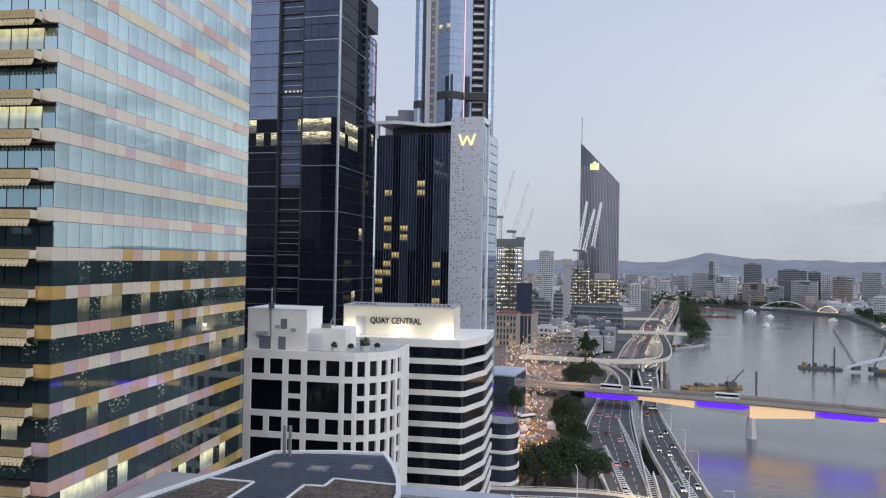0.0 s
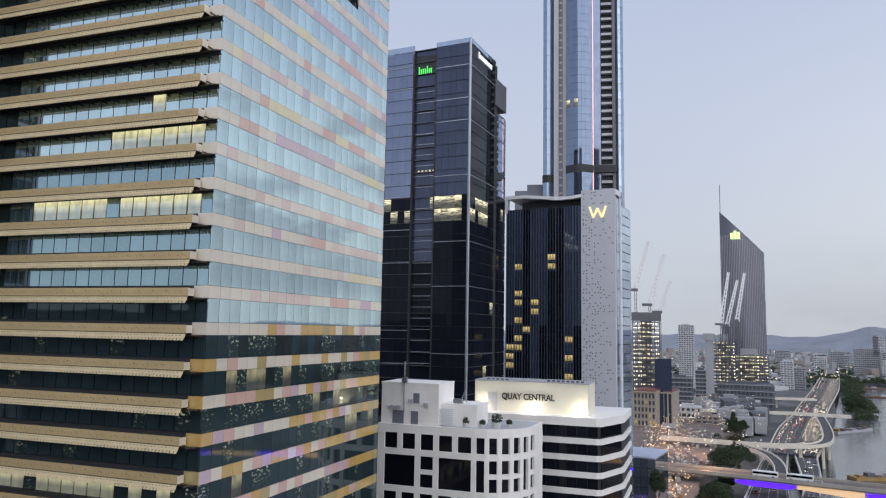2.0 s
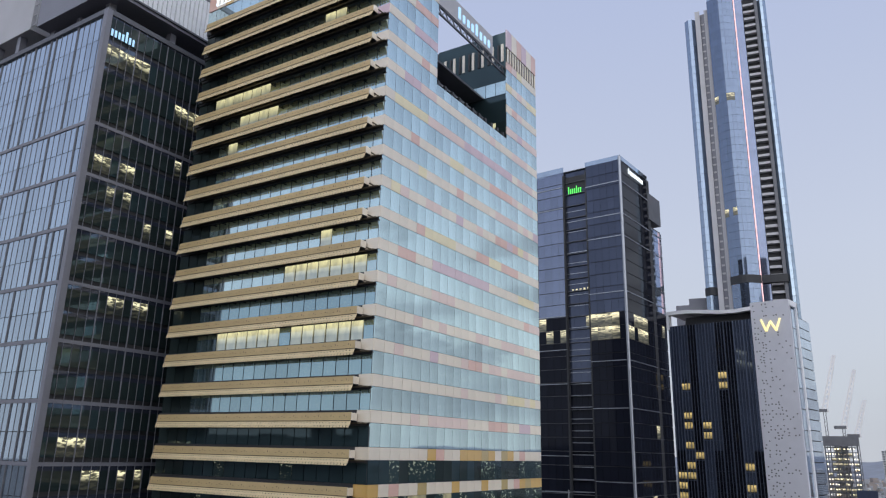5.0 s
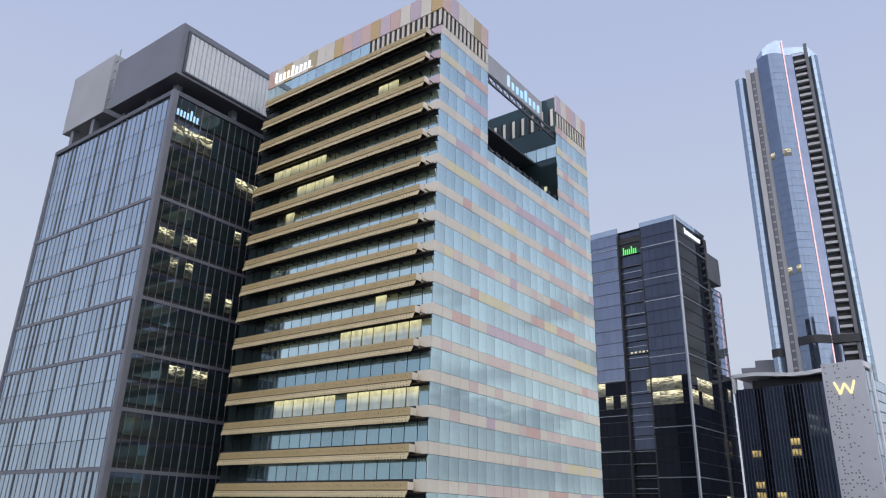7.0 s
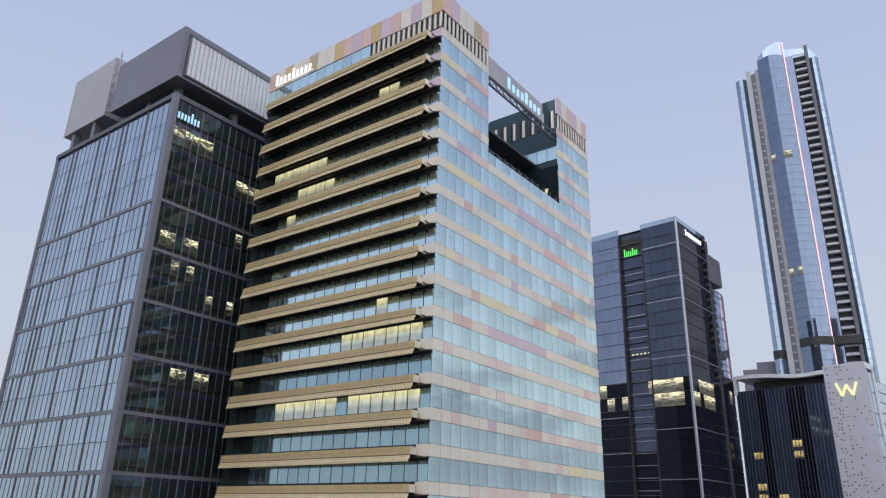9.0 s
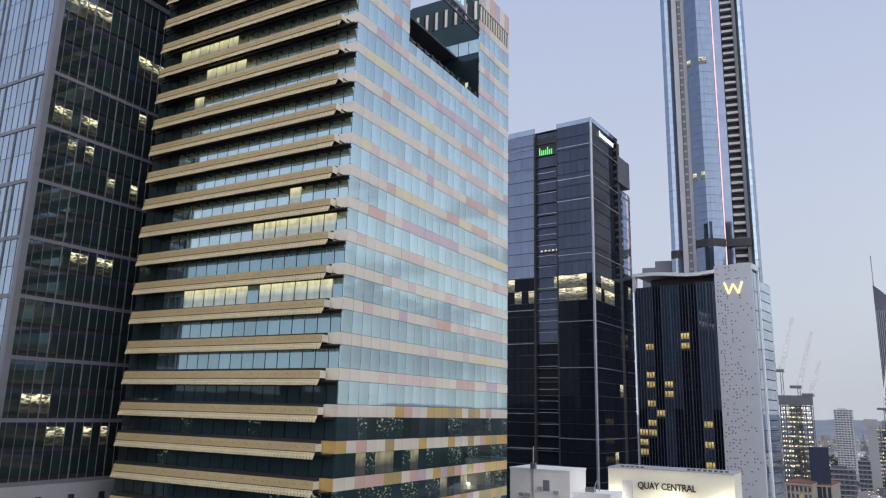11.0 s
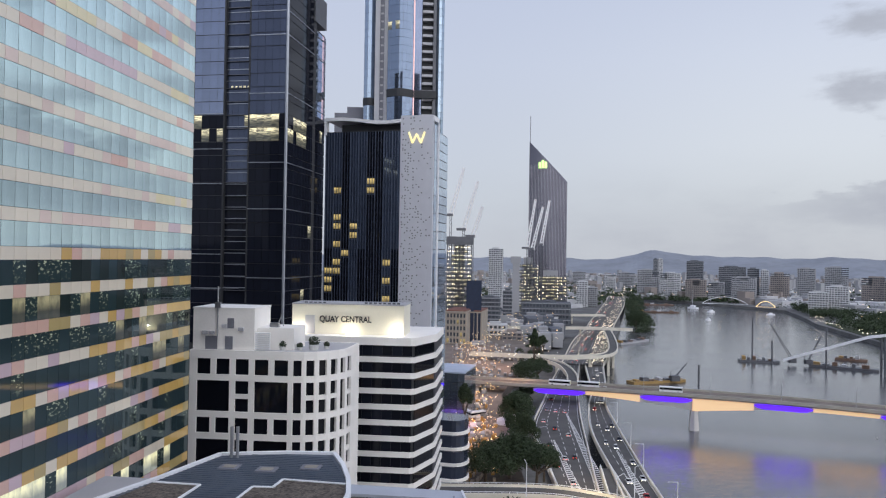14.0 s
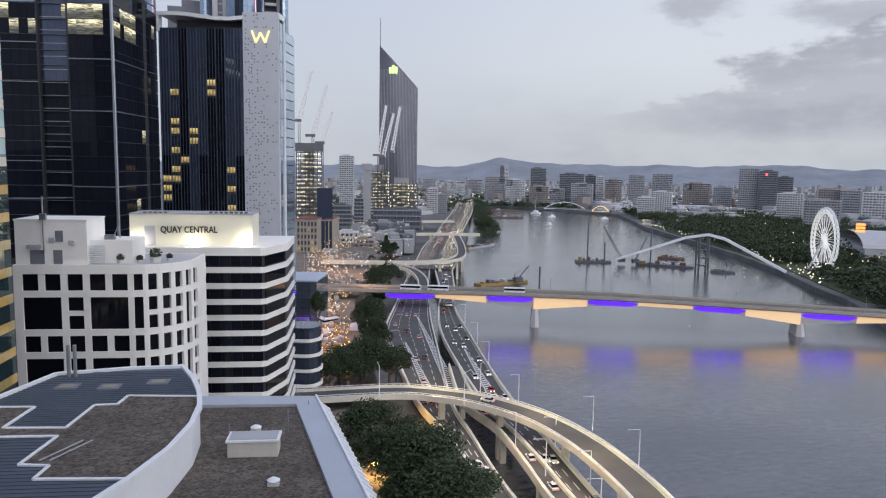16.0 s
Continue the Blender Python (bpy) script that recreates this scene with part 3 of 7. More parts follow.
# ---- the black glass tower with bright floor lines ----
def floor_line_tower():
    S = 215 / 175
    Z = lambda z: 90 + (z - 90) * S
    tower = thing("office_tower", frame_at(8.47, 215, -14), "black glass office tower with bright horizontal floor lines", "office tower")
    q = lambda v: v * S
    for dims in ((q(-9.4), -0.2, 0.2, q(20), 10, Z(162.9)), (q(-15.8), q(-9.4), 1.4, q(20), 10, Z(161.2)), (q(-30), q(-15.8), 0.6, q(20), 10, Z(162.5)), (q(-12), -0.4, q(20), q(27), 10, Z(150))):
        boxpart("core", dims, JOINT, tower)
    # several tones of one tower's glass, chosen for what each face mirrors
    pm, pd, pl, ll = (unit_box("window_pane", m) for m in (SLATEGLASS, DARKGLASS, VIOLETGLASS, LITWHITE))
    ppl = unit_box("window_pane", PALEGLASS)
    zs = [Z(162.6) - 4.0 * i for i in range(29)]
    for k, z in enumerate(zs):
        bm = bmesh.new()
        box(bm, q(-30), -0.15, 0.5, q(20), z - 0.15, z)
        st = part("storey", bm, FRAME, tower)
        lo = 1.0 if Z(118.5) < z < Z(124.6) else 0
        # lighter panes high up, black below: mirrored sky put into the glass colour
        for i in range(5):  # projecting corner bay
            w = q(9.4) / 5
            on = lo and rnd.random() < 0.45 + 0.12 * i
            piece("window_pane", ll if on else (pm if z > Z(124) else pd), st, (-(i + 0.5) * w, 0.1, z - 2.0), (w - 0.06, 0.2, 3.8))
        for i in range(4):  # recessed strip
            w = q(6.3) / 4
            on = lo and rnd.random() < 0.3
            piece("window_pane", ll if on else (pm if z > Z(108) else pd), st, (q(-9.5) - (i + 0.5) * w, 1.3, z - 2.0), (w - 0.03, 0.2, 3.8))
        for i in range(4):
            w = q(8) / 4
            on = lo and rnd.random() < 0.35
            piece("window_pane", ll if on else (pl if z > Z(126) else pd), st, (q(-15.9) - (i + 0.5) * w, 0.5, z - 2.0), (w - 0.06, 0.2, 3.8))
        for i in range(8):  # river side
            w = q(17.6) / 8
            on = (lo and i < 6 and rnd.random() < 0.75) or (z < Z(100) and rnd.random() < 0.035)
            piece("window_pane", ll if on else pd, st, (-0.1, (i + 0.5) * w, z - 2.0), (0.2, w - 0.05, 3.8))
        if z < Z(152):
            for i in range(4):
                w = q(7) / 4
                on = (lo and rnd.random() < 0.2)
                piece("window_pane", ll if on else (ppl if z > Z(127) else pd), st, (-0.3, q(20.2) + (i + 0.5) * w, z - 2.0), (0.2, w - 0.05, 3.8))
    line = unit_box("floor_line", CHROME)
    for z in (156.8, 148.2, 142.5, 128.5, 111.9, 100.8, 84.3, 70):
        piece("floor_line", line, tower, (q(-4.7), -0.05, Z(z)), (q(9.5), 0.25, 0.24))
        piece("floor_line", line, tower, (0.05, q(9), Z(z)), (0.25, q(18), 0.24))
        piece("floor_line", line, tower, (-0.1, q(24), Z(z)), (0.25, q(6), 0.2))
    for i in range(26):
        piece("floor_line", line, tower, (q(-12.6), 1.15, Z(151.3 - 2.78 * i)), (q(6.2), 0.2, 0.2))
    for z in (158.3, 152.5, 123.8, 115.3, 106.9, 89.8, 81.5):
        piece("floor_line", line, tower, (q(-23), 0.3, Z(z)), (q(14), 0.2, 0.2))
    bm = bmesh.new()
    tube(bm, (0, 0, 12), (0, 0, Z(163.4)), 0.45, n=12)
    part("corner_column", bm, CHROME, tower, "bright metal column on the corner")
    bm = bmesh.new()
    for x in (-9.5, -15.9):
        box(bm, q(x) - 0.25, q(x) + 0.25, -0.1, 1.4, 12, Z(161.5))
    part("fin", bm, JOINT, tower)
    bm = bmesh.new()
    box(bm, q(-9.5), 0.2, -0.1, 0.1, Z(162.5), Z(163.7))
    box(bm, 0.0, 0.2, -0.1, q(18), Z(162.5), Z(163.7))
    box(bm, q(-30), q(-16), 0.4, 0.6, Z(162), Z(164))
    part("glass_parapet", bm, PALEGLASS, tower)
    boxpart("sign_panel", (q(-15.7), q(-9.7), 1.0, 1.3, Z(157.5), Z(161)), JOINT, tower)
    s = bars_of_sign("sign", tower, q(-14.8), q(-10.8), Z(156.2), Z(158.2), 0.9, SIGNGREEN, 7, "green lit sign as plain bars")
    for i in range(10):
        boxpart("sign_bar", (0.2, 0.4, q(5 + i * 1.0), q(5.55 + i * 1.0), Z(160.2), Z(161.3 + 0.4 * (i == 0))), SIGNWHITE, tower, "white lit bar of a sign")
    boxpart("plant_screen", (q(-5), 0.3, q(17.8), q(26.5), Z(151.5), Z(159)), FRAME, tower, "dark grey rooftop plant screen")
    for i in range(5):
        boxpart("vent", (q(-14.6) + i * 1.3, q(-14.6) + i * 1.3 + 0.6, 1.0, 1.2, Z(130), Z(130.6)), LITWHITE, tower)


floor_line_tower()


# ---- the hotel with the white end wall ----
def hotel():
    ho = thing("hotel_tower", frame_at(-3.1, 255, -18), "dark ribbed glass hotel with a white perforated end wall", "hotel")
    bm = bmesh.new()
    box(bm, -41, -12, 0.3, 22, 13, 135.2)
    box(bm, -11, -0.6, 1.0, 22, 13, 136)
    part("body", bm, JOINT, ho)
    pd, pw_ = unit_box("window_pane", BLACKGLASS), unit_box("window_pane", LITWARM)
    p2 = unit_box("window_pane", HOTELGLASS)
    on = {(1, 6), (1, 9), (1, 10), (1, 12), (1, 14), (1, 15), (3, 10), (3, 11), (5, 6), (7, 14), (7, 16), (7, 18), (0, 15), (0, 16), (0, 17), (2, 13), (5, 5)}
    n, h = 9, 3.27
    for k in range(20):
        z = 135 - h * (k + 1)
        bm = bmesh.new()
        box(bm, -41, -12.1, 0.28, 0.4, z - 0.05, z + 0.2)
        st = part("storey", bm, FINDARK, ho)
        for i in range(n):
            w = 28.8 / n
            x = -40.9 + (i + 0.5) * w
            piece("window_pane", pw_ if (i, k) in on else (p2 if (i * 5 + 2) % 7 < 4 and k < 13 + 2 * (i % 4) else pd), st, (x, 0.2, z + h / 2), (w - 0.1, 0.16, h - 1.2 if (i, k) in on else h - 0.04))
    fin = unit_box("fin", FINDARK)
    for i in range(28):
        piece("fin", fin, ho, (-40.9 + i * 1.066, -0.05, 74.5), (0.12 if i % 3 else 0.3, 0.42, 121))
    bm = bmesh.new()
    box(bm, -12.1, 0, -0.6, 0.9, 13, 140.3)
    wall = part("end_wall", bm, SHELL, ho, "white perforated metal end wall")
    bm = bmesh.new()
    r2 = random.Random(3)
    for j in range(122):
        z = 139 - j * 0.95
        for i in range(11):
            x = -11.4 + i * 1.02
            dens = 0.42 if i < 5 else (0.22 if i < 8 else 0.1)
            if r2.random() < dens and not (129.5 < z < 135 and i > 2):
                a, b = x + r2.uniform(-.2, .2), z + r2.uniform(-.2, .2)
                box(bm, a, a + 0.42, -0.64, -0.58, b, b + 0.4)
    tagged(part("perforated_layer", bm, FRAME, wall), kind="stuff")
    bm = bmesh.new()
    for a, b in (((-9.0, 134.3), (-7.6, 130.4)), ((-7.6, 130.4), (-6.1, 133.6)), ((-6.1, 133.6), (-4.5, 130.4)), ((-4.5, 130.4), (-3.1, 134.3))):
        beam(bm, (a[0], -0.8, a[1]), (b[0], -0.8, b[1]), 0.3, 0.55)
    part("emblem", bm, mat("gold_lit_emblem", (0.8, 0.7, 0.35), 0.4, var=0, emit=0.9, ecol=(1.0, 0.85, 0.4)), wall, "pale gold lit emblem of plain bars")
    bm = bmesh.new()  # portal frame over the roof, dipping in the middle
    pts = [(-41.3, 140.4), (-34, 140.4), (-29, 139.9), (-22, 138.9), (-17, 138.8), (-12, 139.2)]
    for (xa, za), (xb, zb) in zip(pts, pts[1:]):
        beam(bm, (xa, 0.2, za - 0.6), (xb + 0.02, 0.2, zb - 0.6), 1.6, 1.2)
        beam(bm, (xa, 10, za - 0.6), (xb + 0.02, 10, zb - 0.6), 18, 0.6)
    box(bm, -41.9, -40.7, -0.5, 2, 134, 140)
    part("roof_canopy", bm, WHITEMETAL, ho, "white roof canopy")
    boxpart("roof_plant", (-36, -13, 3, 14, 135, 138.2), JOINT, ho)
    bm = bmesh.new()
    box(bm, 0.0, 0.5, 5.4, 6.6, 13, 139.5)
    box(bm, 0.0, 0.5, -0.6, 6.6, 138.2, 140)
    part("side_frame", bm, WHITEMETAL, ho)
    for k in range(19):
        boxpart("side_window", (-0.5, 0.05, 1.2, 5.2, 137.6 - 6.4 * (k + 1), 137.6 - 6.4 * k - 0.25), PALEGLASS, ho)
    for k in range(36):
        boxpart("side_window", (-0.5, -0.1, 7, 21.8, 135.8 - 3.3 * (k + 1), 135.8 - 3.3 * k - 0.3), PALEGLASS, ho)


hotel()


# ---- the tall curved residential tower ----
def curved_tower():
    t = thing("apartment_tower", frame_at(-0.7, 290, 0), "tall curved blue glass apartment tower with pale fins", "apartment tower")
    d = 290.0
    X = lambda az: d * math.tan(radians(-0.7 - az))

    def arc(x0, x1, y, bulge, n=8):
        return [(x0 + (x1 - x0) * i / n, y - bulge * math.sin(math.pi * i / n)) for i in range(n + 1)]

    # outer lobes take paler glass: the sky they mirror is in the colour
    lobes = (("left_lobe", X(2.54), X(1.68), 4.0, 1.6, 273.0, TOWERPALE), ("main_lobe", X(0.66), X(-1.42), 0.4, 3.0, 278.5, TOWERGLASS), ("right_lobe", X(-3.2), X(-3.84), 2.5, 1.2, 275.5, STREETGLASS))
    for nm, x0, x1, y, bl, top, m in lobes:
        bm = bmesh.new()
        prism(bm, arc(x0 + 0.1, x1 - 0.1, y + 0.35, bl) + [(x1 - 0.1, y + 16), (x0 + 0.1, y + 16)], 13, top)
        core = part(nm, bm, JOINT, t)
        n = 7 if nm == "main_lobe" else 3
        pts = arc(x0, x1, y, bl, n)
        k, z = 0, top
        me = {}
        while z > 142:
            for i in range(n):
                (xa, ya), (xb, yb) = pts[i], pts[i + 1]
                ln = math.hypot(xb - xa, yb - ya)
                key = LITWHITE if nm == "main_lobe" and k in (14, 29) and rnd.random() < .4 else m
                me.setdefault(key.name, unit_box("window_pane", key))
                piece("window_pane", me[key.name], core, ((xa + xb) / 2, (ya + yb) / 2, z - 1.62), (ln - 0.015, 0.2, 3.17), math.atan2(yb - ya, xb - xa))
            z -= 3.25
            k += 1
    bm = bmesh.new()
    prism(bm, [(X(1.68), 4.2), (X(0.66), 3.0), (X(0.66), 16), (X(1.68), 16)], 13, 275)
    part("pale_shaft", bm, MIDGREY, t, "grey concrete shaft between the glass lobes")
    for x0, x1 in ((X(1.68), X(1.3)), (X(0.95), X(0.68))):
        boxpart("pale_fin", (x0, x1, 2.2, 4, 13, 276), LIGHTGREY, t)
    slab = unit_box("balcony_slab", LIGHTGREY)
    for k in range(48):
        piece("balcony_slab", slab, t, ((X(-2.1) + X(-2.95)) / 2, 2.6, 274 - 3.25 * k), (X(-2.95) - X(-2.1), 2.6, 1.0))
        piece("balcony_slab", slab, t, ((X(1.3) + X(0.95)) / 2, 3.7, 270 - 3.25 * k), (1.2, 0.6, 0.7))
    boxpart("recess", (X(-1.42), X(-3.1), 3.2, 16, 13, 278), JOINT, t)
    boxpart("window_strip", (X(-1.46), X(-2.05), 1.2, 3.1, 13, 278.5), VIOLETGLASS, t)
    boxpart("dark_fin", (X(-2.96), X(-3.2), 0.8, 5, 13, 281.5), FRAME, t)
    bm = bmesh.new()
    beam(bm, (X(-1.43), 0.1, 120), (X(-1.43), 0.1, 285), 0.4)
    part("light_line", bm, mat("pink_light_line", (0.8, 0.5, 0.5), 0.4, var=0, emit=0.8, ecol=(1.0, 0.62, 0.62)), t, "pink lit line up the facade")
    bm = bmesh.new()
    prism(bm, [(X(0.66), 0.5), (X(0.15), -1.9), (X(-0.38), -2.5), (X(-0.9), -1.9), (X(-1.42), 0.5), (X(-1.42), 0.8), (X(-0.9), -1.6), (X(-0.38), -2.2), (X(0.15), -1.6), (X(0.66), 0.8)], 278.5, [279.5, 281.5, 283.2, 284.6, 285.5, 285.5, 284.6, 283.2, 281.5, 279.5])
    prism(bm, [(X(-1.45), 1.0), (X(-2.96), 1.4), (X(-2.96), 1.7), (X(-1.45), 1.3)], 278, [282, 280.5, 280.5, 282])
    prism(bm, [(X(-3.2), 2.3), (X(-3.84), 2.4), (X(-3.84), 2.7), (X(-3.2), 2.6)], 275, [281, 275.6, 275.6, 281])
    part("glass_crown", bm, PALEGLASS, t)
    bm = bmesh.new()
    for x0, x1, y, bl, z in ((X(2.6), X(1.66), 3.6, 1.6, 152.5), (X(0.72), X(-1.46), -0.1, 3.0, 155.5), (X(-1.46), X(-3.26), 0.0, 0.5, 155.5)):
        prism(bm, arc(x0, x1, y, bl) + [(x1, 6), (x0, 6)], z - 1.5, z + 1.5)
    part("belt", bm, JOINT, t, "dark belt round the lower floors")


curved_tower()
bm = bmesh.new()
box(bm, -25, -8, 300, 320, 13, 149)
box(bm, -20, -12, 302, 318, 149, 152)
single("office_block", bm, MIDGREY, "grey office block with a rooftop plant room", "office block")

# ---- white gridded office building ----
def gridded_building():
    b = thing("office_building", frame_at(15.25, 135, -9.5), "white gridded office building with square black windows", "office building")
    arc = [(18.4 + 8.6 * math.sin(a), 9 - 9 * math.cos(a)) for a in (radians(15 * i) for i in range(7))]
    plan = [(0, 0)] + arc + [(27, 16), (0, 16)]
    inner = [(0.5, 0.5)] + [(x - 0.5 * math.sin(radians(15 * i)), y + 0.5 * math.cos(radians(15 * i))) for i, (x, y) in enumerate(arc)] + [(26.5, 16), (0.5, 16)]
    bm = bmesh.new()
    prism(bm, inner, 12, 72.2)
    part("body", bm, BLACKGLASS, b, "black glass behind the white grid")
    bm = bmesh.new()
    prism(bm, plan, 71.5, 73.0)
    part("parapet", bm, WHITE, b)
    bm = bmesh.new()
    prism(bm, [(x * 0.97 + 0.4, y * 0.93 + 0.5) for x, y in plan], 72.9, 73.02)
    part("roof_deck", bm, LIGHTGREY, b)
    # white beams and piers, row by row; every second row is two storeys tall
    rows, z = [], 71.45
    while z > 16:
        rows += [(z, z - 2.72, False), (z - 3.8, z - 9.2, True)]
        z -= 10.3
    cols = [(1.34, 3.84), (4.82, 7.3), (8.33, 10.78), (11.8, 14.33), (15.34, 17.85)]
    pane = unit_box("window_pane", BLACKGLASS)
    for top, bot, tall in rows:
        bm = bmesh.new()
        prism(bm, plan, bot - 1.08, bot)
        band = part("beam", bm, WHITE, b)
        piers = [(0, 1.34), (7.3, 8.33), (10.78, 11.8), (17.85, 18.7)] + ([] if tall else [(3.84, 4.82), (14.33, 15.34)])
        for a, c in piers:
            boxpart("pier", (a, c, 0.02, 0.7, bot - 0.02, top + 0.02), WHITE, band)
        wins = [(1.34, 7.3), (11.8, 17.85)] if tall else [cols[0], cols[1], cols[3], cols[4]]
        for a, c in wins + [cols[2]]:
            piece("window_pane", pane, band, ((a + c) / 2, 0.42, (top + bot) / 2), (c - a, 0.1, top - bot))
        if tall:
            m = (top + bot) / 2
            boxpart("beam", (8.2, 10.9, 0.02, 0.6, m - 0.4, m + 0.4), WHITE, band)
        for i in range(1, 6):  # piers and sub-beams round the curve
            a = radians(15 * i + (0 if i else 4))
            x, y = 18.4 + 8.6 * math.sin(a), 9 - 9 * math.cos(a)
            bm = bmesh.new()
            box(bm, -0.42, 0.42, 0.02, 0.6, bot - 0.02, top + 0.02)
            bmesh.ops.transform(bm, matrix=pose(x, y, 0, 0, 0, math.degrees(a)), verts=bm.verts)
            part("pier", bm, WHITE, band)
            if tall and i in (1, 2, 3, 5):
                a2 = radians(15 * i + 7.5)
                m = (top + bot) / 2
                bm = bmesh.new()
                box(bm, -1.2, 1.2, 0.05, 0.6, m - 0.4, m + 0.4)
                bmesh.ops.transform(bm, matrix=pose(18.4 + 8.5 * math.sin(a2), 9 - 8.95 * math.cos(a2), 0, 0, 0, math.degrees(a2)), verts=bm.verts)
                part("beam", bm, WHITE, band)
        bm = bmesh.new()
        box(bm, 26.6, 27.05, 9, 16, bot - 0.02, top + 0.02)
        part("pier", bm, WHITE, band)
    # plant rooms and clutter of the roof
    bm = bmesh.new()
    box(bm, 0.3, 11.5, 0.6, 9, 73.0, 80.2)
    box(bm, 0.2, 11.6, 0.5, 9.1, 80.2, 80.45)
    pr = part("plant_room", bm, WHITE, b, "white rooftop plant room")
    for x0, x1, z0, z1 in ((6.6, 7.8, 76.8, 78.6), (2.6, 4.8, 73.1, 75.4), (6.2, 7.6, 73.1, 75.4)):
        boxpart("louvre_door", (x0, x1, 0.5, 0.62, z0, z1), MIDGREY, pr)
    boxpart("plant_room", (11.6, 18.2, 2.0, 9, 73.0, 76.9), WHITE, b)
    bm = bmesh.new()
    for i in range(9):
        box(bm, 11.5, 14.2, 0.9, 1.3, 73.2 + i * 0.34, 73.42 + i * 0.34)
    part("louvre_bank", bm, WHITEMETAL, b)
    bm = bmesh.new()
    tube(bm, (4.9, 0.3, 75), (4.9, 0.3, 84.2), 0.12)
    tube(bm, (0.5, 0.3, 83.9), (8.6, 0.3, 83.9), 0.04)
    box(bm, 4.4, 5.4, 0.1, 0.6, 80.4, 81.4)
    part("antenna_mast", bm, METAL, b)
    for x, z in ((2.2, 75.7), (3.4, 75.7), (5.7, 76.9), (8.7, 76.4)):
        boxpart("air_conditioner", (x, x + 0.9, 0.1, 0.6, z, z + 0.6), LIGHTGREY, b)
    bm = bmesh.new()
    tube(bm, (14.6, 3.5, 77), (15.6, 3.2, 79.2), 0.1)
    tube(bm, (15.6, 3.2, 79.2), (15.9, 3.2, 77.2), 0.1)
    box(bm, 13.4, 15.0, 3, 4, 76.9, 77.7)
    part("roof_davit", bm, METAL, b)


gridded_building()


def leaf_ball(bm, c, r, n, size, rg, squash=0.75):
    """Small leaf clumps scattered through an uneven crown."""
    for _ in range(n):
        v = Vector((rg.gauss(0, 1), rg.gauss(0, 1), rg.gauss(0, 1))).normalized() * r * rg.uniform(0.55, 1.0)
        v.z *= squash
        p = Vector(c) + v
        a = Vector((rg.uniform(-1, 1), rg.uniform(-1, 1), rg.uniform(-.4, .4))).normalized() * size * rg.uniform(.6, 1.2)
        w = a.cross(Vector((rg.uniform(-1, 1), rg.uniform(-1, 1), rg.uniform(-1, 1)))).normalized() * size * rg.uniform(.4, .8)
        vs = [bm.verts.new(p + q) for q in (-a, w, a, -w)]
        bm.faces.new(vs)


LEAF = mat("dark_green_leaves", (0.040, 0.060, 0.027), 0.85, var=0.5, scale=3, island=0.6, bump=0)
SHRUB = mat("grey_green_shrub", (0.06, 0.08, 0.05), 0.7, var=0.5, scale=1, island=0.5, bump=0)
POT = mat("white_planter", (0.6, 0.6, 0.58), 0.7, var=0.1)
rg = random.Random(5)
for x, y, s in ((16.2, 2.2, 0.8), (21.4, 3.6, 1.15), (19.0, 3.0, 0.6), (23.2, 5.6, 0.6)):
    m = frame_at(15.25, 135, -9.5) @ pose(x, y, 73.02)
    pl = thing("planter", m, "round white planter with a clipped shrub", "planter", "roof planters")
    bm = bmesh.new()
    tube(bm, (0, 0, 0), (0, 0, 0.8 * s), 0.7 * s, 0.85 * s, 12)
    part("pot", bm, POT, pl)
    bm = bmesh.new()
    leaf_ball(bm, (0, 0, 1.3 * s), 0.9 * s, 260, 0.22, rg, 0.9)
    part("shrub", bm, SHRUB, pl)


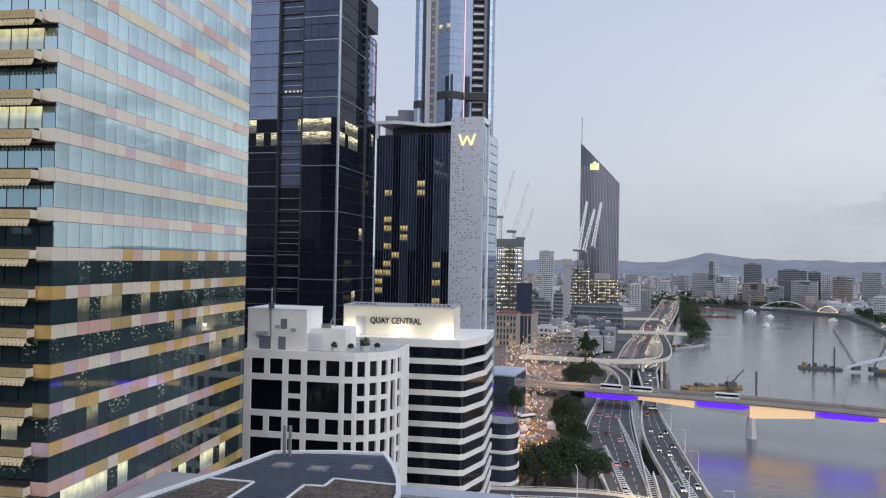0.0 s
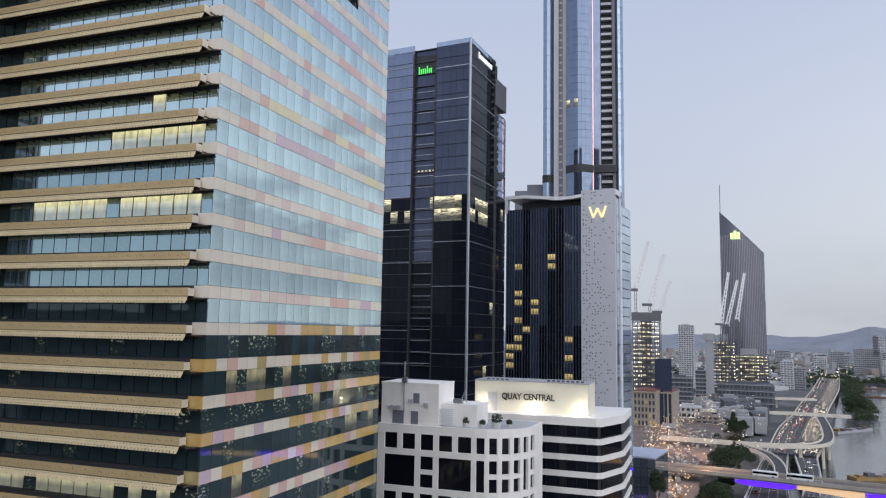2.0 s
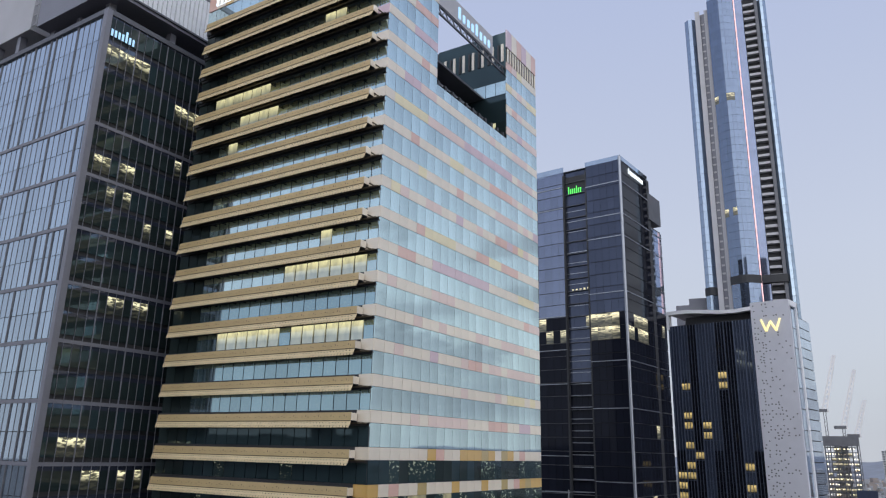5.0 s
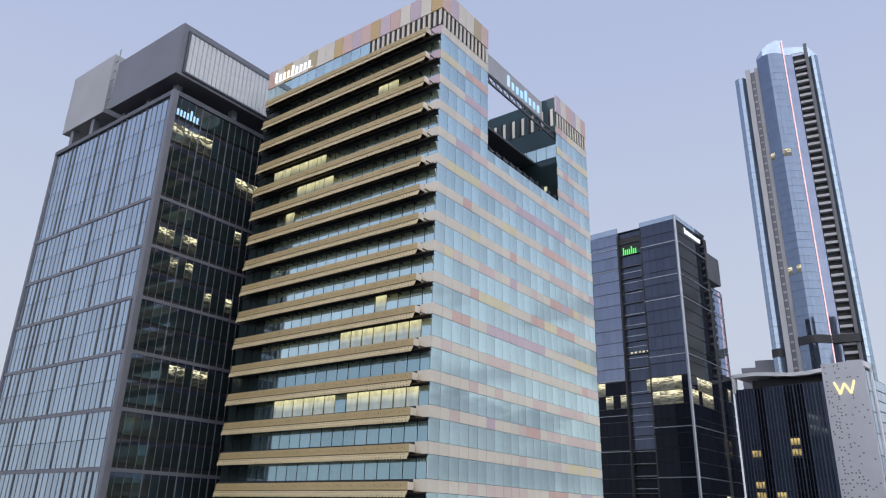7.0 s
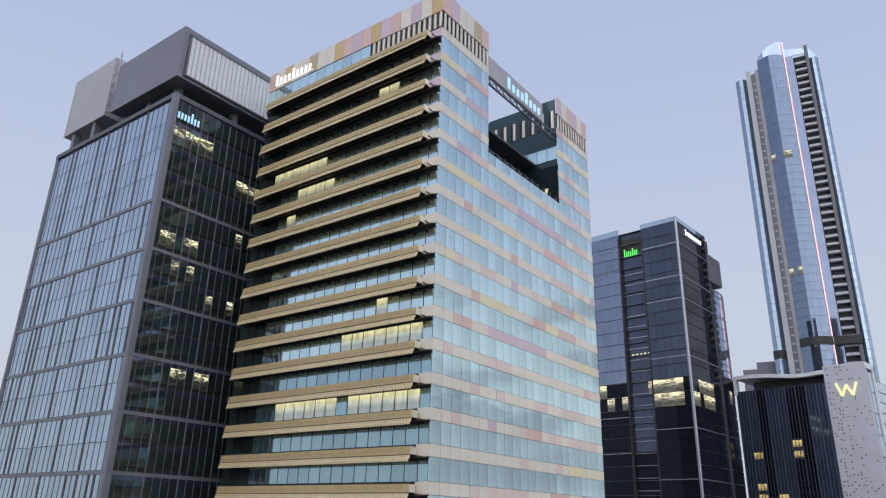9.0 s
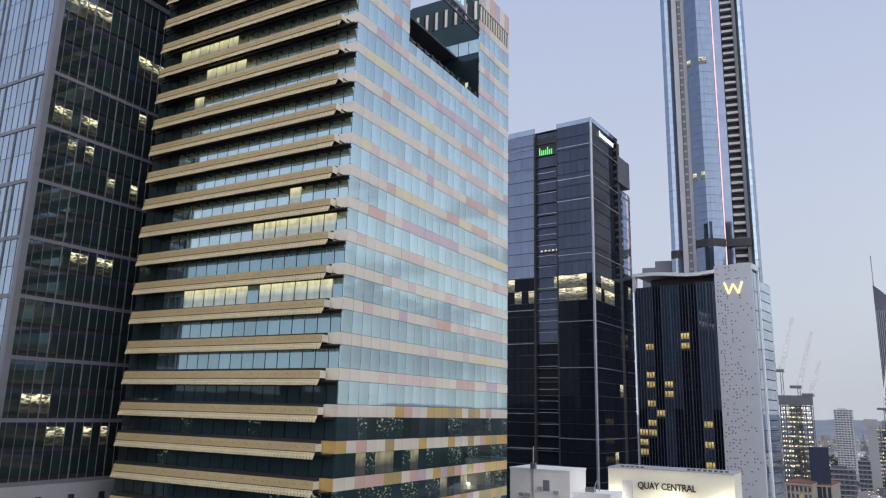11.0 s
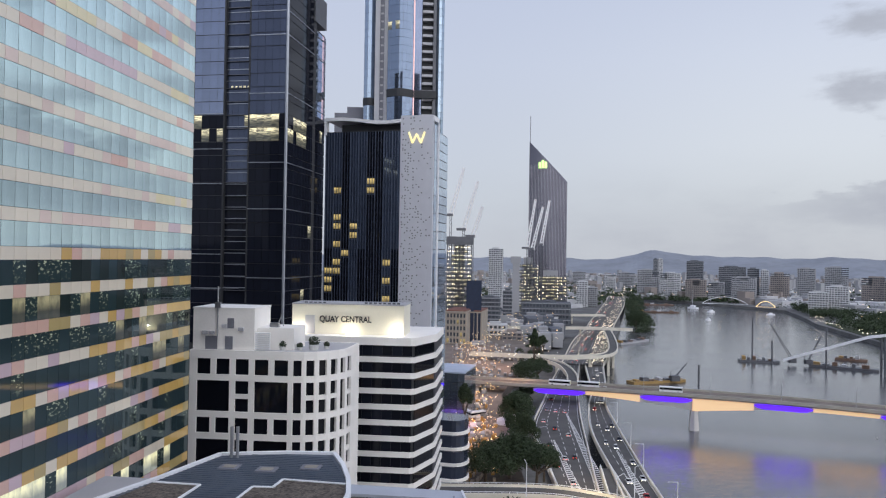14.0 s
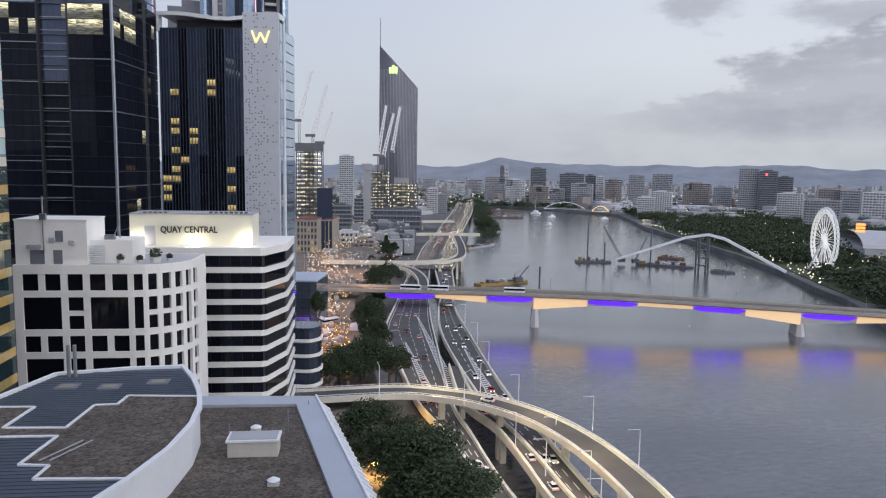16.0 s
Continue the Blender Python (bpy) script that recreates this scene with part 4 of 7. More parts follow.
# ---- banded office building with the lit sign wall ----
def banded_building():
    b = thing("office_building", frame_at(3.95, 151, -9.5), "black glass office building with white floor bands and lit sign wall", "office building")
    plan = [(-10, 0), (14.6, 0), (15.6, 0.6), (18.6, 8.6), (19.0, 10), (19.0, 25), (-10, 25)]
    shrink = [(-9.8, 0.35), (14.45, 0.35), (15.3, 0.85), (18.2, 8.75), (18.6, 10.1), (18.6, 25), (-9.8, 25)]
    bm = bmesh.new()
    prism(bm, shrink, 12, 72)
    part("body", bm, JOINT, b)
    pane, lp = unit_box("window_pane", BLACKGLASS), unit_box("window_pane", DARKGLASS)
    for k in range(18):
        zt = 72.74 if k == 0 else 69.19 + 3.24 - 3.24 * k
        zb = 71.56 if k == 0 else zt - 1.12
        bm = bmesh.new()
        prism(bm, plan, zb, zt)
        band = part("floor_band", bm, WHITE, b, "white floor band")
        for i in range(11):
            piece("window_pane", pane if rnd.random() < .7 else lp, band, (-8 + 2.08 * (i + 0.5), 0.3, zb - 1.05), (2.0, 0.12, 2.1))
        for i in range(5):
            t = (i + 0.5) / 5
            piece("window_pane", pane, band, (15.4 + 3.05 * t, 0.65 + 8.2 * t, zb - 1.05), (1.68, 0.12, 2.1), math.atan2(8, 3))
    bm = bmesh.new()
    prism(bm, plan, 72.74, 73.2)
    part("roof_parapet", bm, WHITE, b)
    bm = bmesh.new()
    n = 14
    front = [(-11.4 + 24.1 * i / n, 3.0 + 0.9 * math.sin(math.pi * i / n)) for i in range(n + 1)]
    prism(bm, front + [(12.7, 12), (-11.4, 12)], 73.2, 79.5)
    wall = part("sign_wall", bm, mat("cream_render", (0.80, 0.76, 0.62), 0.7, var=0.06, scale=4), b, "cream rendered sign wall lit by lamps")
    bm = bmesh.new()
    prism(bm, [(x, y - 0.15) for x, y in front] + [(12.8, 12.1), (-11.5, 12.1)], 79.5, 79.75)
    part("coping", bm, LIGHTGREY, wall)
    boxpart("door_recess", (-8.6, -6.6, 3.2, 3.5, 73.3, 77.2), LIGHTGREY, wall)
    vent = unit_box("roof_vent", FRAME)
    for x, h in [(4.3 + i, 0.35) for i in range(8)] + [(-8.7 + i, 0.25) for i in range(5)]:
        piece("roof_vent", vent, b, (x, 4.2, 79.75 + h / 2), (0.6, 0.4, h))
    cu = bpy.data.curves.new("lettering", "FONT")
    cu.body, cu.size, cu.extrude = "QUAY CENTRAL", 1.72, 0.06
    cu.offset = 0.035
    ob = bpy.data.objects.new("lettering", cu)
    scene.collection.objects.link(ob)
    me = bpy.data.meshes.new_from_object(ob.evaluated_get(bpy.context.evaluated_depsgraph_get()))
    bpy.data.objects.remove(ob)
    me.materials.clear()
    me.materials.append(mat("dark_bronze_letters", (0.012, 0.011, 0.010), 0.6, var=0.1))
    xs = [v.co.x for v in me.vertices]
    sc = 11.2 / (max(xs) - min(xs))
    t = new("lettering", me)
    t.parent, t.location, t.rotation_euler, t.scale = wall, (-5.6, 3.46, 75.85), (radians(90), 0, 0), (sc, 1.05, 1)
    for x in (11.0, 1.0, -9.6):
        boxpart("flood_lamp", (x - 0.3, x + 0.3, 1.6, 2.0, 73.2, 73.8), mat("lamp_glow", (1, .9, .6), 0.4, var=0, emit=6.0, ecol=(1.0, 0.85, 0.5)), b, "warm floodlight")
        l = new("flood_light", bpy.data.lights.new("flood_light", "POINT"))
        l.data.energy, l.data.color, l.data.shadow_soft_size = 300, (1.0, 0.93, 0.78), 0.22
        l.parent, l.location = b, (x, 1.7, 74.3)


banded_building()
bm = bmesh.new()
box(bm, -12, 3.2, 0, 20, 13, 34)
pod = single("podium_building", bm, MIDGREY, "grey podium building with white curved balconies by the street", "building", m=frame_at(-4.4, 232, -18))
for k in range(4):
    bm = bmesh.new()
    a_ = [(2.6 + 4.2 * math.sin(t), 5 - 5.6 * math.cos(t)) for t in (radians(20 * i) for i in range(9))]
    prism(bm, [(-10, -0.6)] + a_ + [(-10, 11)], 18 + 5.0 * k, 19.0 + 5.0 * k)
    part("balcony", bm, WHITE, pod, "white curved balcony")
    bm = bmesh.new()
    prism(bm, [(-10, 0.2)] + [(x - 0.5, y + 0.2) for x, y in a_] + [(-10, 10)], 19.0 + 5.0 * k, 22.6 + 5.0 * k)
    part("shopfront", bm, SLATEGLASS, pod)
bm = bmesh.new()
box(bm, -6, 9.5, 0, 26, 13, 37)
gl_ = single("glass_building", bm, JOINT, "low glass building glowing pale blue in the street", "building", m=frame_at(-4.2, 330, -18))
boxpart("roof", (-6.3, 9.8, -0.3, 26.3, 37, 37.6), mat("pale_blue_roof_sheet", (0.46, 0.52, 0.64), 0.4, 0.1, var=0.15, scale=6), gl_, "pale flat roof")
pg = unit_box("window_pane", PALEGLASS)
for k in range(6):
    for i in range(5):
        piece("window_pane", pg, gl_, (-4.4 + i * 3.1, -0.1, 15 + k * 4.0), (3.0, 0.2, 3.8))
    for i in range(6):
        piece("window_pane", pg, gl_, (9.6, 2.2 + i * 4.3, 15 + k * 4.0), (0.2, 4.1, 3.8))


# ---- the near roofs ----
def near_building():
    F = frame_at(-4, 85.6, -9.5)
    GRAVEL = gravel("brown_gravel_roof", (0.084, 0.07, 0.058))
    ROOF = mat("blue_grey_metal_roof", (0.088, 0.108, 0.14), 0.45, 0.3, var=0.16, scale=6, bump=0.004)
    PARA = mat("pale_metal_parapet", (0.46, 0.49, 0.55), 0.5, 0.2, var=0.1, scale=6)
    b = thing("office_building", F, "office building with gravel roof and curved metal-roofed wing", "office building")
    edge = lambda y, o=0.0: 2.7 + o - 0.221 * (y + 0.3)
    bm = bmesh.new()
    prism(bm, [(-42, 0.6), (edge(-0.3), -0.3), (edge(-60), -60), (-42, -60)], 12, 62.0)
    part("body", bm, LIGHTGREY, b)
    bm = bmesh.new()
    prism(bm, [(-11, -2.9), (0.5, -3.1), (12.6, -59), (-11, -59)], 62.0, 62.12)
    part("gravel", bm, GRAVEL, b, "brown gravel roof surface")
    bm = bmesh.new()
    prism(bm, [(-12, 0.5), (edge(-0.3), -0.3), (0.55, -3.05), (-12, -2.85)], 62.0, 62.45)
    prism(bm, [(edge(-0.3), -0.3), (edge(-60), -60), (12.65, -59), (0.55, -3.05)], 62.0, 62.45)
    part("parapet", bm, PARA, b, "pale metal parapet capping")
    bm = bmesh.new()
    prism(bm, [(edge(-0.3) - 0.12, -0.3), (edge(-60) - 0.12, -60), (edge(-60) + 0.1, -60), (edge(-0.3) + 0.1, -0.3)], 61.6, 62.62)
    part("edge_rail", bm, WHITEMETAL, b)
    fin = bmesh.new()
    prism(fin, [(0, -0.08), (1.5, -0.08), (1.5, 0.08), (0, 0.08)], 60.4, [62.3, 61.1, 61.1, 62.3])
    fme = mesh_of(fin, "awning_fin", WHITEMETAL)
    aw = unit_box("awning", PARA)
    for i in range(34):
        y = -1.2 - i * 1.35
        piece("awning_fin", fme, b, (edge(y), y, 0))
        o = piece("awning", aw, b, (edge(y) + 0.8, y - 0.67, 61.25), (1.5, 1.1, 0.08))
        o.rotation_euler = (0, radians(32), 0)
    # curved wing
    rim = [(-12.8, 0.2), (-10.6, -4.5), (-8.9, -9.3), (-7.8, -14), (-7.4, -19.1), (-7.9, -25), (-9.3, -30.7), (-11.6, -37), (-15, -44)]
    plan = rim + [(-40, -44), (-28.6, -11.4), (-26, -2.1), (-18.5, -0.2)]
    bm = bmesh.new()
    prism(bm, plan, 55, 65.9)
    wing = part("curved_wing", bm, WHITEMETAL, b, "white curved wing wall")
    bm = bmesh.new()
    prism(bm, [(x * 0.985 - 0.3, y * 0.985 - 0.15) for x, y in plan], 65.9, 66.0)
    roof = part("metal_roof", bm, ROOF, wing, "blue-grey standing seam metal roof")
    seam = bmesh.new()
    for i in range(62):
        y = -1.4 - i * 0.66
        x1 = -13.4 + min(5.2, max(0, -y * 0.46)) if y > -14 else (-8.4 if y > -27 else -8.4 - (-27 - y) * 0.36)
        x0 = -25.6 if y > -3 else (-26.2 - (-2.1 - y) * 0.27 if y > -11.4 else -28.4 - (-11.4 - y) * 0.34)
        beam(seam, (x0, y, 66.02), (x1, y, 66.02), 0.08, 0.06)
    tagged(part("seams", seam, ROOF, wing), kind="stuff")
    for a, c in zip(plan[-1:] + plan[:9], plan[:9]):
        bm = bmesh.new()
        beam(bm, (*a, 66.05), (*c, 66.05), 0.5, 0.5)
        part("rim", bm, WHITEMETAL, wing, "white roof rim")
    for a, c in ((plan[-1], plan[-2]), (plan[-2], plan[-3]), (plan[-3], plan[-4])):
        bm = bmesh.new()
        beam(bm, (*a, 66.05), (*c, 66.05), 0.5, 0.5)
        part("rim", bm, WHITEMETAL, wing)
    g = [(-8.8, -11), (-15.7, -10.4), (-15.9, -13.1), (-18.0, -13.2), (-18.3, -19.4), (-23.8, -19.1), (-23.5, -13.4), (-28.6, -13.2), (-30.6, -21.2), (-18.2, -21.4), (-18.7, -27.5), (-16.3, -27.8), (-16.4, -30.3), (-9.7, -30.7), (-8.4, -25), (-7.9, -19.1), (-8.2, -14)]
    bm = bmesh.new()
    prism(bm, g, 66.0, 66.09)
    part("gravel", bm, GRAVEL, wing, "brown gravel roof surface")
    for a, c in zip(g[:13], g[1:14]):
        if a[0] < -27 and c[0] < -27:
            continue
        bm = bmesh.new()
        beam(bm, (*a, 66.12), (*c, 66.12), 0.28, 0.14)
        part("flashing", bm, WHITEMETAL, wing)
    for x, y in ((-23.0, -6.8), (-18.6, -7.2), (-14.0, -5.6)):
        sk = boxpart("skylight", (x - 1.1, x + 1.1, y - 0.9, y + 0.9, 66.0, 66.16), MIDGREY, wing)
        boxpart("skylight_glass", (x - 0.7, x + 0.7, y - 0.5, y + 0.5, 66.16, 66.2), mat("skylight_tan", (0.3, 0.27, 0.22), 0.3, var=0.2), sk)
    for x in (-24.4, -23.7):
        bm = bmesh.new()
        tube(bm, (x, -2.8, 66), (x, -2.8, 69.6), 0.2, n=10)
        part("flue_pipe", bm, METAL, wing)
    for o in (0, 0.8):
        bm = bmesh.new()
        beam(bm, (-17.4 + o, -27, 66.2), (-15.6 + o, -22.8, 66.2), 0.12, 0.08)
        part("conduit", bm, LIGHTGREY, wing)
    h = thing("roof_hatch", F @ pose(-2.2, -16.4, 62.12), "cream rooftop plant hatch with a pale grey lid", "roof hatch")
    CREAM = mat("cream_painted_metal", (0.62, 0.59, 0.52), 0.6, var=0.12)
    boxpart("box", (-2.35, 2.35, -1.15, 1.15, 0, 1.5), CREAM, h)
    boxpart("rim", (-2.5, 2.5, -1.3, 1.3, 1.5, 1.68), WHITEMETAL, h)
    boxpart("lid", (-2.25, 2.25, -1.05, 1.05, 1.68, 1.76), LIGHTGREY, h, "pale grey lid")
    boxpart("post", (-2.6, -2.5, 0.9, 1.0, 0, 2.6), METAL, h)
    for x, y in ((-2.9, -10.6), (0.5, -23.7)):
        v = thing("roof_vent", F @ pose(x, y, 62.12), "white mushroom roof vent on the gravel", "roof vent", "roof vents")
        boxpart("base", (-0.5, 0.5, -0.45, 0.45, 0, 0.25), CREAM, v)
        bm = bmesh.new()
        tube(bm, (0, 0, 0.25), (0, 0, 0.42), 0.38, 0.4, 12)
        tube(bm, (0, 0, 0.42), (0, 0, 0.62), 0.58, 0.25, 12)
        part("cowl", bm, WHITEMETAL, v)
    for x, y, hh in ((0.5, -11.5, 2.6), (-0.9, -13.4, 1.4), (2.0, -3.4, 0.8)):
        bm = bmesh.new()
        tube(bm, (0, 0, 0), (0, 0, hh), 0.06, n=8)
        single("vent_pipe", bm, METAL, "thin metal vent pipe on the gravel roof", "pipe", "vent pipes", m=F @ pose(x, y, 62.12))


near_building()
# the block that the camera looks out of, closing the street behind it
bm = bmesh.new()
box(bm, -46, 9, -45, -3.5, 0, 132)
single("apartment_building", bm, MIDGREY, "grey apartment building above the river", "building")
rb = random.Random(4)
for i in range(13):  # unseen dark blocks added behind, to darken what the lower storeys mirror
    x, y = -70 - i * 34, -70 - 60 * (i % 3) - i * 9
    bm = bmesh.new()
    box(bm, x - 18, x + 16, y - 20, y + 16, 5, 88 + rb.uniform(-8, 14) + (74 if i in (3, 4, 5) else 0))
    box(bm, x - 6, x + 6, y - 8, y + 6, 80, 102 + rb.uniform(-6, 10))
    single("city_block", bm, FRAME, "unseen dark city block added for the reflections", "building", "city blocks")
bm = bmesh.new()
for x0, x1, y0, y1, top in ((-26, 4, -170, -130, 246), (4, 24, -168, -134, 272), (24, 46, -172, -136, 228), (10, 18, -160, -142, 292)):
    box(bm, x0, x1, y0, y1, 5, top)
single("city_tower", bm, FRAME, "dark stepped tower behind, mirrored in the curved glass", "tower")

# ---- river, banks and streets ----
WATER = bpy.data.materials.new("river_water")


def build_water():
    WATER.use_nodes = True
    nt = WATER.node_tree
    N, L = nt.nodes.new, nt.links.new
    b = nt.nodes["Principled BSDF"]
    b.inputs["Base Color"].default_value, b.inputs["Roughness"].default_value, b.inputs["IOR"].default_value = (0.235, 0.238, 0.25, 1), 0.16, 1.85
    tc, mp = N("ShaderNodeTexCoord"), N("ShaderNodeMapping")
    mp.inputs["Rotation"].default_value = (0, 0, radians(20))
    mp.inputs["Scale"].default_value = (0.10, 0.22, 0.2)
    L(tc.outputs["Object"], mp.inputs[0])
    n1, n2, n3 = N("ShaderNodeTexNoise"), N("ShaderNodeTexNoise"), N("ShaderNodeTexNoise")
    for n, s, d in ((n1, 2.2, 6), (n2, 9.0, 3), (n3, 0.12, 5)):
        n.inputs["Scale"].default_value, n.inputs["Detail"].default_value = s, d
        L(mp.outputs[0], n.inputs[0])
    ad = N("ShaderNodeMath")
    ad.operation = "MULTIPLY_ADD"
    L(n2.outputs["Fac"], ad.inputs[0])
    ad.inputs[1].default_value = 0.45
    L(n1.outputs["Fac"], ad.inputs[2])
    bp = N("ShaderNodeBump")
    bp.inputs["Strength"].default_value, bp.inputs["Distance"].default_value = 0.34, 0.34
    L(ad.outputs[0], bp.inputs["Height"])
    L(bp.outputs[0], b.inputs["Normal"])
    cr = N("ShaderNodeValToRGB")  # light and dark of the ripples put into the colour, along the current
    cr.color_ramp.elements[0].position, cr.color_ramp.elements[0].color = 0.38, (0.045, 0.05, 0.06, 1)
    cr.color_ramp.elements[1].position, cr.color_ramp.elements[1].color = 0.62, (0.115, 0.117, 0.125, 1)
    sw, hf = N("ShaderNodeMath"), N("ShaderNodeMath")
    hf.operation, sw.operation = "MULTIPLY", "MULTIPLY_ADD"
    hf.inputs[1].default_value, sw.inputs[1].default_value = 0.6, 0.4
    L(n3.outputs["Fac"], hf.inputs[0])
    L(n1.outputs["Fac"], sw.inputs[0])
    L(hf.outputs[0], sw.inputs[2])
    L(sw.outputs[0], cr.inputs[0])
    L(cr.outputs[0], b.inputs["Base Color"])
    mr = N("ShaderNodeMapRange")
    mr.inputs["To Min"].default_value, mr.inputs["To Max"].default_value = 0.07, 0.16
    mr.inputs["From Min"].default_value, mr.inputs["From Max"].default_value = 0.35, 0.65
    L(n3.outputs["Fac"], mr.inputs[0])
    L(mr.outputs[0], b.inputs["Roughness"])


build_water()
bm = bmesh.new()
vs = [bm.verts.new(p) for p in ((-2500, -1500, 0), (3500, -1500, 0), (3500, 2500, 0), (-2500, 2500, 0))]
bm.faces.new(vs)
single("water", bm, WATER, "grey rippled river water at dusk", "water", kind="structure")

EARTH = mat("dark_earth_and_paving", (0.13, 0.13, 0.125), 0.9, var=0.45, scale=30, grain=3)
GRASS = mat("dark_park_grass", (0.05, 0.065, 0.03), 0.9, var=0.5, scale=25, grain=4)
# asphalt lightened and browned: the sodium lamplight is in the colour
STREET = mat("lamp_warmed_street", (0.17, 0.14, 0.12), 0.85, var=0.4, scale=12, grain=6)
BARRIER = mat("pale_concrete_barrier", (0.70, 0.66, 0.56), 0.8, var=0.15, scale=8)
DECK = mat("viaduct_concrete", (0.36, 0.34, 0.30), 0.85, var=0.2, scale=10)
LANE = mat("white_lane_paint", (0.7, 0.7, 0.68), 0.7, var=0.1)
west = [(50, -1500), (52, 100), (56, 160), (60, 230), (68, 330), (92, 410), (130, 520), (172, 620), (215, 700), (262, 820), (300, 930), (430, 1340), (535, 1600)]
east = [(560, 1585), (662, 1390), (700, 1240), (640, 1080), (592, 968), (545, 800), (496, 630), (455, 520), (415, 436), (397, 389), (362, 326), (352, 280), (420, 180), (700, 0), (1200, -1500)]
bm = bmesh.new()
prism(bm, west + [(548, 1640), (700, 4950), (-4500, 4950), (-4500, -1500)], -2, 6)
prism(bm, east + [(4500, -1500), (4500, 4950), (700, 4950), (548, 1640)], -2, 4.5)
single("ground", bm, EARTH, "dark paved and planted river banks", "ground", kind="structure")
bm = bmesh.new()
prism(bm, [(-300, -300), (40, -300), (40, 150), (45, 200), (47, 250), (54, 330), (62, 400), (84, 480), (100, 560), (150, 700), (190, 900), (-300, 1200)], 5, 13)
single("street", bm, STREET, "orange-lit street surface between the city blocks", "street", kind="structure")
bm = bmesh.new()
prism(bm, [(600, 960), (552, 800), (503, 630), (462, 520), (424, 436), (400, 378), (430, 330), (520, 300), (760, 420), (980, 900), (760, 1040)], 4.4, 5.2)
single("park", bm, GRASS, "dark green riverside park lawn", "park", kind="structure")


def smooth(pts, n=6):
    """Catmull-Rom through plan points (x, y, z)."""
    P = [Vector(p) for p in pts]
    P = [P[0] * 2 - P[1]] + P + [P[-1] * 2 - P[-2]]
    out = []
    for i in range(1, len(P) - 2):
        a, b, c, d = P[i - 1:i + 3]
        for k in range(n):
            t = k / n
            out.append(0.5 * (2 * b + (c - a) * t + (2 * a - 5 * b + 4 * c - d) * t * t + (3 * b - a - 3 * c + d) * t ** 3))
    return out + [P[-2]]


def strip(bm, left, right, z0, z1):
    """A solid ribbon between two lines; z0 and z1 are offsets from their heights."""
    rows = []
    for l, r in zip(left, right):
        rows.append([bm.verts.new(p) for p in ((l.x, l.y, l.z + z0), (r.x, r.y, r.z + z0), (r.x, r.y, r.z + z1), (l.x, l.y, l.z + z1))])
    for a, b in zip(rows, rows[1:]):
        for i in range(4):
            j = (i + 1) % 4
            bm.faces.new((a[i], a[j], b[j], b[i]))
    bm.faces.new(rows[0][::-1])
    bm.faces.new(rows[-1])


def road(name, left, right, label, barriers=True, lanes=3, columns=0, rail=1.0, thick=1.3, dash_until=10 ** 6):
    L_, R_ = smooth(left), smooth(right)
    bm = bmesh.new()
    strip(bm, L_, R_, -thick, 0)
    rd = single(name, bm, ASPHALT, label, "road", kind="structure")
    if barriers:
        for A, B in ((L_, R_), (R_, L_)):
            inn = [a + (b - a).normalized() * 0.45 for a, b in zip(A, B)]
            out = [a - (b - a).normalized() * 0.25 for a, b in zip(A, B)]
            bm = bmesh.new()
            strip(bm, out, inn, -thick - 0.12, rail)
            part("barrier", bm, BARRIER, rd, "pale concrete barrier")
            if A[0].y < 300 or name == "road_flyover":  # steel rail on short posts
                mid = [a + (b - a).normalized() * 0.1 for a, b in zip(A, B)]
                bm = bmesh.new()
                strip(bm, [a + (b - a).normalized() * 0.02 for a, b in zip(A, B)], [a + (b - a).normalized() * 0.2 for a, b in zip(A, B)], rail + 0.42, rail + 0.56)
                part("guard_rail", bm, WHITEMETAL, rd, "white steel rail on the barrier")
                bm = bmesh.new()
                s = 0.0
                for a, b in zip(mid, mid[1:]):
                    ln = (b - a).length
                    while s < ln and a.y < 330:
                        c = a.lerp(b, s / ln)
                        box(bm, c.x - 0.07, c.x + 0.07, c.y - 0.07, c.y + 0.07, c.z + rail - 0.02, c.z + rail + 0.45)
                        s += 2.4
                    s = max(0.0, s - ln)
                tagged(part("rail_posts", bm, WHITEMETAL, rd), kind="stuff")
    marks = bmesh.new()
    for k in range(0, lanes + 1):
        f = 0.06 + 0.88 * k / lanes
        C = [l.lerp(r, f) for l, r in zip(L_, R_)]
        s = 0.0
        for a, b in zip(C, C[1:]):
            d = (b - a)
            ln = d.length
            if ln < 1e-3 or a.y > dash_until:
                continue
            u = 0.0
            while u < ln:
                on = k in (0, lanes) or (s % 9) < 3.2
                if on:
                    p, q = a + d * (u / ln), a + d * (min(u + 1.5, ln) / ln)
                    side = Vector((d.y, -d.x, 0)).normalized() * 0.13
                    z = Vector((0, 0, 0.03))
                    marks.faces.new([marks.verts.new(v + z) for v in (p - side, q - side, q + side, p + side)])
                u += 1.5
                s += 1.5
    tagged(part("lane_marks", marks, LANE, rd), kind="stuff")
    if columns:
        C = [l.lerp(r, 0.5) for l, r in zip(L_, R_)]
        for i in range(columns, len(C) - 1, columns):
            c = C[i]
            bm = bmesh.new()
            box(bm, c.x - 0.9, c.x + 0.9, c.y - 0.9, c.y + 0.9, -2, c.z - thick + 0.05)
            part("column", bm, BARRIER, rd)
    return rd


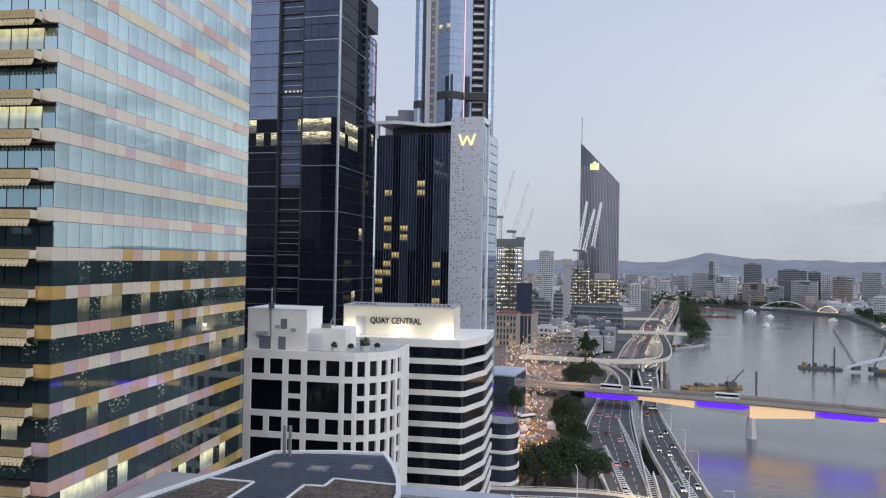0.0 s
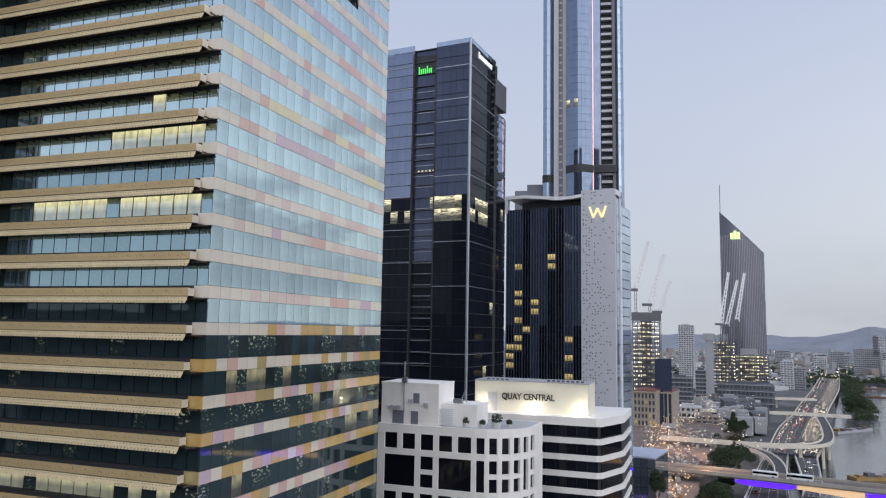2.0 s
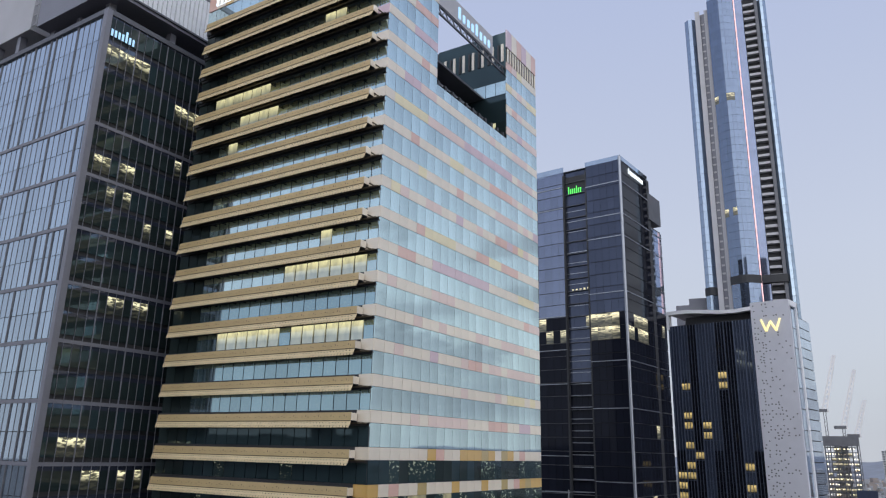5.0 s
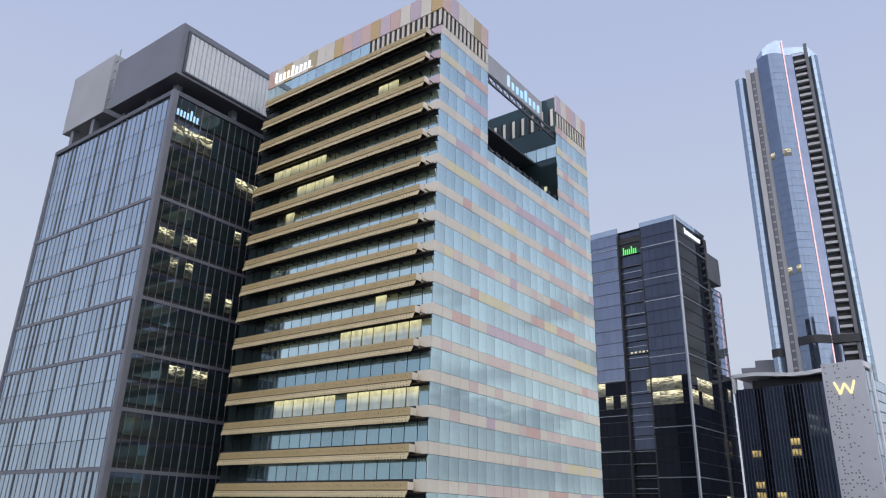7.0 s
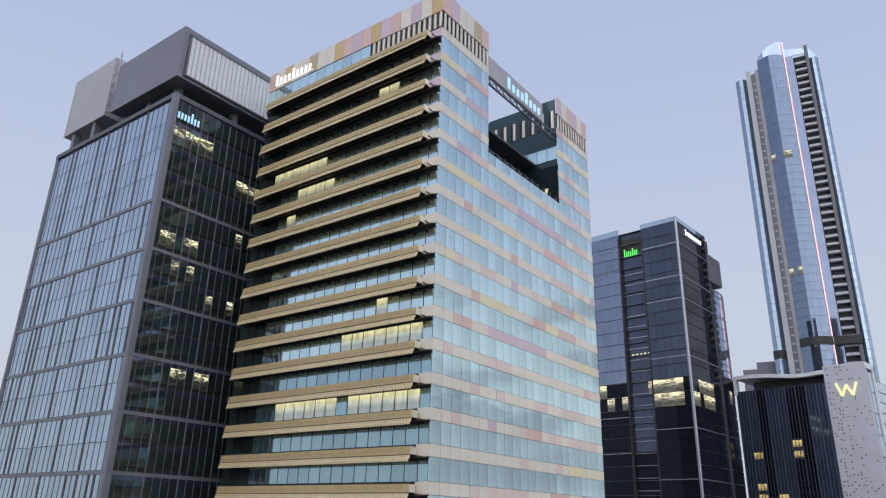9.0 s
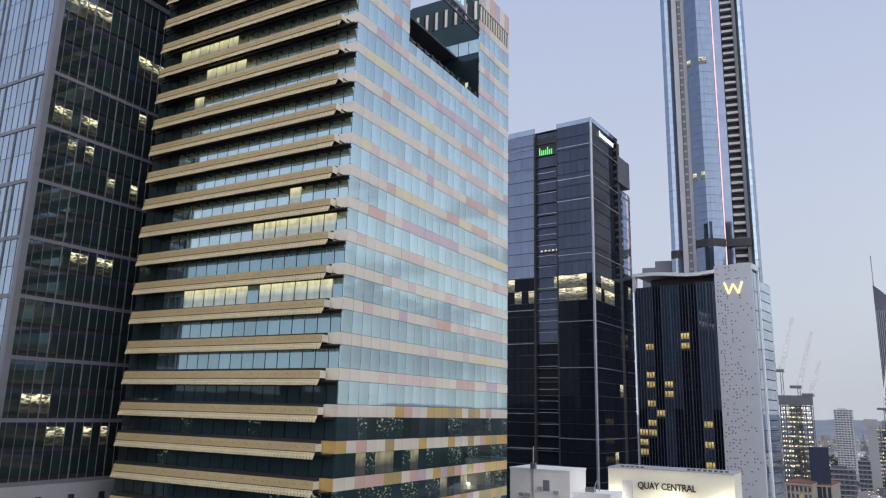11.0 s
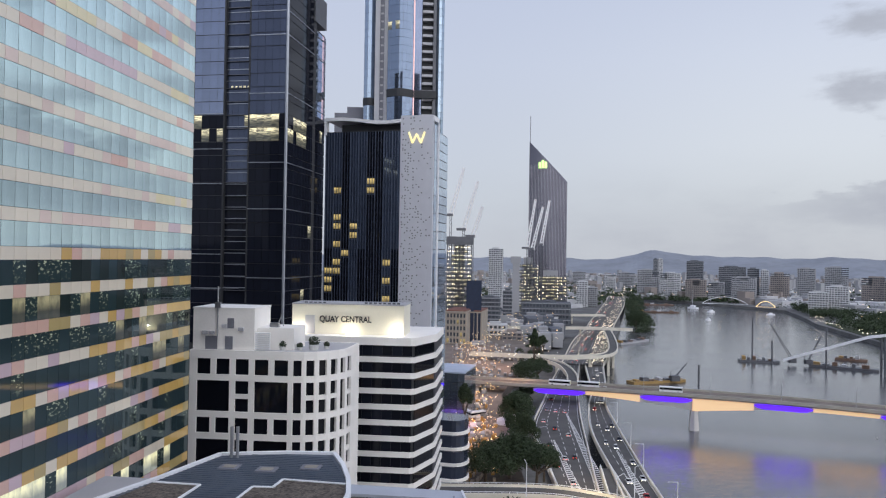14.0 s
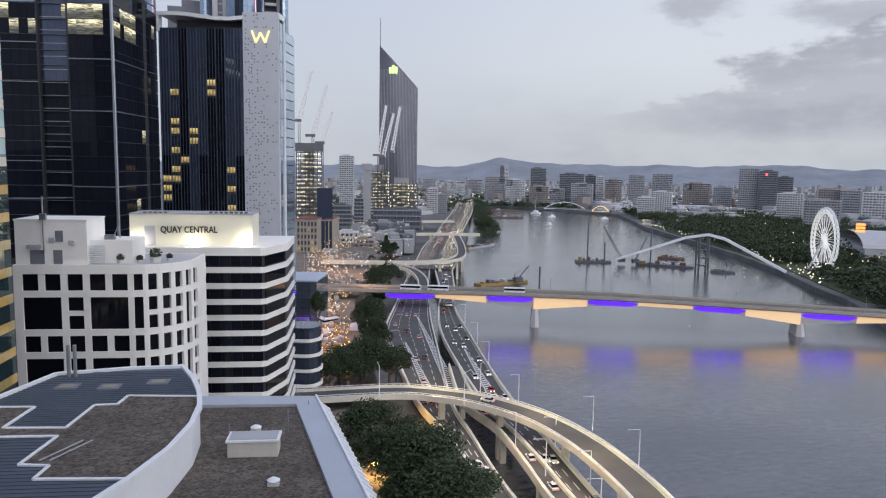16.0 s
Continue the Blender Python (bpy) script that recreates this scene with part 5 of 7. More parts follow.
v3 = lambda pts, z: [(x, y, z) for x, y in pts]
road("road_city_side", v3([(57, 60), (57.5, 120), (58.7, 166), (59.5, 200), (58, 234), (64, 304), (69, 345), (88, 409), (110, 482), (131, 547)], 9.0),
     v3([(64, 60), (64, 120), (64, 163), (66.8, 200), (70, 232), (88, 320), (97, 362), (106, 400), (117, 445), (143, 540)], 9.0), "grey expressway carriageway beside the trees", lanes=4, columns=9)
road("road_river_side", v3([(76, 60), (76.5, 120), (77, 153), (78.9, 186), (79.5, 225), (92.7, 325), (109, 391), (124, 440), (146, 535)], 9.2),
     v3([(82, 60), (83, 120), (84, 151), (88, 195), (91.2, 232), (102, 300), (120, 397), (135, 445), (160, 535)], 9.2), "grey expressway carriageway over the river edge", lanes=3, columns=7)
road("road_middle_ramp", v3([(68, 60), (70, 120), (71.4, 154), (73.2, 173), (74.6, 199), (72, 226), (80, 270)], 10.5),
     v3([(74, 60), (75.5, 120), (76.6, 153), (78, 173), (78.6, 199), (77, 226), (84, 270)], 10.5), "narrow expressway ramp between the carriageways", lanes=1, columns=8)
ramp_mid = [(-40, 224), (-5, 226), (20, 225), (48, 223), (62, 216.5), (73, 207), (83, 190), (87.8, 169.5), (88.2, 148), (86.5, 130), (82, 108), (74, 80)]


def offset(pts, o, z):
    P = [Vector((x, y, z)) for x, y in pts]
    out = []
    for i, p in enumerate(P):
        d = P[min(i + 1, len(P) - 1)] - P[max(i - 1, 0)]
        out.append(tuple(p + Vector((d.y, -d.x, 0)).normalized() * o))
    return out


ramp = road("road_flyover", offset(ramp_mid, 4.6, 17.0), offset(ramp_mid, -4.6, 17.0), "curved flyover ramp lit warm along its barriers", lanes=1, columns=8, rail=0.75, thick=1.0)
far_l = [(131, 547), (176, 690), (217, 800), (256, 915), (376, 1260), (530, 1718), (640, 2030)]
far_r = [(160, 535), (200, 640), (236, 760), (284, 900), (410, 1250), (565, 1718), (668, 2030)]
road("road_far", v3(far_l, 10.0), v3(far_r, 10.0), "far expressway crowded with evening headlights", lanes=6, columns=0, dash_until=900)
for nm, pts, w in (("road_loop", [(60, 546), (95, 537), (123, 530), (149, 533), (168, 549), (184, 588), (203, 655), (222, 731)], 3.6), ("road_far_loop", [(120, 752), (156, 752), (200, 754), (228, 748), (252, 740)], 4.5), ("road_upper", [(190, 920), (234, 925), (278, 930)], 5.0)):
    road(nm, offset(pts, w, 17.0), offset(pts, -w, 17.0), "pale elevated exit loop over the expressway", lanes=1, columns=6)
rp = [(104, 425), (116, 455), (121, 480), (119, 505), (108, 524)]  # side ramp climbing from the expressway to the loop
rz = (8.6, 10.5, 13.0, 15.5, 16.9)
road("road_ramp", *[[(x, y, z) for (x, y, _), z in zip(offset(rp, o, 17.0), rz)] for o in (3.3, -3.3)], "pale side ramp climbing to the exit loop", lanes=1, columns=0)
# striped wedges painted between diverging lanes
def wedge(xa, ya, xb, yb, w, z):
    bm = bmesh.new()
    n = int((yb - ya) / 2.4)
    for i in range(n):
        t = i / n
        x, y = xa + (xb - xa) * t, ya + (yb - ya) * t
        ww = w * (1 - 0.9 * t)
        bm.faces.new([bm.verts.new(p) for p in ((x - ww, y, z), (x + ww, y + 1.2, z), (x + ww, y + 2.2, z), (x - ww, y + 1.0, z))])
    for s in (-1, 1):
        e = 0.14
        bm.faces.new([bm.verts.new(p) for p in ((xa + s * w - e, ya, z + .01), (xa + s * w + e, ya, z + .01), (xb + s * w * .1 + e, yb, z + .01), (xb + s * w * .1 - e, yb, z + .01))])
    single("painted_wedge", bm, LANE, "white striped wedge painted on the carriageway", "road marking", kind="stuff")


wedge(64.0, 232, 73, 318, 1.9, 9.06)
wedge(74.5, 244, 92, 372, 2.2, 9.06)
wedge(84.0, 222, 96, 300, 1.9, 9.26)


# ---- the lit road bridge ----
def bridge():
    u = Vector((136, -52, 0)).normalized()
    nrm = Vector((u.y * -1, u.x, 0))
    p1 = Vector((160.1, 370.5, 0))
    S0, S1 = -215.0, 300.0
    top = lambda s: 19.75 - 0.018 * ((s - 35) + math.hypot(s - 35, 40)) - 0.00006 * min(0, s) ** 2  # falls towards the far bank
    def depth(s):
        d = min(abs(s), abs(s - 145.6))
        return 3.2 + 4.8 * max(0, 1 - d / 60) ** 1.4
    b = thing("road_bridge", Matrix.Identity(4), "concrete road bridge lit in purple and orange bands", "bridge")
    N_ = 60
    ss = [S0 + (S1 - S0) * i / N_ for i in range(N_ + 1)]
    bm = bmesh.new()
    strip(bm, [p1 + u * s + Vector((0, 0, top(s) - 0.9)) for s in ss], [p1 + u * s + nrm * 16 + Vector((0, 0, top(s) - 0.9)) for s in ss], -0.9, 0)
    part("deck", bm, STREET, b)
    for o in (0, 15.6):
        bm = bmesh.new()
        strip(bm, [p1 + u * s + nrm * (o - 0.3) + Vector((0, 0, top(s))) for s in ss], [p1 + u * s + nrm * (o + 0.5) + Vector((0, 0, top(s))) for s in ss], -1.4, 0.3)
        part("parapet", bm, DECK, b)
    GIRDER = mat("white_bridge_girder", (0.6, 0.59, 0.57), 0.7, var=0.12, scale=12)
    bm = bmesh.new()
    prev = None
    for s in ss:
        if s < -92 or s > 230:
            continue
        r = [bm.verts.new(p1 + u * s + nrm * o + Vector((0, 0, z))) for o, z in ((2.2, top(s) - 1.7), (14, top(s) - 1.7), (12.5, top(s) - 1.2 - depth(s)), (3.6, top(s) - 1.2 - depth(s)))]
        if prev:
            for i in range(4):
                bm.faces.new((prev[i], prev[(i + 1) % 4], r[(i + 1) % 4], r[i]))
        prev = r
    part("girder", bm, GIRDER, b, "haunched white girder")
    # glowing bands stand in for the coloured wash light on the girder
    col = {"purple": mat("purple_wash_glow", (0.12, 0.05, 0.4), 0.5, var=0, emit=1.5, ecol=(0.085, 0.012, 0.95)), "orange": mat("orange_wash_glow", (0.8, 0.6, 0.35), 0.5, var=0, emit=0.58, ecol=(1.0, 0.64, 0.36))}
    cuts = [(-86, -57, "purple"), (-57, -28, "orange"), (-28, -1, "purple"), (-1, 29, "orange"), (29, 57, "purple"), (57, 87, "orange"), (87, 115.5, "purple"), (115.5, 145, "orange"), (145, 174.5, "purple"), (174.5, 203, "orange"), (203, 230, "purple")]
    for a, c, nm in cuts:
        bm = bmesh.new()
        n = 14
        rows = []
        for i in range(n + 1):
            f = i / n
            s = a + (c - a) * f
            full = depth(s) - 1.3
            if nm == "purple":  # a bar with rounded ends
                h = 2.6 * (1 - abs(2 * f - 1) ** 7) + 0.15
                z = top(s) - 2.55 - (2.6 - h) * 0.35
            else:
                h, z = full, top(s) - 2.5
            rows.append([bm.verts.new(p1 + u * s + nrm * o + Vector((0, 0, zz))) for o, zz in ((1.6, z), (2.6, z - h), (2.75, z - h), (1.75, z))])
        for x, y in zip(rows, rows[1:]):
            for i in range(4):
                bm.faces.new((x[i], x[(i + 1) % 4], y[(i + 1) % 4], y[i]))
        part("light_band", bm, col[nm], b, nm + " glowing band for the wash light on the girder")
        mid = (a + c) / 2
        if -40 < mid < 225:  # area lamps added to throw the wash colour on the water
            l = new("wash_lamp", bpy.data.lights.new("wash_lamp", "AREA"))
            l.data.shape, l.data.size, l.data.size_y = "ELLIPSE", (c - a) * 1.15, 3.4
            l.data.energy, l.data.color = (560, (0.22, 0.1, 1.0)) if nm == "purple" else (380, (1.0, 0.5, 0.22))
            e = p1 + u * mid - nrm * 2 + Vector((0, 0, top(mid) - 4))
            l.matrix_world = look(e, e - nrm * 34 + Vector((0, 0, -20)))
    for s in (0, 145.6):
        bm = bmesh.new()
        c = p1 + u * s + nrm * 8
        a = [c + u * x * 0.5 + nrm * y for x, y in ((-5.2, -6), (0, -8), (5.2, -6), (5.2, 6), (0, 8), (-5.2, 6))]
        t = [c + u * x + nrm * y for x, y in ((-1.7, -4), (0, -5), (1.7, -4), (1.7, 4), (0, 5), (-1.7, 4))]
        va = [bm.verts.new((p.x, p.y, -2)) for p in a]
        vt = [bm.verts.new((p.x, p.y, top(s) - depth(s))) for p in t]
        for i in range(6):
            bm.faces.new((va[i], va[(i + 1) % 6], vt[(i + 1) % 6], vt[i]))
        bm.faces.new(vt)
        bm.faces.new(va[::-1])
        part("pier", bm, GIRDER, b)
    for i in range(9):
        s = -60 + i * 34
        bm = bmesh.new()
        p = p1 + u * s + nrm * 1
        tube(bm, (p.x, p.y, top(s)), (p.x, p.y, top(s) + 9), 0.14, 0.09)
        part("lamp_post", bm, METAL, b)
    # traffic on the deck: low white buses with dark window bands
    for i, s in enumerate((-72, -56, -12)):
        p = p1 + u * s + nrm * 7
        bus = thing("bus", pose(p.x, p.y, top(s) - 0.9, 0, 0, math.degrees(math.atan2(u.y, u.x))), "white city bus with dark windows on the bridge", "bus", "buses")
        boxpart("body", (-6, 6, -1.25, 1.25, 0.4, 3.1), WHITEMETAL, bus)
        boxpart("window_band", (-5.8, 5.8, -1.29, 1.29, 1.5, 2.6), BLACKGLASS, bus)
        boxpart("windscreen", (6.0, 6.06, -1.1, 1.1, 1.3, 2.8), LITWHITE, bus)
        for x in (-4, 3.8):
            for y in (-1.1, 1.1):
                bm = bmesh.new()
                tube(bm, (x, y - 0.15, 0.5), (x, y + 0.15, 0.5), 0.5, n=12)
                part("wheel", bm, JOINT, bus)


bridge()


# ---- street lamps, cars, trees ----
def lamp(m, h=10.0, arm=3.0):
    l = thing("street_lamp", m, "pale steel street lamp beside the expressway", "street lamp", "expressway lamps")
    bm = bmesh.new()
    tube(bm, (0, 0, 0), (0, 0, h), 0.16, 0.1, 8)
    part("pole", bm, WHITEMETAL, l)
    bm = bmesh.new()
    tube(bm, (0, 0, h), (arm, 0, h + 0.3), 0.08, 0.06, 6)
    part("arm", bm, WHITEMETAL, l)
    boxpart("head", (arm - 0.2, arm + 0.7, -0.18, 0.18, h + 0.2, h + 0.4), LIGHTGREY, l)
    return l


lp0 = lamp(pose(92, 225, 9.2, 0, 0, 190))
for x, y, z, r in ((94.5, 176, 17, 190), (93.5, 150, 17, 185), (84.8, 158, 9.2, 180), (86.6, 183, 9.2, 180), (97.6, 272, 9.2, 190), (104.4, 307, 9.2, 190), (112, 350, 9.2, 190), (75.6, 165, 10.5, 180), (75.5, 186, 10.5, 180), (62, 300, 9, 0), (60, 270, 9, 0), (42, 219, 17, 90), (66, 205.5, 17, 40), (78, 140, 10.5, 180), (120, 395, 9.2, 190), (74.5, 215, 17, 40)):
    copy_thing(lp0, pose(x, y, z, 0, 0, r))

TAIL = mat("red_tail_light", (0.8, 0.05, 0.03), 0.3, var=0, emit=1.2, ecol=(1.0, 0.06, 0.03))
HEAD = mat("white_head_light", (1, 0.95, 0.8), 0.3, var=0, emit=3.0, ecol=(1.0, 0.88, 0.65))


def car(paint, label):
    c = thing("car", pose(0, 0, -50), label, "car", "cars on the expressway")
    bm = bmesh.new()
    prof = [(-2.2, 0.35), (-2.2, 0.85), (-1.9, 0.95), (1.0, 0.95), (2.0, 0.8), (2.2, 0.6), (2.2, 0.35)]
    rows = [[bm.verts.new((x, y, z)) for x, z in prof] for y in (-0.88, 0.88)]
    for i in range(len(prof)):
        j = (i + 1) % len(prof)
        bm.faces.new((rows[0][i], rows[0][j], rows[1][j], rows[1][i]))
    bm.faces.new(rows[0][::-1])
    bm.faces.new(rows[1])
    part("body", bm, paint, c)
    bm = bmesh.new()
    prof = [(-1.8, 0.95), (-1.3, 1.45), (0.2, 1.48), (1.0, 0.95)]
    rows = [[bm.verts.new((x, y * (0.86 if z > 1 else 1), z)) for x, z in prof] for y in (-0.82, 0.82)]
    for i in range(4):
        j = (i + 1) % 4
        bm.faces.new((rows[0][i], rows[0][j], rows[1][j], rows[1][i]))
    bm.faces.new(rows[0][::-1])
    bm.faces.new(rows[1])
    part("cabin", bm, BLACKGLASS, c)
    boxpart("roof", (-1.25, 0.15, -0.68, 0.68, 1.46, 1.52), paint, c)
    for y in (-0.62, 0.62):
        boxpart("tail_light", (-2.26, -2.18, y - 0.22, y + 0.22, 0.62, 0.84), TAIL, c)
        boxpart("headlight", (2.12, 2.26, y - 0.2, y + 0.2, 0.5, 0.72), HEAD, c)
    for x in (-1.35, 1.4):
        bm = bmesh.new()
        tube(bm, (x, -0.9, 0.33), (x, 0.9, 0.33), 0.33, n=10)
        part("axle", bm, JOINT, c)
    return c


models = [car(mat("car_paint_" + n, c, 0.25, 0.1, var=0.03), n + " car on the evening expressway") for n, c in (("white", (0.75, 0.75, 0.75)), ("silver", (0.4, 0.41, 0.43)), ("red", (0.45, 0.03, 0.03)), ("dark_grey", (0.06, 0.065, 0.07)))]
rc = random.Random(11)


def drive(left, right, z, fs, y0, y1, step, away):
    L_, R_ = smooth(v3(left, z)), smooth(v3(right, z))
    for f in fs:
        C = [l.lerp(r, f) for l, r in zip(L_, R_)]
        nxt = y0 + rc.uniform(0, step)
        for a, b in zip(C, C[1:]):
            while a.y <= nxt < b.y:
                t = (nxt - a.y) / (b.y - a.y)
                p = a.lerp(b, t)
                ang = math.degrees(math.atan2(b.y - a.y, b.x - a.x))
                copy_thing(rc.choice(models[:1] * 4 + models[1:2] * 2 + models[2:3] + models[3:] * 2), pose(p.x, p.y, p.z + 0.02, 0, 0, ang if away else ang + 180))
                nxt += step * rc.uniform(0.5, 1.6)
                if nxt > y1:
                    break


cityL = [(57, 60), (57.5, 120), (58.7, 166), (59.5, 200), (58, 234), (64, 304), (69, 345), (88, 409), (110, 482), (131, 547)]
cityR = [(64, 60), (64, 120), (64, 163), (66.8, 200), (70, 232), (88, 320), (97, 362), (106, 400), (117, 445), (143, 540)]
rivL = [(76, 60), (76.5, 120), (77, 153), (78.9, 186), (79.5, 225), (92.7, 325), (109, 391), (124, 440), (146, 535)]
rivR = [(82, 60), (83, 120), (84, 151), (88, 195), (91.2, 232), (102, 300), (120, 397), (135, 445), (160, 535)]
drive(cityL, cityR, 9.0, (0.2, 0.42, 0.64), 150, 520, 44, True)
drive(rivL, rivR, 9.2, (0.3, 0.55, 0.8), 140, 520, 40, False)
for m_, x, y, z, r in ((0, 74, 206.5, 17, 140), (0, 76.0, 176, 10.5, 85), (0, 74.5, 158, 10.5, 85), (1, 75.5, 214, 10.5, 85)):
    copy_thing(models[m_], pose(x, y, z + 0.02, 0, 0, r))
for c in models:
    for o in list(c.children_recursive) + [c]:
        bpy.data.objects.remove(o)


def tree_model(seed, h, r, n, name="tree", label="broad dark green fig tree beside the expressway"):
    g = random.Random(seed)
    t = thing(name, pose(0, 0, -80), label, "tree", "riverside trees")
    bm = bmesh.new()
    tube(bm, (0, 0, 0), (0.2, 0.1, h * 0.45), 0.5, 0.32, 8)
    for i in range(6):
        a = i * 1.05 + g.uniform(-.3, .3)
        tube(bm, (0.2, 0.1, h * g.uniform(.3, .45)), (r * .65 * math.cos(a), r * .65 * math.sin(a), h * g.uniform(.6, .8)), 0.22, 0.08, 6)
    part("trunk", bm, mat("brown_bark", (0.10, 0.075, 0.055), 0.9, var=0.3), t)
    bm = bmesh.new()
    for i in range(n):
        a, d = g.uniform(0, 6.28), r * math.sqrt(g.random()) * 0.78
        rr = r * g.uniform(0.26, 0.42)
        leaf_ball(bm, (d * math.cos(a), d * math.sin(a), h * 0.5 + (h * 0.55) * (1 - (d / r) ** 2) * g.uniform(.7, 1) - 0.4), rr, 340, 0.32, g, 0.85)
    part("crown", bm, LEAF, t)
    return t


trees = [tree_model(1, 12, 7.5, 20), tree_model(2, 10, 6, 16), tree_model(3, 13, 8.5, 24)]
tall_tree = tree_model(4, 15, 3.4, 14, "tree", "tall narrow dark tree in the street")
rt = random.Random(9)
yl = thing("street_lamp", pose(31.8, 170.7, 5.4), "street lamp glowing yellow among the trees", "street lamp")
bm = bmesh.new()
tube(bm, (0, 0, 0), (0, 0, 10.4), 0.12)
part("pole", bm, METAL, yl)
bm = bmesh.new()
bmesh.ops.create_icosphere(bm, subdivisions=2, radius=0.85)
bmesh.ops.translate(bm, verts=bm.verts, vec=(0, 0, 10.8))
part("globe", bm, mat("yellow_globe_glow", (1, .7, .2), 0.4, var=0, emit=7.0, ecol=(1.0, 0.66, 0.14)), yl, "yellow glowing globe")
bm = bmesh.new()
prism(bm, [(0, 0), (5, -2), (9, 1), (9, 5), (5, 8), (1, 6)], 0, [1.5, 3.4, 4.2, 3.8, 2.5, 1.8])
single("site_tent", bm, WHITEMETAL, "white site tent in the street works", "tent", m=pose(49, 330, 13))
bus = thing("bus", pose(40.5, 345, 13, 0, 0, 30), "white bus waiting beside the street works", "bus")
boxpart("body", (-6, 6, -1.25, 1.25, 0.4, 3.1), WHITEMETAL, bus)
boxpart("window_band", (-5.8, 5.8, -1.29, 1.29, 1.5, 2.5), BLACKGLASS, bus)
for x in (-4, 3.8):
    bm = bmesh.new()
    tube(bm, (x, -1.2, 0.5), (x, 1.2, 0.5), 0.5, n=12)
    part("axle", bm, JOINT, bus)
spots = [(33, 245, 1.0, 2), (42, 250, 1.1, 0), (50, 243, 1.0, 2), (38, 258, 1, 1), (47, 262, .9, 0), (55, 254, .8, 1), (56, 318, 1.3, 1), (59, 336, 1.45, 0), (61, 352, 1.4, 1), (66, 372, 1.0, 1), (70, 388, .9, 1), (57, 300, 1.1, 0),
         (36, 196, 1.0, 2), (45, 192, .9, 0), (40, 180, .8, 1), (49, 177, .9, 2), (33, 172, 1.0, 0), (42, 164, 1.25, 2), (51, 158, 1.05, 0), (35, 154, .9, 1), (45, 146, 1.2, 2), (54, 143, .8, 1), (30, 186, .7, 1),
         (82, 430, .8, 1), (90, 462, 1.2, 2), (98, 480, 1.1, 0), (79, 420, .7, 1), (112, 560, .8, 2), (304, 880, 1.3, 2), (332, 960, 1.3, 0), (346, 1000, 1.4, 1)]
for x, y, s, k in [(x, y, s * (1.22 if y < 214 else 1.25), k) for x, y, s, k in spots]:
    z = 6 if x > 100 or y < 214 and x > 41 else (13 if y > 214 and x < 56 else 8.5)
    copy_thing(trees[k], pose(x, y, z - (1 if y < 214 else 2.5), 0, 0, rt.uniform(0, 360)) @ Matrix.Diagonal((s * (0.66 if 296 < y < 360 else 1), s * (0.66 if 296 < y < 360 else 1), s * rt.uniform(.85, 1.05), 1)))
for x, y, k in ((40, 372, 1), (113, 554, 1), (121, 570, 1), (117, 562, 1), (109, 546, 1), (33, 318, 1.35), (96, 478, 1.9)):
    copy_thing(tall_tree, pose(x, y, 12.8, 0, 0, rt.uniform(0, 360)) @ Matrix.Diagonal((1.15, 1.15, k, 1)))
for t in trees + [tall_tree]:
    for o in list(t.children_recursive) + [t]:
        bpy.data.objects.remove(o)

# ---- the far city ----
def at(az, el, d):
    a = radians(az)
    return Vector((-d * math.sin(a), d * math.cos(a), EYE + d * math.tan(radians(el))))


# pale and grey walls are lightened: the distance haze is in their colour
HAZY = [mat(n, c, 0.8, var=0.14, scale=20, island=0.5) for n, c in (("hazy_pale_render", (0.55, 0.555, 0.565)), ("hazy_grey_concrete", (0.34, 0.345, 0.36)), ("far_dark_cladding", (0.11, 0.12, 0.14)), ("far_brick", (0.28, 0.245, 0.225)))]
FARGLASS = glass("far_dark_glass", (0.13, 0.145, 0.17), 0.5, 0.15)
WARMDOT = mat("warm_lamp_glow", (1, 0.7, 0.35), 0.5, var=0, emit=2.6, ecol=(1.0, 0.62, 0.26))
WHITEDOT = mat("white_lamp_glow", (1, 0.95, 0.85), 0.5, var=0, emit=4.0, ecol=(1.0, 0.84, 0.58))
rf = random.Random(21)
YELLOW_PLANT = mat("ochre_plant_paint", (0.5, 0.28, 0.08), 0.6, var=0.4, island=0.5)


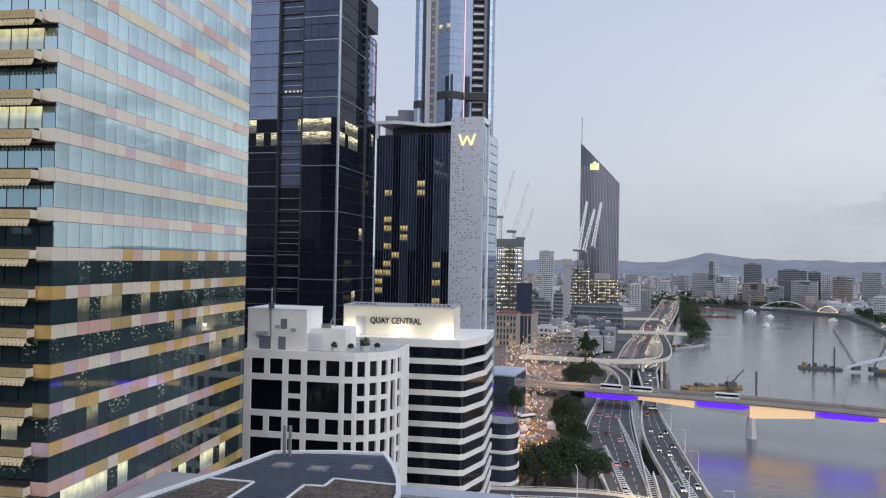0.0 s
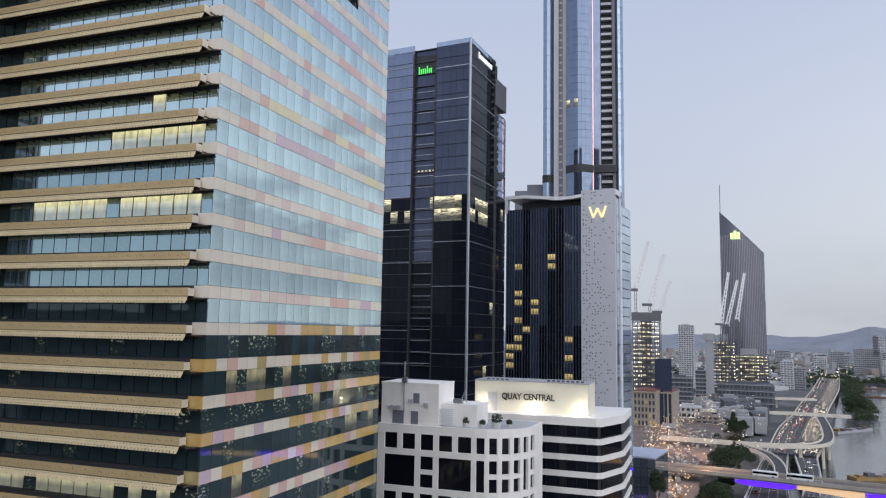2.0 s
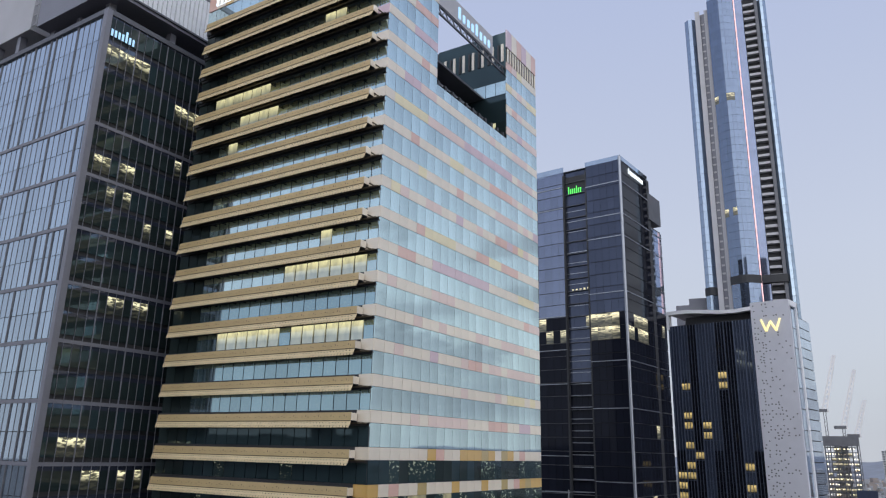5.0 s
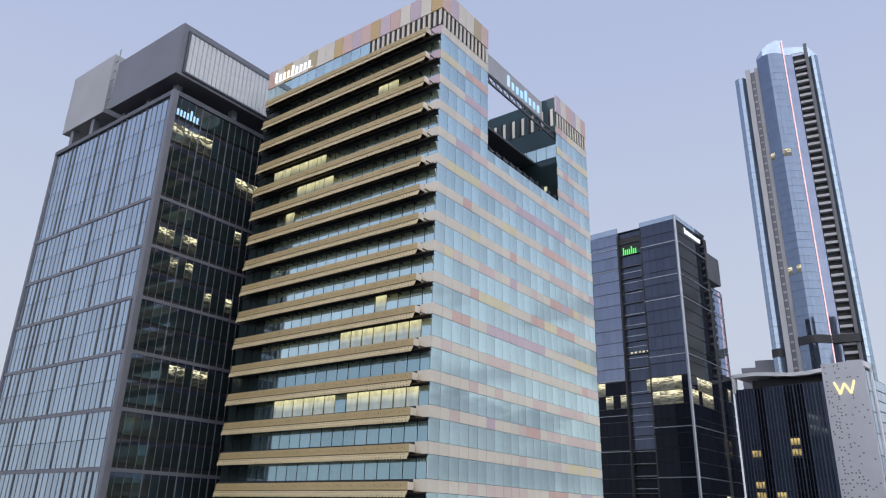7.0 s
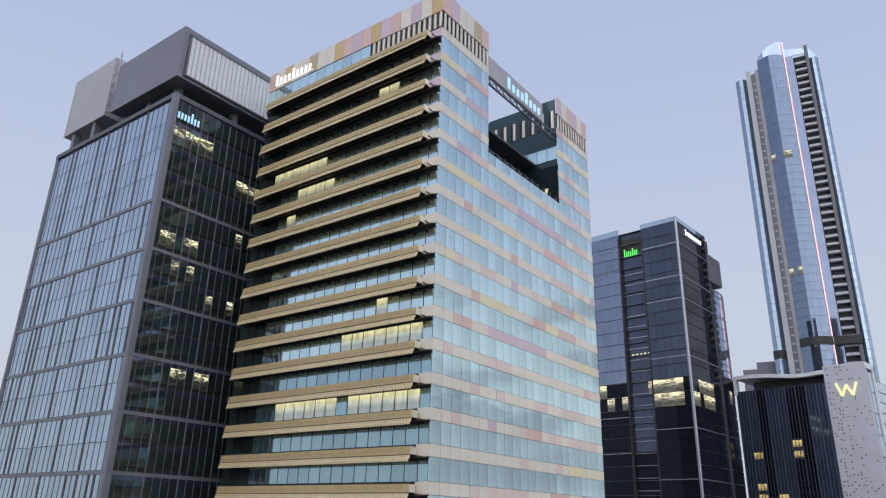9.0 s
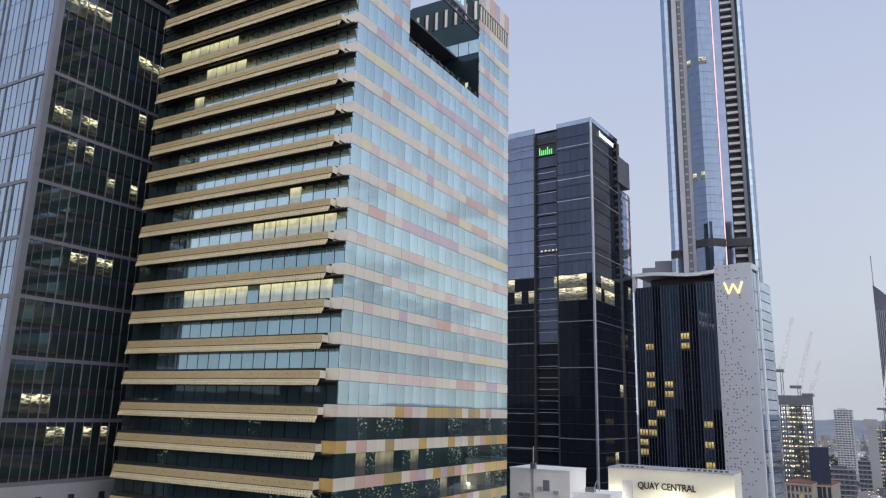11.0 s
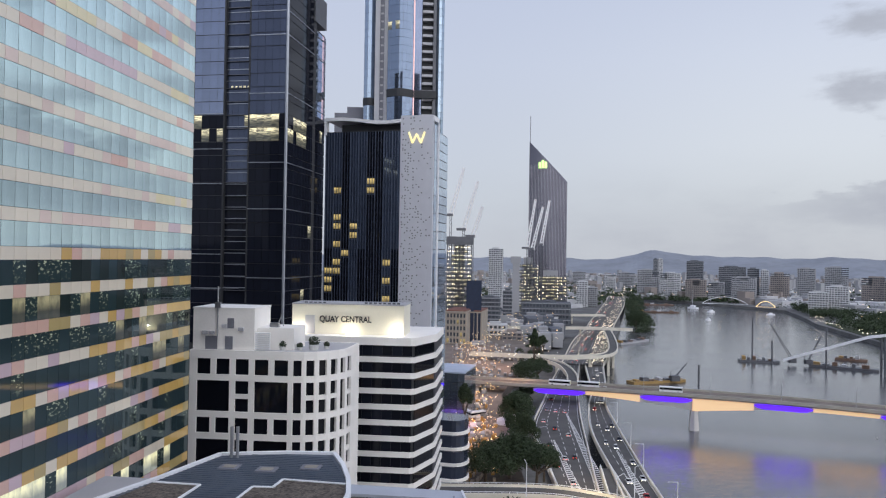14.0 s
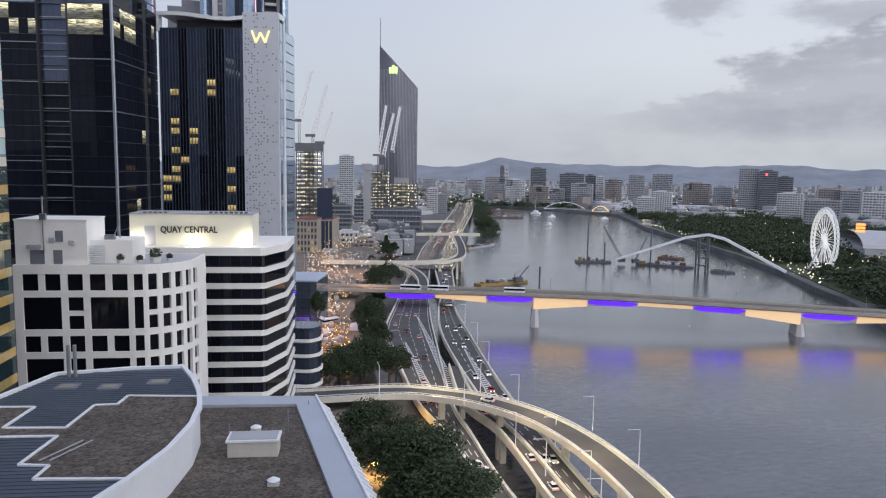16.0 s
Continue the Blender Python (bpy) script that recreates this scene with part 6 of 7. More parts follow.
def far_tower(name, az0, az1, el, d, z0, m, label, depth=20.0, sky=3.4, turn=None, wide=False):
    """A distant block with a window band on every storey of its two seen faces."""
    az = (az0 + az1) / 2
    w = d * math.tan(radians(abs(az0 - az1)))
    top = EYE + d * math.tan(radians(el))
    t = thing(name, frame_at(az, d, az if turn is None else turn), label, "building")
    bm = bmesh.new()
    segs = 3 if wide else 1
    tops = [top - (top - z0) * rf.choice((0.0, 0.12, 0.28)) for _ in range(segs)]
    tops[rf.randrange(segs)] = top
    for i in range(segs):
        box(bm, -w / 2 + w * i / segs, -w / 2 + w * (i + 1) / segs, 0.6 * (i % 2), depth, z0, tops[i])
    box(bm, -w * 0.3, w * 0.2, depth * .3, depth * .7, z0, top + 2.5)
    part("body", bm, m, t)
    n = max(2, int((top - z0) / sky))
    h = (top - z0) / n
    for k in range(n):
        bm = bmesh.new()
        z = z0 + k * h + h * 0.3
        nb = max(3, min(15, int(w / 4)))
        for i in range(nb):
            a, ww = -w * 0.47 + w * 0.94 * i / nb, w * 0.94 / nb * rf.uniform(.45, .85)
            if z + h * 0.5 < tops[min(segs - 1, int((a + ww / 2 + w / 2) / w * segs))]:
                box(bm, a, a + ww, -0.25, 0.8, z, z + h * 0.5)
        box(bm, -w / 2 - 0.25, w / 2 + 0.25, depth * .1, depth * .45, z, z + h * 0.5)
        box(bm, -w / 2 - 0.25, w / 2 + 0.25, depth * .55, depth * .9, z, z + h * 0.5)
        part("window_band", bm, FARGLASS, t)
        if m is HAZY[2]:
            boxpart("balcony_slab", (-w / 2 - 0.5, w / 2 + 0.5, -1.0, 1.0, z + h * .58, z + h * .58 + 0.7), HAZY[1], t)
    return t


PALE, GREY, DARK, BRICK = HAZY
for az0, az1, el, d, m, lb, wd in (
        (-22.68, -23.87, -0.02, 1900, DARK, "dark apartment tower beyond the river bend", 0), (-20.28, -20.6, 0.1, 2300, DARK, "thin dark tower beyond the river bend", 0), (-20.6, -20.97, 0.12, 2300, PALE, "thin white tower beyond the river bend", 0),
        (-24.94, -26.82, -0.4, 1750, DARK, "broad dark apartment block across the river", 0), (-25.84, -27.55, -1.17, 1620, GREY, "grey apartment block across the river", 1), (-26.91, -27.7, -0.5, 1800, DARK, "dark slim tower across the river", 0), (-27.8, -28.33, -0.6, 1760, PALE, "white slim tower across the river", 0),
        (-28.43, -29.69, -0.8, 1700, BRICK, "reddish apartment block across the river", 1), (-30.19, -31.36, -0.42, 1800, GREY, "grey apartment tower across the river", 0), (-31.92, -33.38, -0.3, 1900, GREY, "grey hospital block across the river", 1), (-34.16, -36.09, -0.95, 1700, BRICK, "brown office block across the river", 1),
        (-38.01, -39.4, 0.19, 1600, GREY, "banded grey apartment tower across the park", 0), (-39.4, -40.6, 0.05, 1580, DARK, "dark banded apartment tower across the park", 0), (-40.6, -41.62, -0.35, 1620, DARK, "dark apartment tower with red sign across the park", 0),
        (-40.63, -42.4, -1.53, 1300, PALE, "white banded office block beside the park", 0), (-42.38, -44.75, -1.95, 1180, GREY, "long grey office block beside the park", 0), (-43.26, -44.72, -1.15, 1500, BRICK, "red brick apartment block behind the park", 0), (-44.62, -45.9, -1.2, 1480, GREY, "grey apartment block behind the park", 0), (-45.95, -49.0, -1.3, 1400, PALE, "pale apartment block behind the park", 0),
        (-19.1, -20.7, -0.75, 1800, GREY, "row of grey riverside flats", 1), (-20.8, -22.27, -0.95, 1780, PALE, "row of pale riverside flats", 1), (-22.61, -24.1, -1.43, 1650, BRICK, "row of brick riverside flats", 1), (-24.2, -25.37, -1.6, 1660, GREY, "row of grey riverside flats", 1),
        (-14.53, -15.4, -1.75, 1280, PALE, "white apartment block beside the expressway", 0), (-15.4, -16.13, -2.2, 1300, GREY, "grey apartment block beside the expressway", 0), (-30.9, -32.2, -2.1, 1320, PALE, "white terraced flats by the water", 0), (-32.0, -33.46, -1.65, 1350, PALE, "white terraced flats by the water", 0),
        (-7.63, -8.77, 0.72, 1300, PALE, "white apartment tower behind the building site", 0), (-16.6, -17.5, -1.2, 2000, PALE, "pale block beyond the expressway", 1), (-17.7, -18.9, -1.0, 2100, GREY, "grey block beyond the expressway", 1), (-36.3, -37.6, -1.2, 1650, GREY, "grey block across the park", 1), (-14.2, -15.2, -1.0, 2300, GREY, "grey block beyond the expressway", 1)):
    far_tower("apartment_building", az0, az1, el, d, 4.5, m, lb, 24 if d < 1500 else 30, 3.5 if d < 1400 else 4.2, None, wd)
bm = bmesh.new()
p = at(-39.85, -0.2, 1574)
box(bm, p.x - 2, p.x + 2, p.y - 1, p.y + 1, p.z - 2, p.z + 2)
single("rooftop_sign", bm, mat("red_lit_sign", (0.8, 0.1, 0.1), 0.5, var=0, emit=1.5, ecol=(1.0, 0.12, 0.12)), "red lit rooftop sign as a plain block", "sign")


def land_ok(x, y):
    """True on either bank, away from the water."""
    def side(line):
        for (xa, ya), (xb, yb) in zip(line, line[1:]):
            lo, hi = min(ya, yb), max(ya, yb)
            if lo <= y <= hi and yb != ya:
                return xa + (xb - xa) * (y - ya) / (yb - ya)
        return None
    w, e = side(west), side(east)
    if y > 1640:
        return True
    if w is not None and x < w - 20:
        return True
    return e is not None and x > e + 60


def blocks(n, d0, d1, a0, a1, hmax, size, material, seed):
    g = random.Random(seed)
    V, F_ = [], []
    k = 0
    while k < n:
        d = d0 + (d1 - d0) * g.random() ** 0.7
        az = g.uniform(a0, a1)
        x, y = -d * math.sin(radians(az)), d * math.cos(radians(az))
        k += 1
        if not land_ok(x, y) or (y < 1700 and 0.26 < x / y < 0.345):
            continue
        if 380 < x < 1000 and y < 1040 and x < 560 + y * 0.35:
            continue
        w, dp, h = g.uniform(.5, 1) * size, g.uniform(.5, 1) * size, hmax * (0.25 + 0.75 * g.random() ** 2.5)
        a = g.choice((0.3, 0.35, -0.2))
        c, s = math.cos(a), math.sin(a)
        o = len(V)
        for zz in (4, 4.5 + h):
            for px, py in ((-w, -dp), (w, -dp), (w, dp), (-w, dp)):
                V.append((x + (px * c - py * s) / 2, y + (px * s + py * c) / 2, zz))
        F_ += [tuple(o + i for i in f) for f in ((3, 2, 1, 0), (4, 5, 6, 7), (0, 1, 5, 4), (1, 2, 6, 5), (2, 3, 7, 6), (3, 0, 4, 7))]
    me = bpy.data.meshes.new("far_houses")
    me.from_pydata(V, [], F_)
    me.materials.append(material)
    return tagged(new("far_houses", me), "scattered low houses and blocks of the far suburbs", "houses", kind="stuff")


blocks(5200, 1500, 3950, -52, 2, 14, 16, PALE, 1)
blocks(3000, 1400, 3950, -52, 2, 17, 17, GREY, 2)
blocks(900, 1300, 3900, -52, 2, 24, 26, BRICK, 3)
blocks(420, 1900, 3700, -52, -3, 42, 18, GREY, 4)
blocks(420, 1000, 1700, -52, -28, 15, 34, PALE, 5)
blocks(260, 1000, 1700, -52, -28, 20, 30, GREY, 6)
blocks(160, 1150, 1700, -19, -8, 18, 26, PALE, 7)


def dots(name, n, spot, size, material, label):
    V, F_ = [], []
    for _ in range(n):
        q = spot()
        if q is None:
            continue
        x, y, z = q
        s = size * rf.uniform(.6, 1.3)
        o = len(V)
        V += [(x + s * a, y + s * b, z + s * c) for a, b, c in ((-.5, -.5, 0), (.5, -.5, 0), (.5, .5, 0), (-.5, .5, 0), (0, 0, .7), (0, 0, -.7))]
        F_ += [(o, o + 1, o + 4), (o + 1, o + 2, o + 4), (o + 2, o + 3, o + 4), (o + 3, o, o + 4), (o + 1, o, o + 5), (o + 2, o + 1, o + 5), (o + 3, o + 2, o + 5), (o, o + 3, o + 5)]
    me = bpy.data.meshes.new(name)
    me.from_pydata(V, [], F_)
    me.materials.append(material)
    return tagged(new(name, me), label, "lights", kind="stuff")


def woods(name, n, spot, size, label, per=26):
    """Crowns of many leaf clumps, scattered over a bank."""
    V, F_ = [], []
    for _ in range(n):
        q = spot()
        if q is None:
            continue
        x, y, z, r = q
        for _ in range(per):
            v = Vector((rf.gauss(0, 1), rf.gauss(0, 1), abs(rf.gauss(0, 1)))).normalized() * r * rf.uniform(.6, 1)
            a = Vector((rf.uniform(-1, 1), rf.uniform(-1, 1), rf.uniform(-.5, .5))).normalized() * size * rf.uniform(.6, 1.2)
            w = a.cross(Vector((rf.uniform(-1, 1), rf.uniform(-1, 1), rf.uniform(-1, 1)))).normalized() * size * .7
            p = Vector((x, y, z)) + v
            o = len(V)
            V += [tuple(p + k) for k in (-a, w, a, -w)]
            F_.append((o, o + 1, o + 2, o + 3))
    me = bpy.data.meshes.new(name)
    me.from_pydata(V, [], F_)
    me.materials.append(LEAF)
    return tagged(new(name, me), label, "trees", kind="stuff")


def suburb():
    d = 1300 + 2600 * rf.random() ** 1.2
    az = rf.uniform(-52, 0)
    x, y = -d * math.sin(radians(az)), d * math.cos(radians(az))
    return (x, y, rf.uniform(8, 20)) if land_ok(x, y) else None


def along(left, right, z):
    L_, R_ = smooth(v3(left, z)), smooth(v3(right, z))
    def f():
        i = rf.randrange(len(L_) - 1)
        t, u = rf.random(), rf.choice((0.12, 0.3, 0.6, 0.68, 0.76, 0.84, 0.92, 0.6, 0.76)) + rf.uniform(-.05, .05)
        return tuple(L_[i].lerp(L_[i + 1], t).lerp(R_[i].lerp(R_[i + 1], t), u))
    return f


dots("suburb_lights", 620, suburb, 1.25, WARMDOT, "warm street lights of the far suburbs")
# some of these glowing dots stand in for pale house roofs
dots("suburb_lights", 520, suburb, 1.2, WHITEDOT, "white lights and pale roof specks of the far suburbs")
dots("headlights", 1250, along(far_l, far_r, 11.0), 0.33, WHITEDOT, "headlights crowding the far expressway")
dots("tail_lights", 36, along(far_l, [(x * .55 + a * .45, y * .55 + b * .45) for (x, y), (a, b) in zip(far_l, far_r)], 11.0), 0.7, TAIL, "tail lights on the far expressway")


def street_spot():
    y = rf.uniform(260, 760)
    x = y * math.tan(radians(rf.choice((5.2, 5.7, 6.4, 6.9, 7.5, 8.2)) + rf.gauss(0, 0.22)))
    return (x, y, 13.5 + 5.5 * rf.random() ** 3) if x < 20 + 0.16 * y else None


dots("street_lights", 420, street_spot, 0.4, WARMDOT, "warm lamps and headlights filling the street")
dots("street_lights", 60, street_spot, 0.35, WHITEDOT, "white lamps in the street works")
# lamps without fixtures, added for the orange glow in the street
for x, y in ((26, 285), (36, 330), (38, 385), (52, 440), (60, 520), (72, 600), (80, 500), (70, 410)):
    l = new("street_glow", bpy.data.lights.new("street_glow", "AREA"))
    l.data.shape, l.data.energy, l.data.color, l.data.size = "DISK", 4200, (1.0, 0.56, 0.32), 2.0
    l.location = (x, y, 27)
# added warm fill: under the ramp, and beside the yellow globe
for x, y, z in ((52, 219, 13), (30.6, 169.3, 17.4)):
    l = new("lamp_under_ramp", bpy.data.lights.new("lamp_under_ramp", "AREA"))
    l.data.shape, l.data.energy, l.data.color, l.data.size = "DISK", 1750, (1.0, 0.62, 0.22), 2.0
    l.location = (x, y, z)
# unseen lamps added overhead to warm the roads and barriers
for x, y in ((22, 232), (60, 214), (80, 188), (85, 160), (84, 132), (66, 176), (68, 150), (62, 250)):
    l = new("barrier_lamp", bpy.data.lights.new("barrier_lamp", "AREA"))
    l.data.shape, l.data.energy, l.data.color, l.data.size = "DISK", 2500, (1.0, 0.78, 0.5), 2.0
    l.location = (x, y, 27)


# clutter of the street works and the slow traffic in the street
def clutter(name, n, spot, dims, material, label, cat):
    V, F_ = [], []
    for _ in range(n):
        q = spot()
        if q is None:
            continue
        x, y, z = q
        w, d, h = (rf.uniform(a, b) / 2 for a, b in dims)
        a = rf.uniform(1.2, 1.6)
        c, s = math.cos(a), math.sin(a)
        o = len(V)
        for zz in (z, z + 2 * h):
            for px, py in ((-w, -d), (w, -d), (w, d), (-w, d)):
                V.append((x + px * c - py * s, y + px * s + py * c, zz))
        F_ += [tuple(o + i for i in f) for f in ((3, 2, 1, 0), (4, 5, 6, 7), (0, 1, 5, 4), (1, 2, 6, 5), (2, 3, 7, 6), (3, 0, 4, 7))]
    me = bpy.data.meshes.new(name)
    me.from_pydata(V, [], F_)
    me.materials.append(material)
    return tagged(new(name, me), label, cat, kind="stuff")


def works_spot():
    y = rf.uniform(245, 430)
    x = y * math.tan(radians(rf.uniform(4.6, 8.6)))
    return (x, y, 13) if x < 50 else None


def lane_spot():
    y = rf.uniform(300, 760)
    return y * math.tan(radians(rf.choice((5.2, 5.6, 6.6, 7.0, 7.4)))) + rf.uniform(-.6, .6), y, 13.3


clutter("street_works", 240, works_spot, ((.6, 3.2), (.3, 1.5), (.4, 1.7)), mat("works_hoarding", (0.5, 0.42, 0.34), 0.8, var=0.3, island=0.6), "pale hoardings and site huts of the street works", "street works")
clutter("street_works", 120, works_spot, ((.8, 3), (.6, 1.6), (.6, 2)), YELLOW_PLANT, "ochre plant and barriers of the street works", "street works")
clutter("street_traffic", 120, lane_spot, ((4, 5), (1.7, 1.9), (1.3, 1.7)), mat("mixed_car_paint", (0.4, 0.4, 0.4), 0.3, var=0.6, island=1.0), "cars queuing in the lit street", "cars")
bm = bmesh.new()
for k in range(60):
    y = 255 + k * 8
    for az in (4.9, 6.1, 6.8, 7.7):
        x = y * math.tan(radians(az))
        bm.faces.new([bm.verts.new(p) for p in ((x - .12, y, 13.02), (x + .12, y, 13.02), (x + .5, y + 3, 13.02), (x + .26, y + 3, 13.02))])
single("street_marks", bm, LANE, "white lane dashes in the lit street", "road marking", kind="stuff")


# lamp without a fixture, added for the purple-lit frontage beside the street
l = new("purple_front_lamp", bpy.data.lights.new("purple_front_lamp", "AREA"))
l.data.shape, l.data.energy, l.data.color, l.data.size = "DISK", 4200, (0.45, 0.2, 1.0), 2.0
l.location = (27, 322, 22)


def park_lamp():
    d = rf.uniform(520, 1200)
    az = rf.uniform(-50, -31)
    x, y = -d * math.sin(radians(az)), d * math.cos(radians(az))
    return (x, y, rf.uniform(12, 17)) if land_ok(x - 45, y) or land_ok(x, y) else None


dots("park_lights", 260, park_lamp, 0.75, WARMDOT, "warm path lamps among the park trees")


def gardens_spot():
    d = rf.uniform(480, 1000)
    az = rf.uniform(-13.5, -6)
    x, y = -d * math.sin(radians(az)), d * math.cos(radians(az))
    return (x, y, rf.uniform(14, 24)) if x < 0.235 * y else None


dots("garden_lights", 280, gardens_spot, 0.42, WHITEDOT, "white lamps among the low city blocks")
for n, m, dims, lb in ((170, DARK, ((6, 22), (6, 16), (6, 17)), "low dark rooftops between street and expressway"), (150, GREY, ((5, 16), (5, 12), (6, 16)), "low grey rooftops between street and expressway"), (90, PALE, ((4, 12), (4, 9), (6, 14)), "low pale rooftops between street and expressway")):
    clutter("city_rooftops", n, lambda: (lambda q: (q[0], q[1], 8) if q and q[1] > 640 and not 88 < q[0] < 128 else None)(gardens_spot()), dims, m, lb, "rooftops")
dots("city_lights", 420, lambda: (lambda q: (q[0], q[1], rf.uniform(13.6, 25)) if q and q[1] > 640 else None)(gardens_spot()), 0.5, WARMDOT, "small warm lamps among the low city blocks")


# gardens and parked cars between the street and the expressway
def lawn_spot():
    y = rf.uniform(420, 700)
    x = y * math.tan(radians(rf.uniform(7.8, 12.0)))
    return (x, y, 13.2) if x < 0.205 * y else None


clutter("parked_cars", 90, lawn_spot, ((4, 5), (1.7, 1.9), (1.3, 1.7)), mat("parked_car_paint", (0.3, 0.3, 0.31), 0.3, var=0.7, island=1.0), "parked cars beside the gardens", "cars")
woods("garden_trees", 60, lambda: (lambda q: q and q[0] > 0.178 * q[1] and (q[0], q[1], 14.5, rf.uniform(2, 4)) or None)(lawn_spot()), 0.62, "dark garden trees beside the street", 130)


# ---- leaning-top tower and its mast ----
def slanted_tower():
    d = 1100
    t = thing("office_tower", frame_at(-12.2, d, -12.2), "ribbed grey office tower with a slanted glass top", "office tower")
    X = lambda az: d * math.tan(radians(-12.2 - az))
    x0, x1 = X(-10.72), X(-13.7)
    z0, z1 = 267.0, 206.0
    zat = lambda x: z0 + (z1 - z0) * max(0.0, (x - x0 - 0) / (x1 - x0))
    n = 10
    bm = bmesh.new()
    front = [(x0 + (x1 - x0) * i / n, -5 * math.sin(math.pi * i / n)) for i in range(n + 1)]
    back = [(x1, 38), (x0, 38)]
    prism(bm, front + back, 6, [zat(x) for x, _ in front + back])
    part("body", bm, mat("bronze_grey_glass", (0.14, 0.14, 0.18), 0.25, 0.6, var=0.15, scale=30), t)
    fin = unit_box("fin", mat("pale_bronze_fin", (0.34, 0.33, 0.36), 0.4, 0.5, var=0.1))
    for i in range(26):
        x = x0 + (x1 - x0) * (i + 0.5) / 26
        y = -5 * math.sin(math.pi * (i + .5) / 26) - 0.3
        h = min(zat(x) - 4, 232 if i < 12 else 400)
        piece("fin", fin, t, (x, y, (h + 6) / 2), (0.45, 0.9, h - 6))
    bm = bmesh.new()
    beam(bm, (x0 + 1, 4, 255), (x0 + 1, 4, 307), 1.0)
    part("mast", bm, MIDGREY, t)
    bm = bmesh.new()
    for i, h in enumerate((9, 12, 10)):
        box(bm, x0 + 14 + i * 4.4, x0 + 17.8 + i * 4.4, -6.2, -5.6, 226, 226 + h)
    part("emblem", bm, mat("yellow_green_lit_emblem", (0.6, 0.9, 0.3), 0.5, var=0, emit=1.0, ecol=(0.7, 1.0, 0.35)), t, "yellow-green lit emblem as plain bars")


slanted_tower()


def site_frame(name, az0, az1, el, d, z0, label, bays, lamps, m=DARK):
    """A tower under construction: bare slabs on columns, work lamps on every floor."""
    az = (az0 + az1) / 2
    w = d * math.tan(radians(abs(az0 - az1)))
    top = EYE + d * math.tan(radians(el))
    t = thing(name, frame_at(az, d, az), label, "building")
    n = int((top - z0) / 4.0)
    sl, co, cr = unit_box("slab", m), unit_box("column", m), boxpart("core", (-w * .22, w * .22, 8, 18, z0, top + 6), GREY, t)
    for k in range(n + 1):
        piece("slab", sl, t, (0, 12, z0 + k * 4.0), (w, 24, 0.5))
    for i in range(bays + 1):
        piece("column", co, t, (-w / 2 + 0.5 + (w - 1) * i / bays, 0.6, (z0 + top) / 2), (0.9, 0.9, top - z0))
    g = random.Random(int(d))
    V = bmesh.new()
    # glowing panels stand in for the work lamps' light inside the floors
    lw = unit_box("lit_floor", LITWHITE)
    for k in range(n):
        for i in range(bays):
            if g.random() < 0.42:
                piece("lit_floor", lw, t, (-w / 2 + w * (i + .5) / bays, 7, z0 + k * 4 + 2.1), (w / bays * .8, 0.4, 2.6))
    bm = bmesh.new()  # scaffold standards and ledgers along the front
    for i in range(bays * 2 + 1):
        box(bm, -w / 2 + w * i / bays / 2 - .12, -w / 2 + w * i / bays / 2 + .12, -1.3, -1.1, z0, top - 6 * (i % 3))
    for k in range(n - 1):
        box(bm, -w / 2, w / 2, -1.3, -1.1, z0 + k * 4 + 1.0, z0 + k * 4 + 1.3)
    tagged(part("scaffold", bm, FRAME, t), kind="stuff")
    for k in range(n):
        for i in range(lamps):
            if g.random() < (0.92 if i % 3 == 0 else 0.5):
                x, z = -w / 2 + w * (i + 0.5 + 0.16 * (g.random() - 0.5)) / lamps, z0 + k * 4 + 2.7
                s = g.uniform(0.2, 0.42) * d / 700
                box(V, x - s, x + s, 0.6, 1.0, z - s, z + s)
    tagged(part("work_lamps", V, WHITEDOT, t), kind="stuff")
    return t


def crane(base, mast_top, tip, m, label):
    c = thing("tower_crane", Matrix.Translation(base), label, "crane", "tower cranes")
    b, mt, tp = Vector((0, 0, 0)), Vector(mast_top) - Vector(base), Vector(tip) - Vector(base)
    bm = bmesh.new()
    for sx, sy in ((-.9, -.9), (.9, -.9), (.9, .9), (-.9, .9)):
        beam(bm, b + Vector((sx, sy, 0)), mt + Vector((sx, sy, 0)), 0.35)
    for i in range(int(mt.z // 4)):
        beam(bm, (-.9, -.9, i * 4), (.9, -.9, i * 4 + 4), 0.25)
    part("mast", bm, FRAME, c)
    bm = bmesh.new()
    dd = (tp - mt)
    sd = dd.cross(Vector((0, 1, 0))).normalized() * 1.7
    for s in (-1, 1):
        beam(bm, mt + sd * s, tp + sd * s * 0.45, 1.5)
    n = 12
    for i in range(n):
        s = 1 if i % 2 else -1
        beam(bm, mt + dd * (i / n) + sd * s * (1 - .55 * i / n), mt + dd * ((i + 1) / n) - sd * s * (1 - .55 * (i + 1) / n), 0.85)
    part("jib", bm, m, c, "white lattice jib")
    bm = bmesh.new()
    beam(bm, mt + dd * 0.97, tp, 1.3)
    part("jib_tip", bm, mat("dull_red_steel", (0.42, 0.16, 0.14), 0.6, var=0.1), c, "red painted jib tip")
    bm = bmesh.new()
    box(bm, mt.x - 7, mt.x + 2, -1.5, 1.5, mt.z - 1, mt.z + 1.5)
    part("counter_jib", bm, FRAME, c)
    boxpart("cab", (mt.x + 1.4, mt.x + 3.2, -1.2, 1.2, mt.z - 1.2, mt.z + 1.4), m, c)


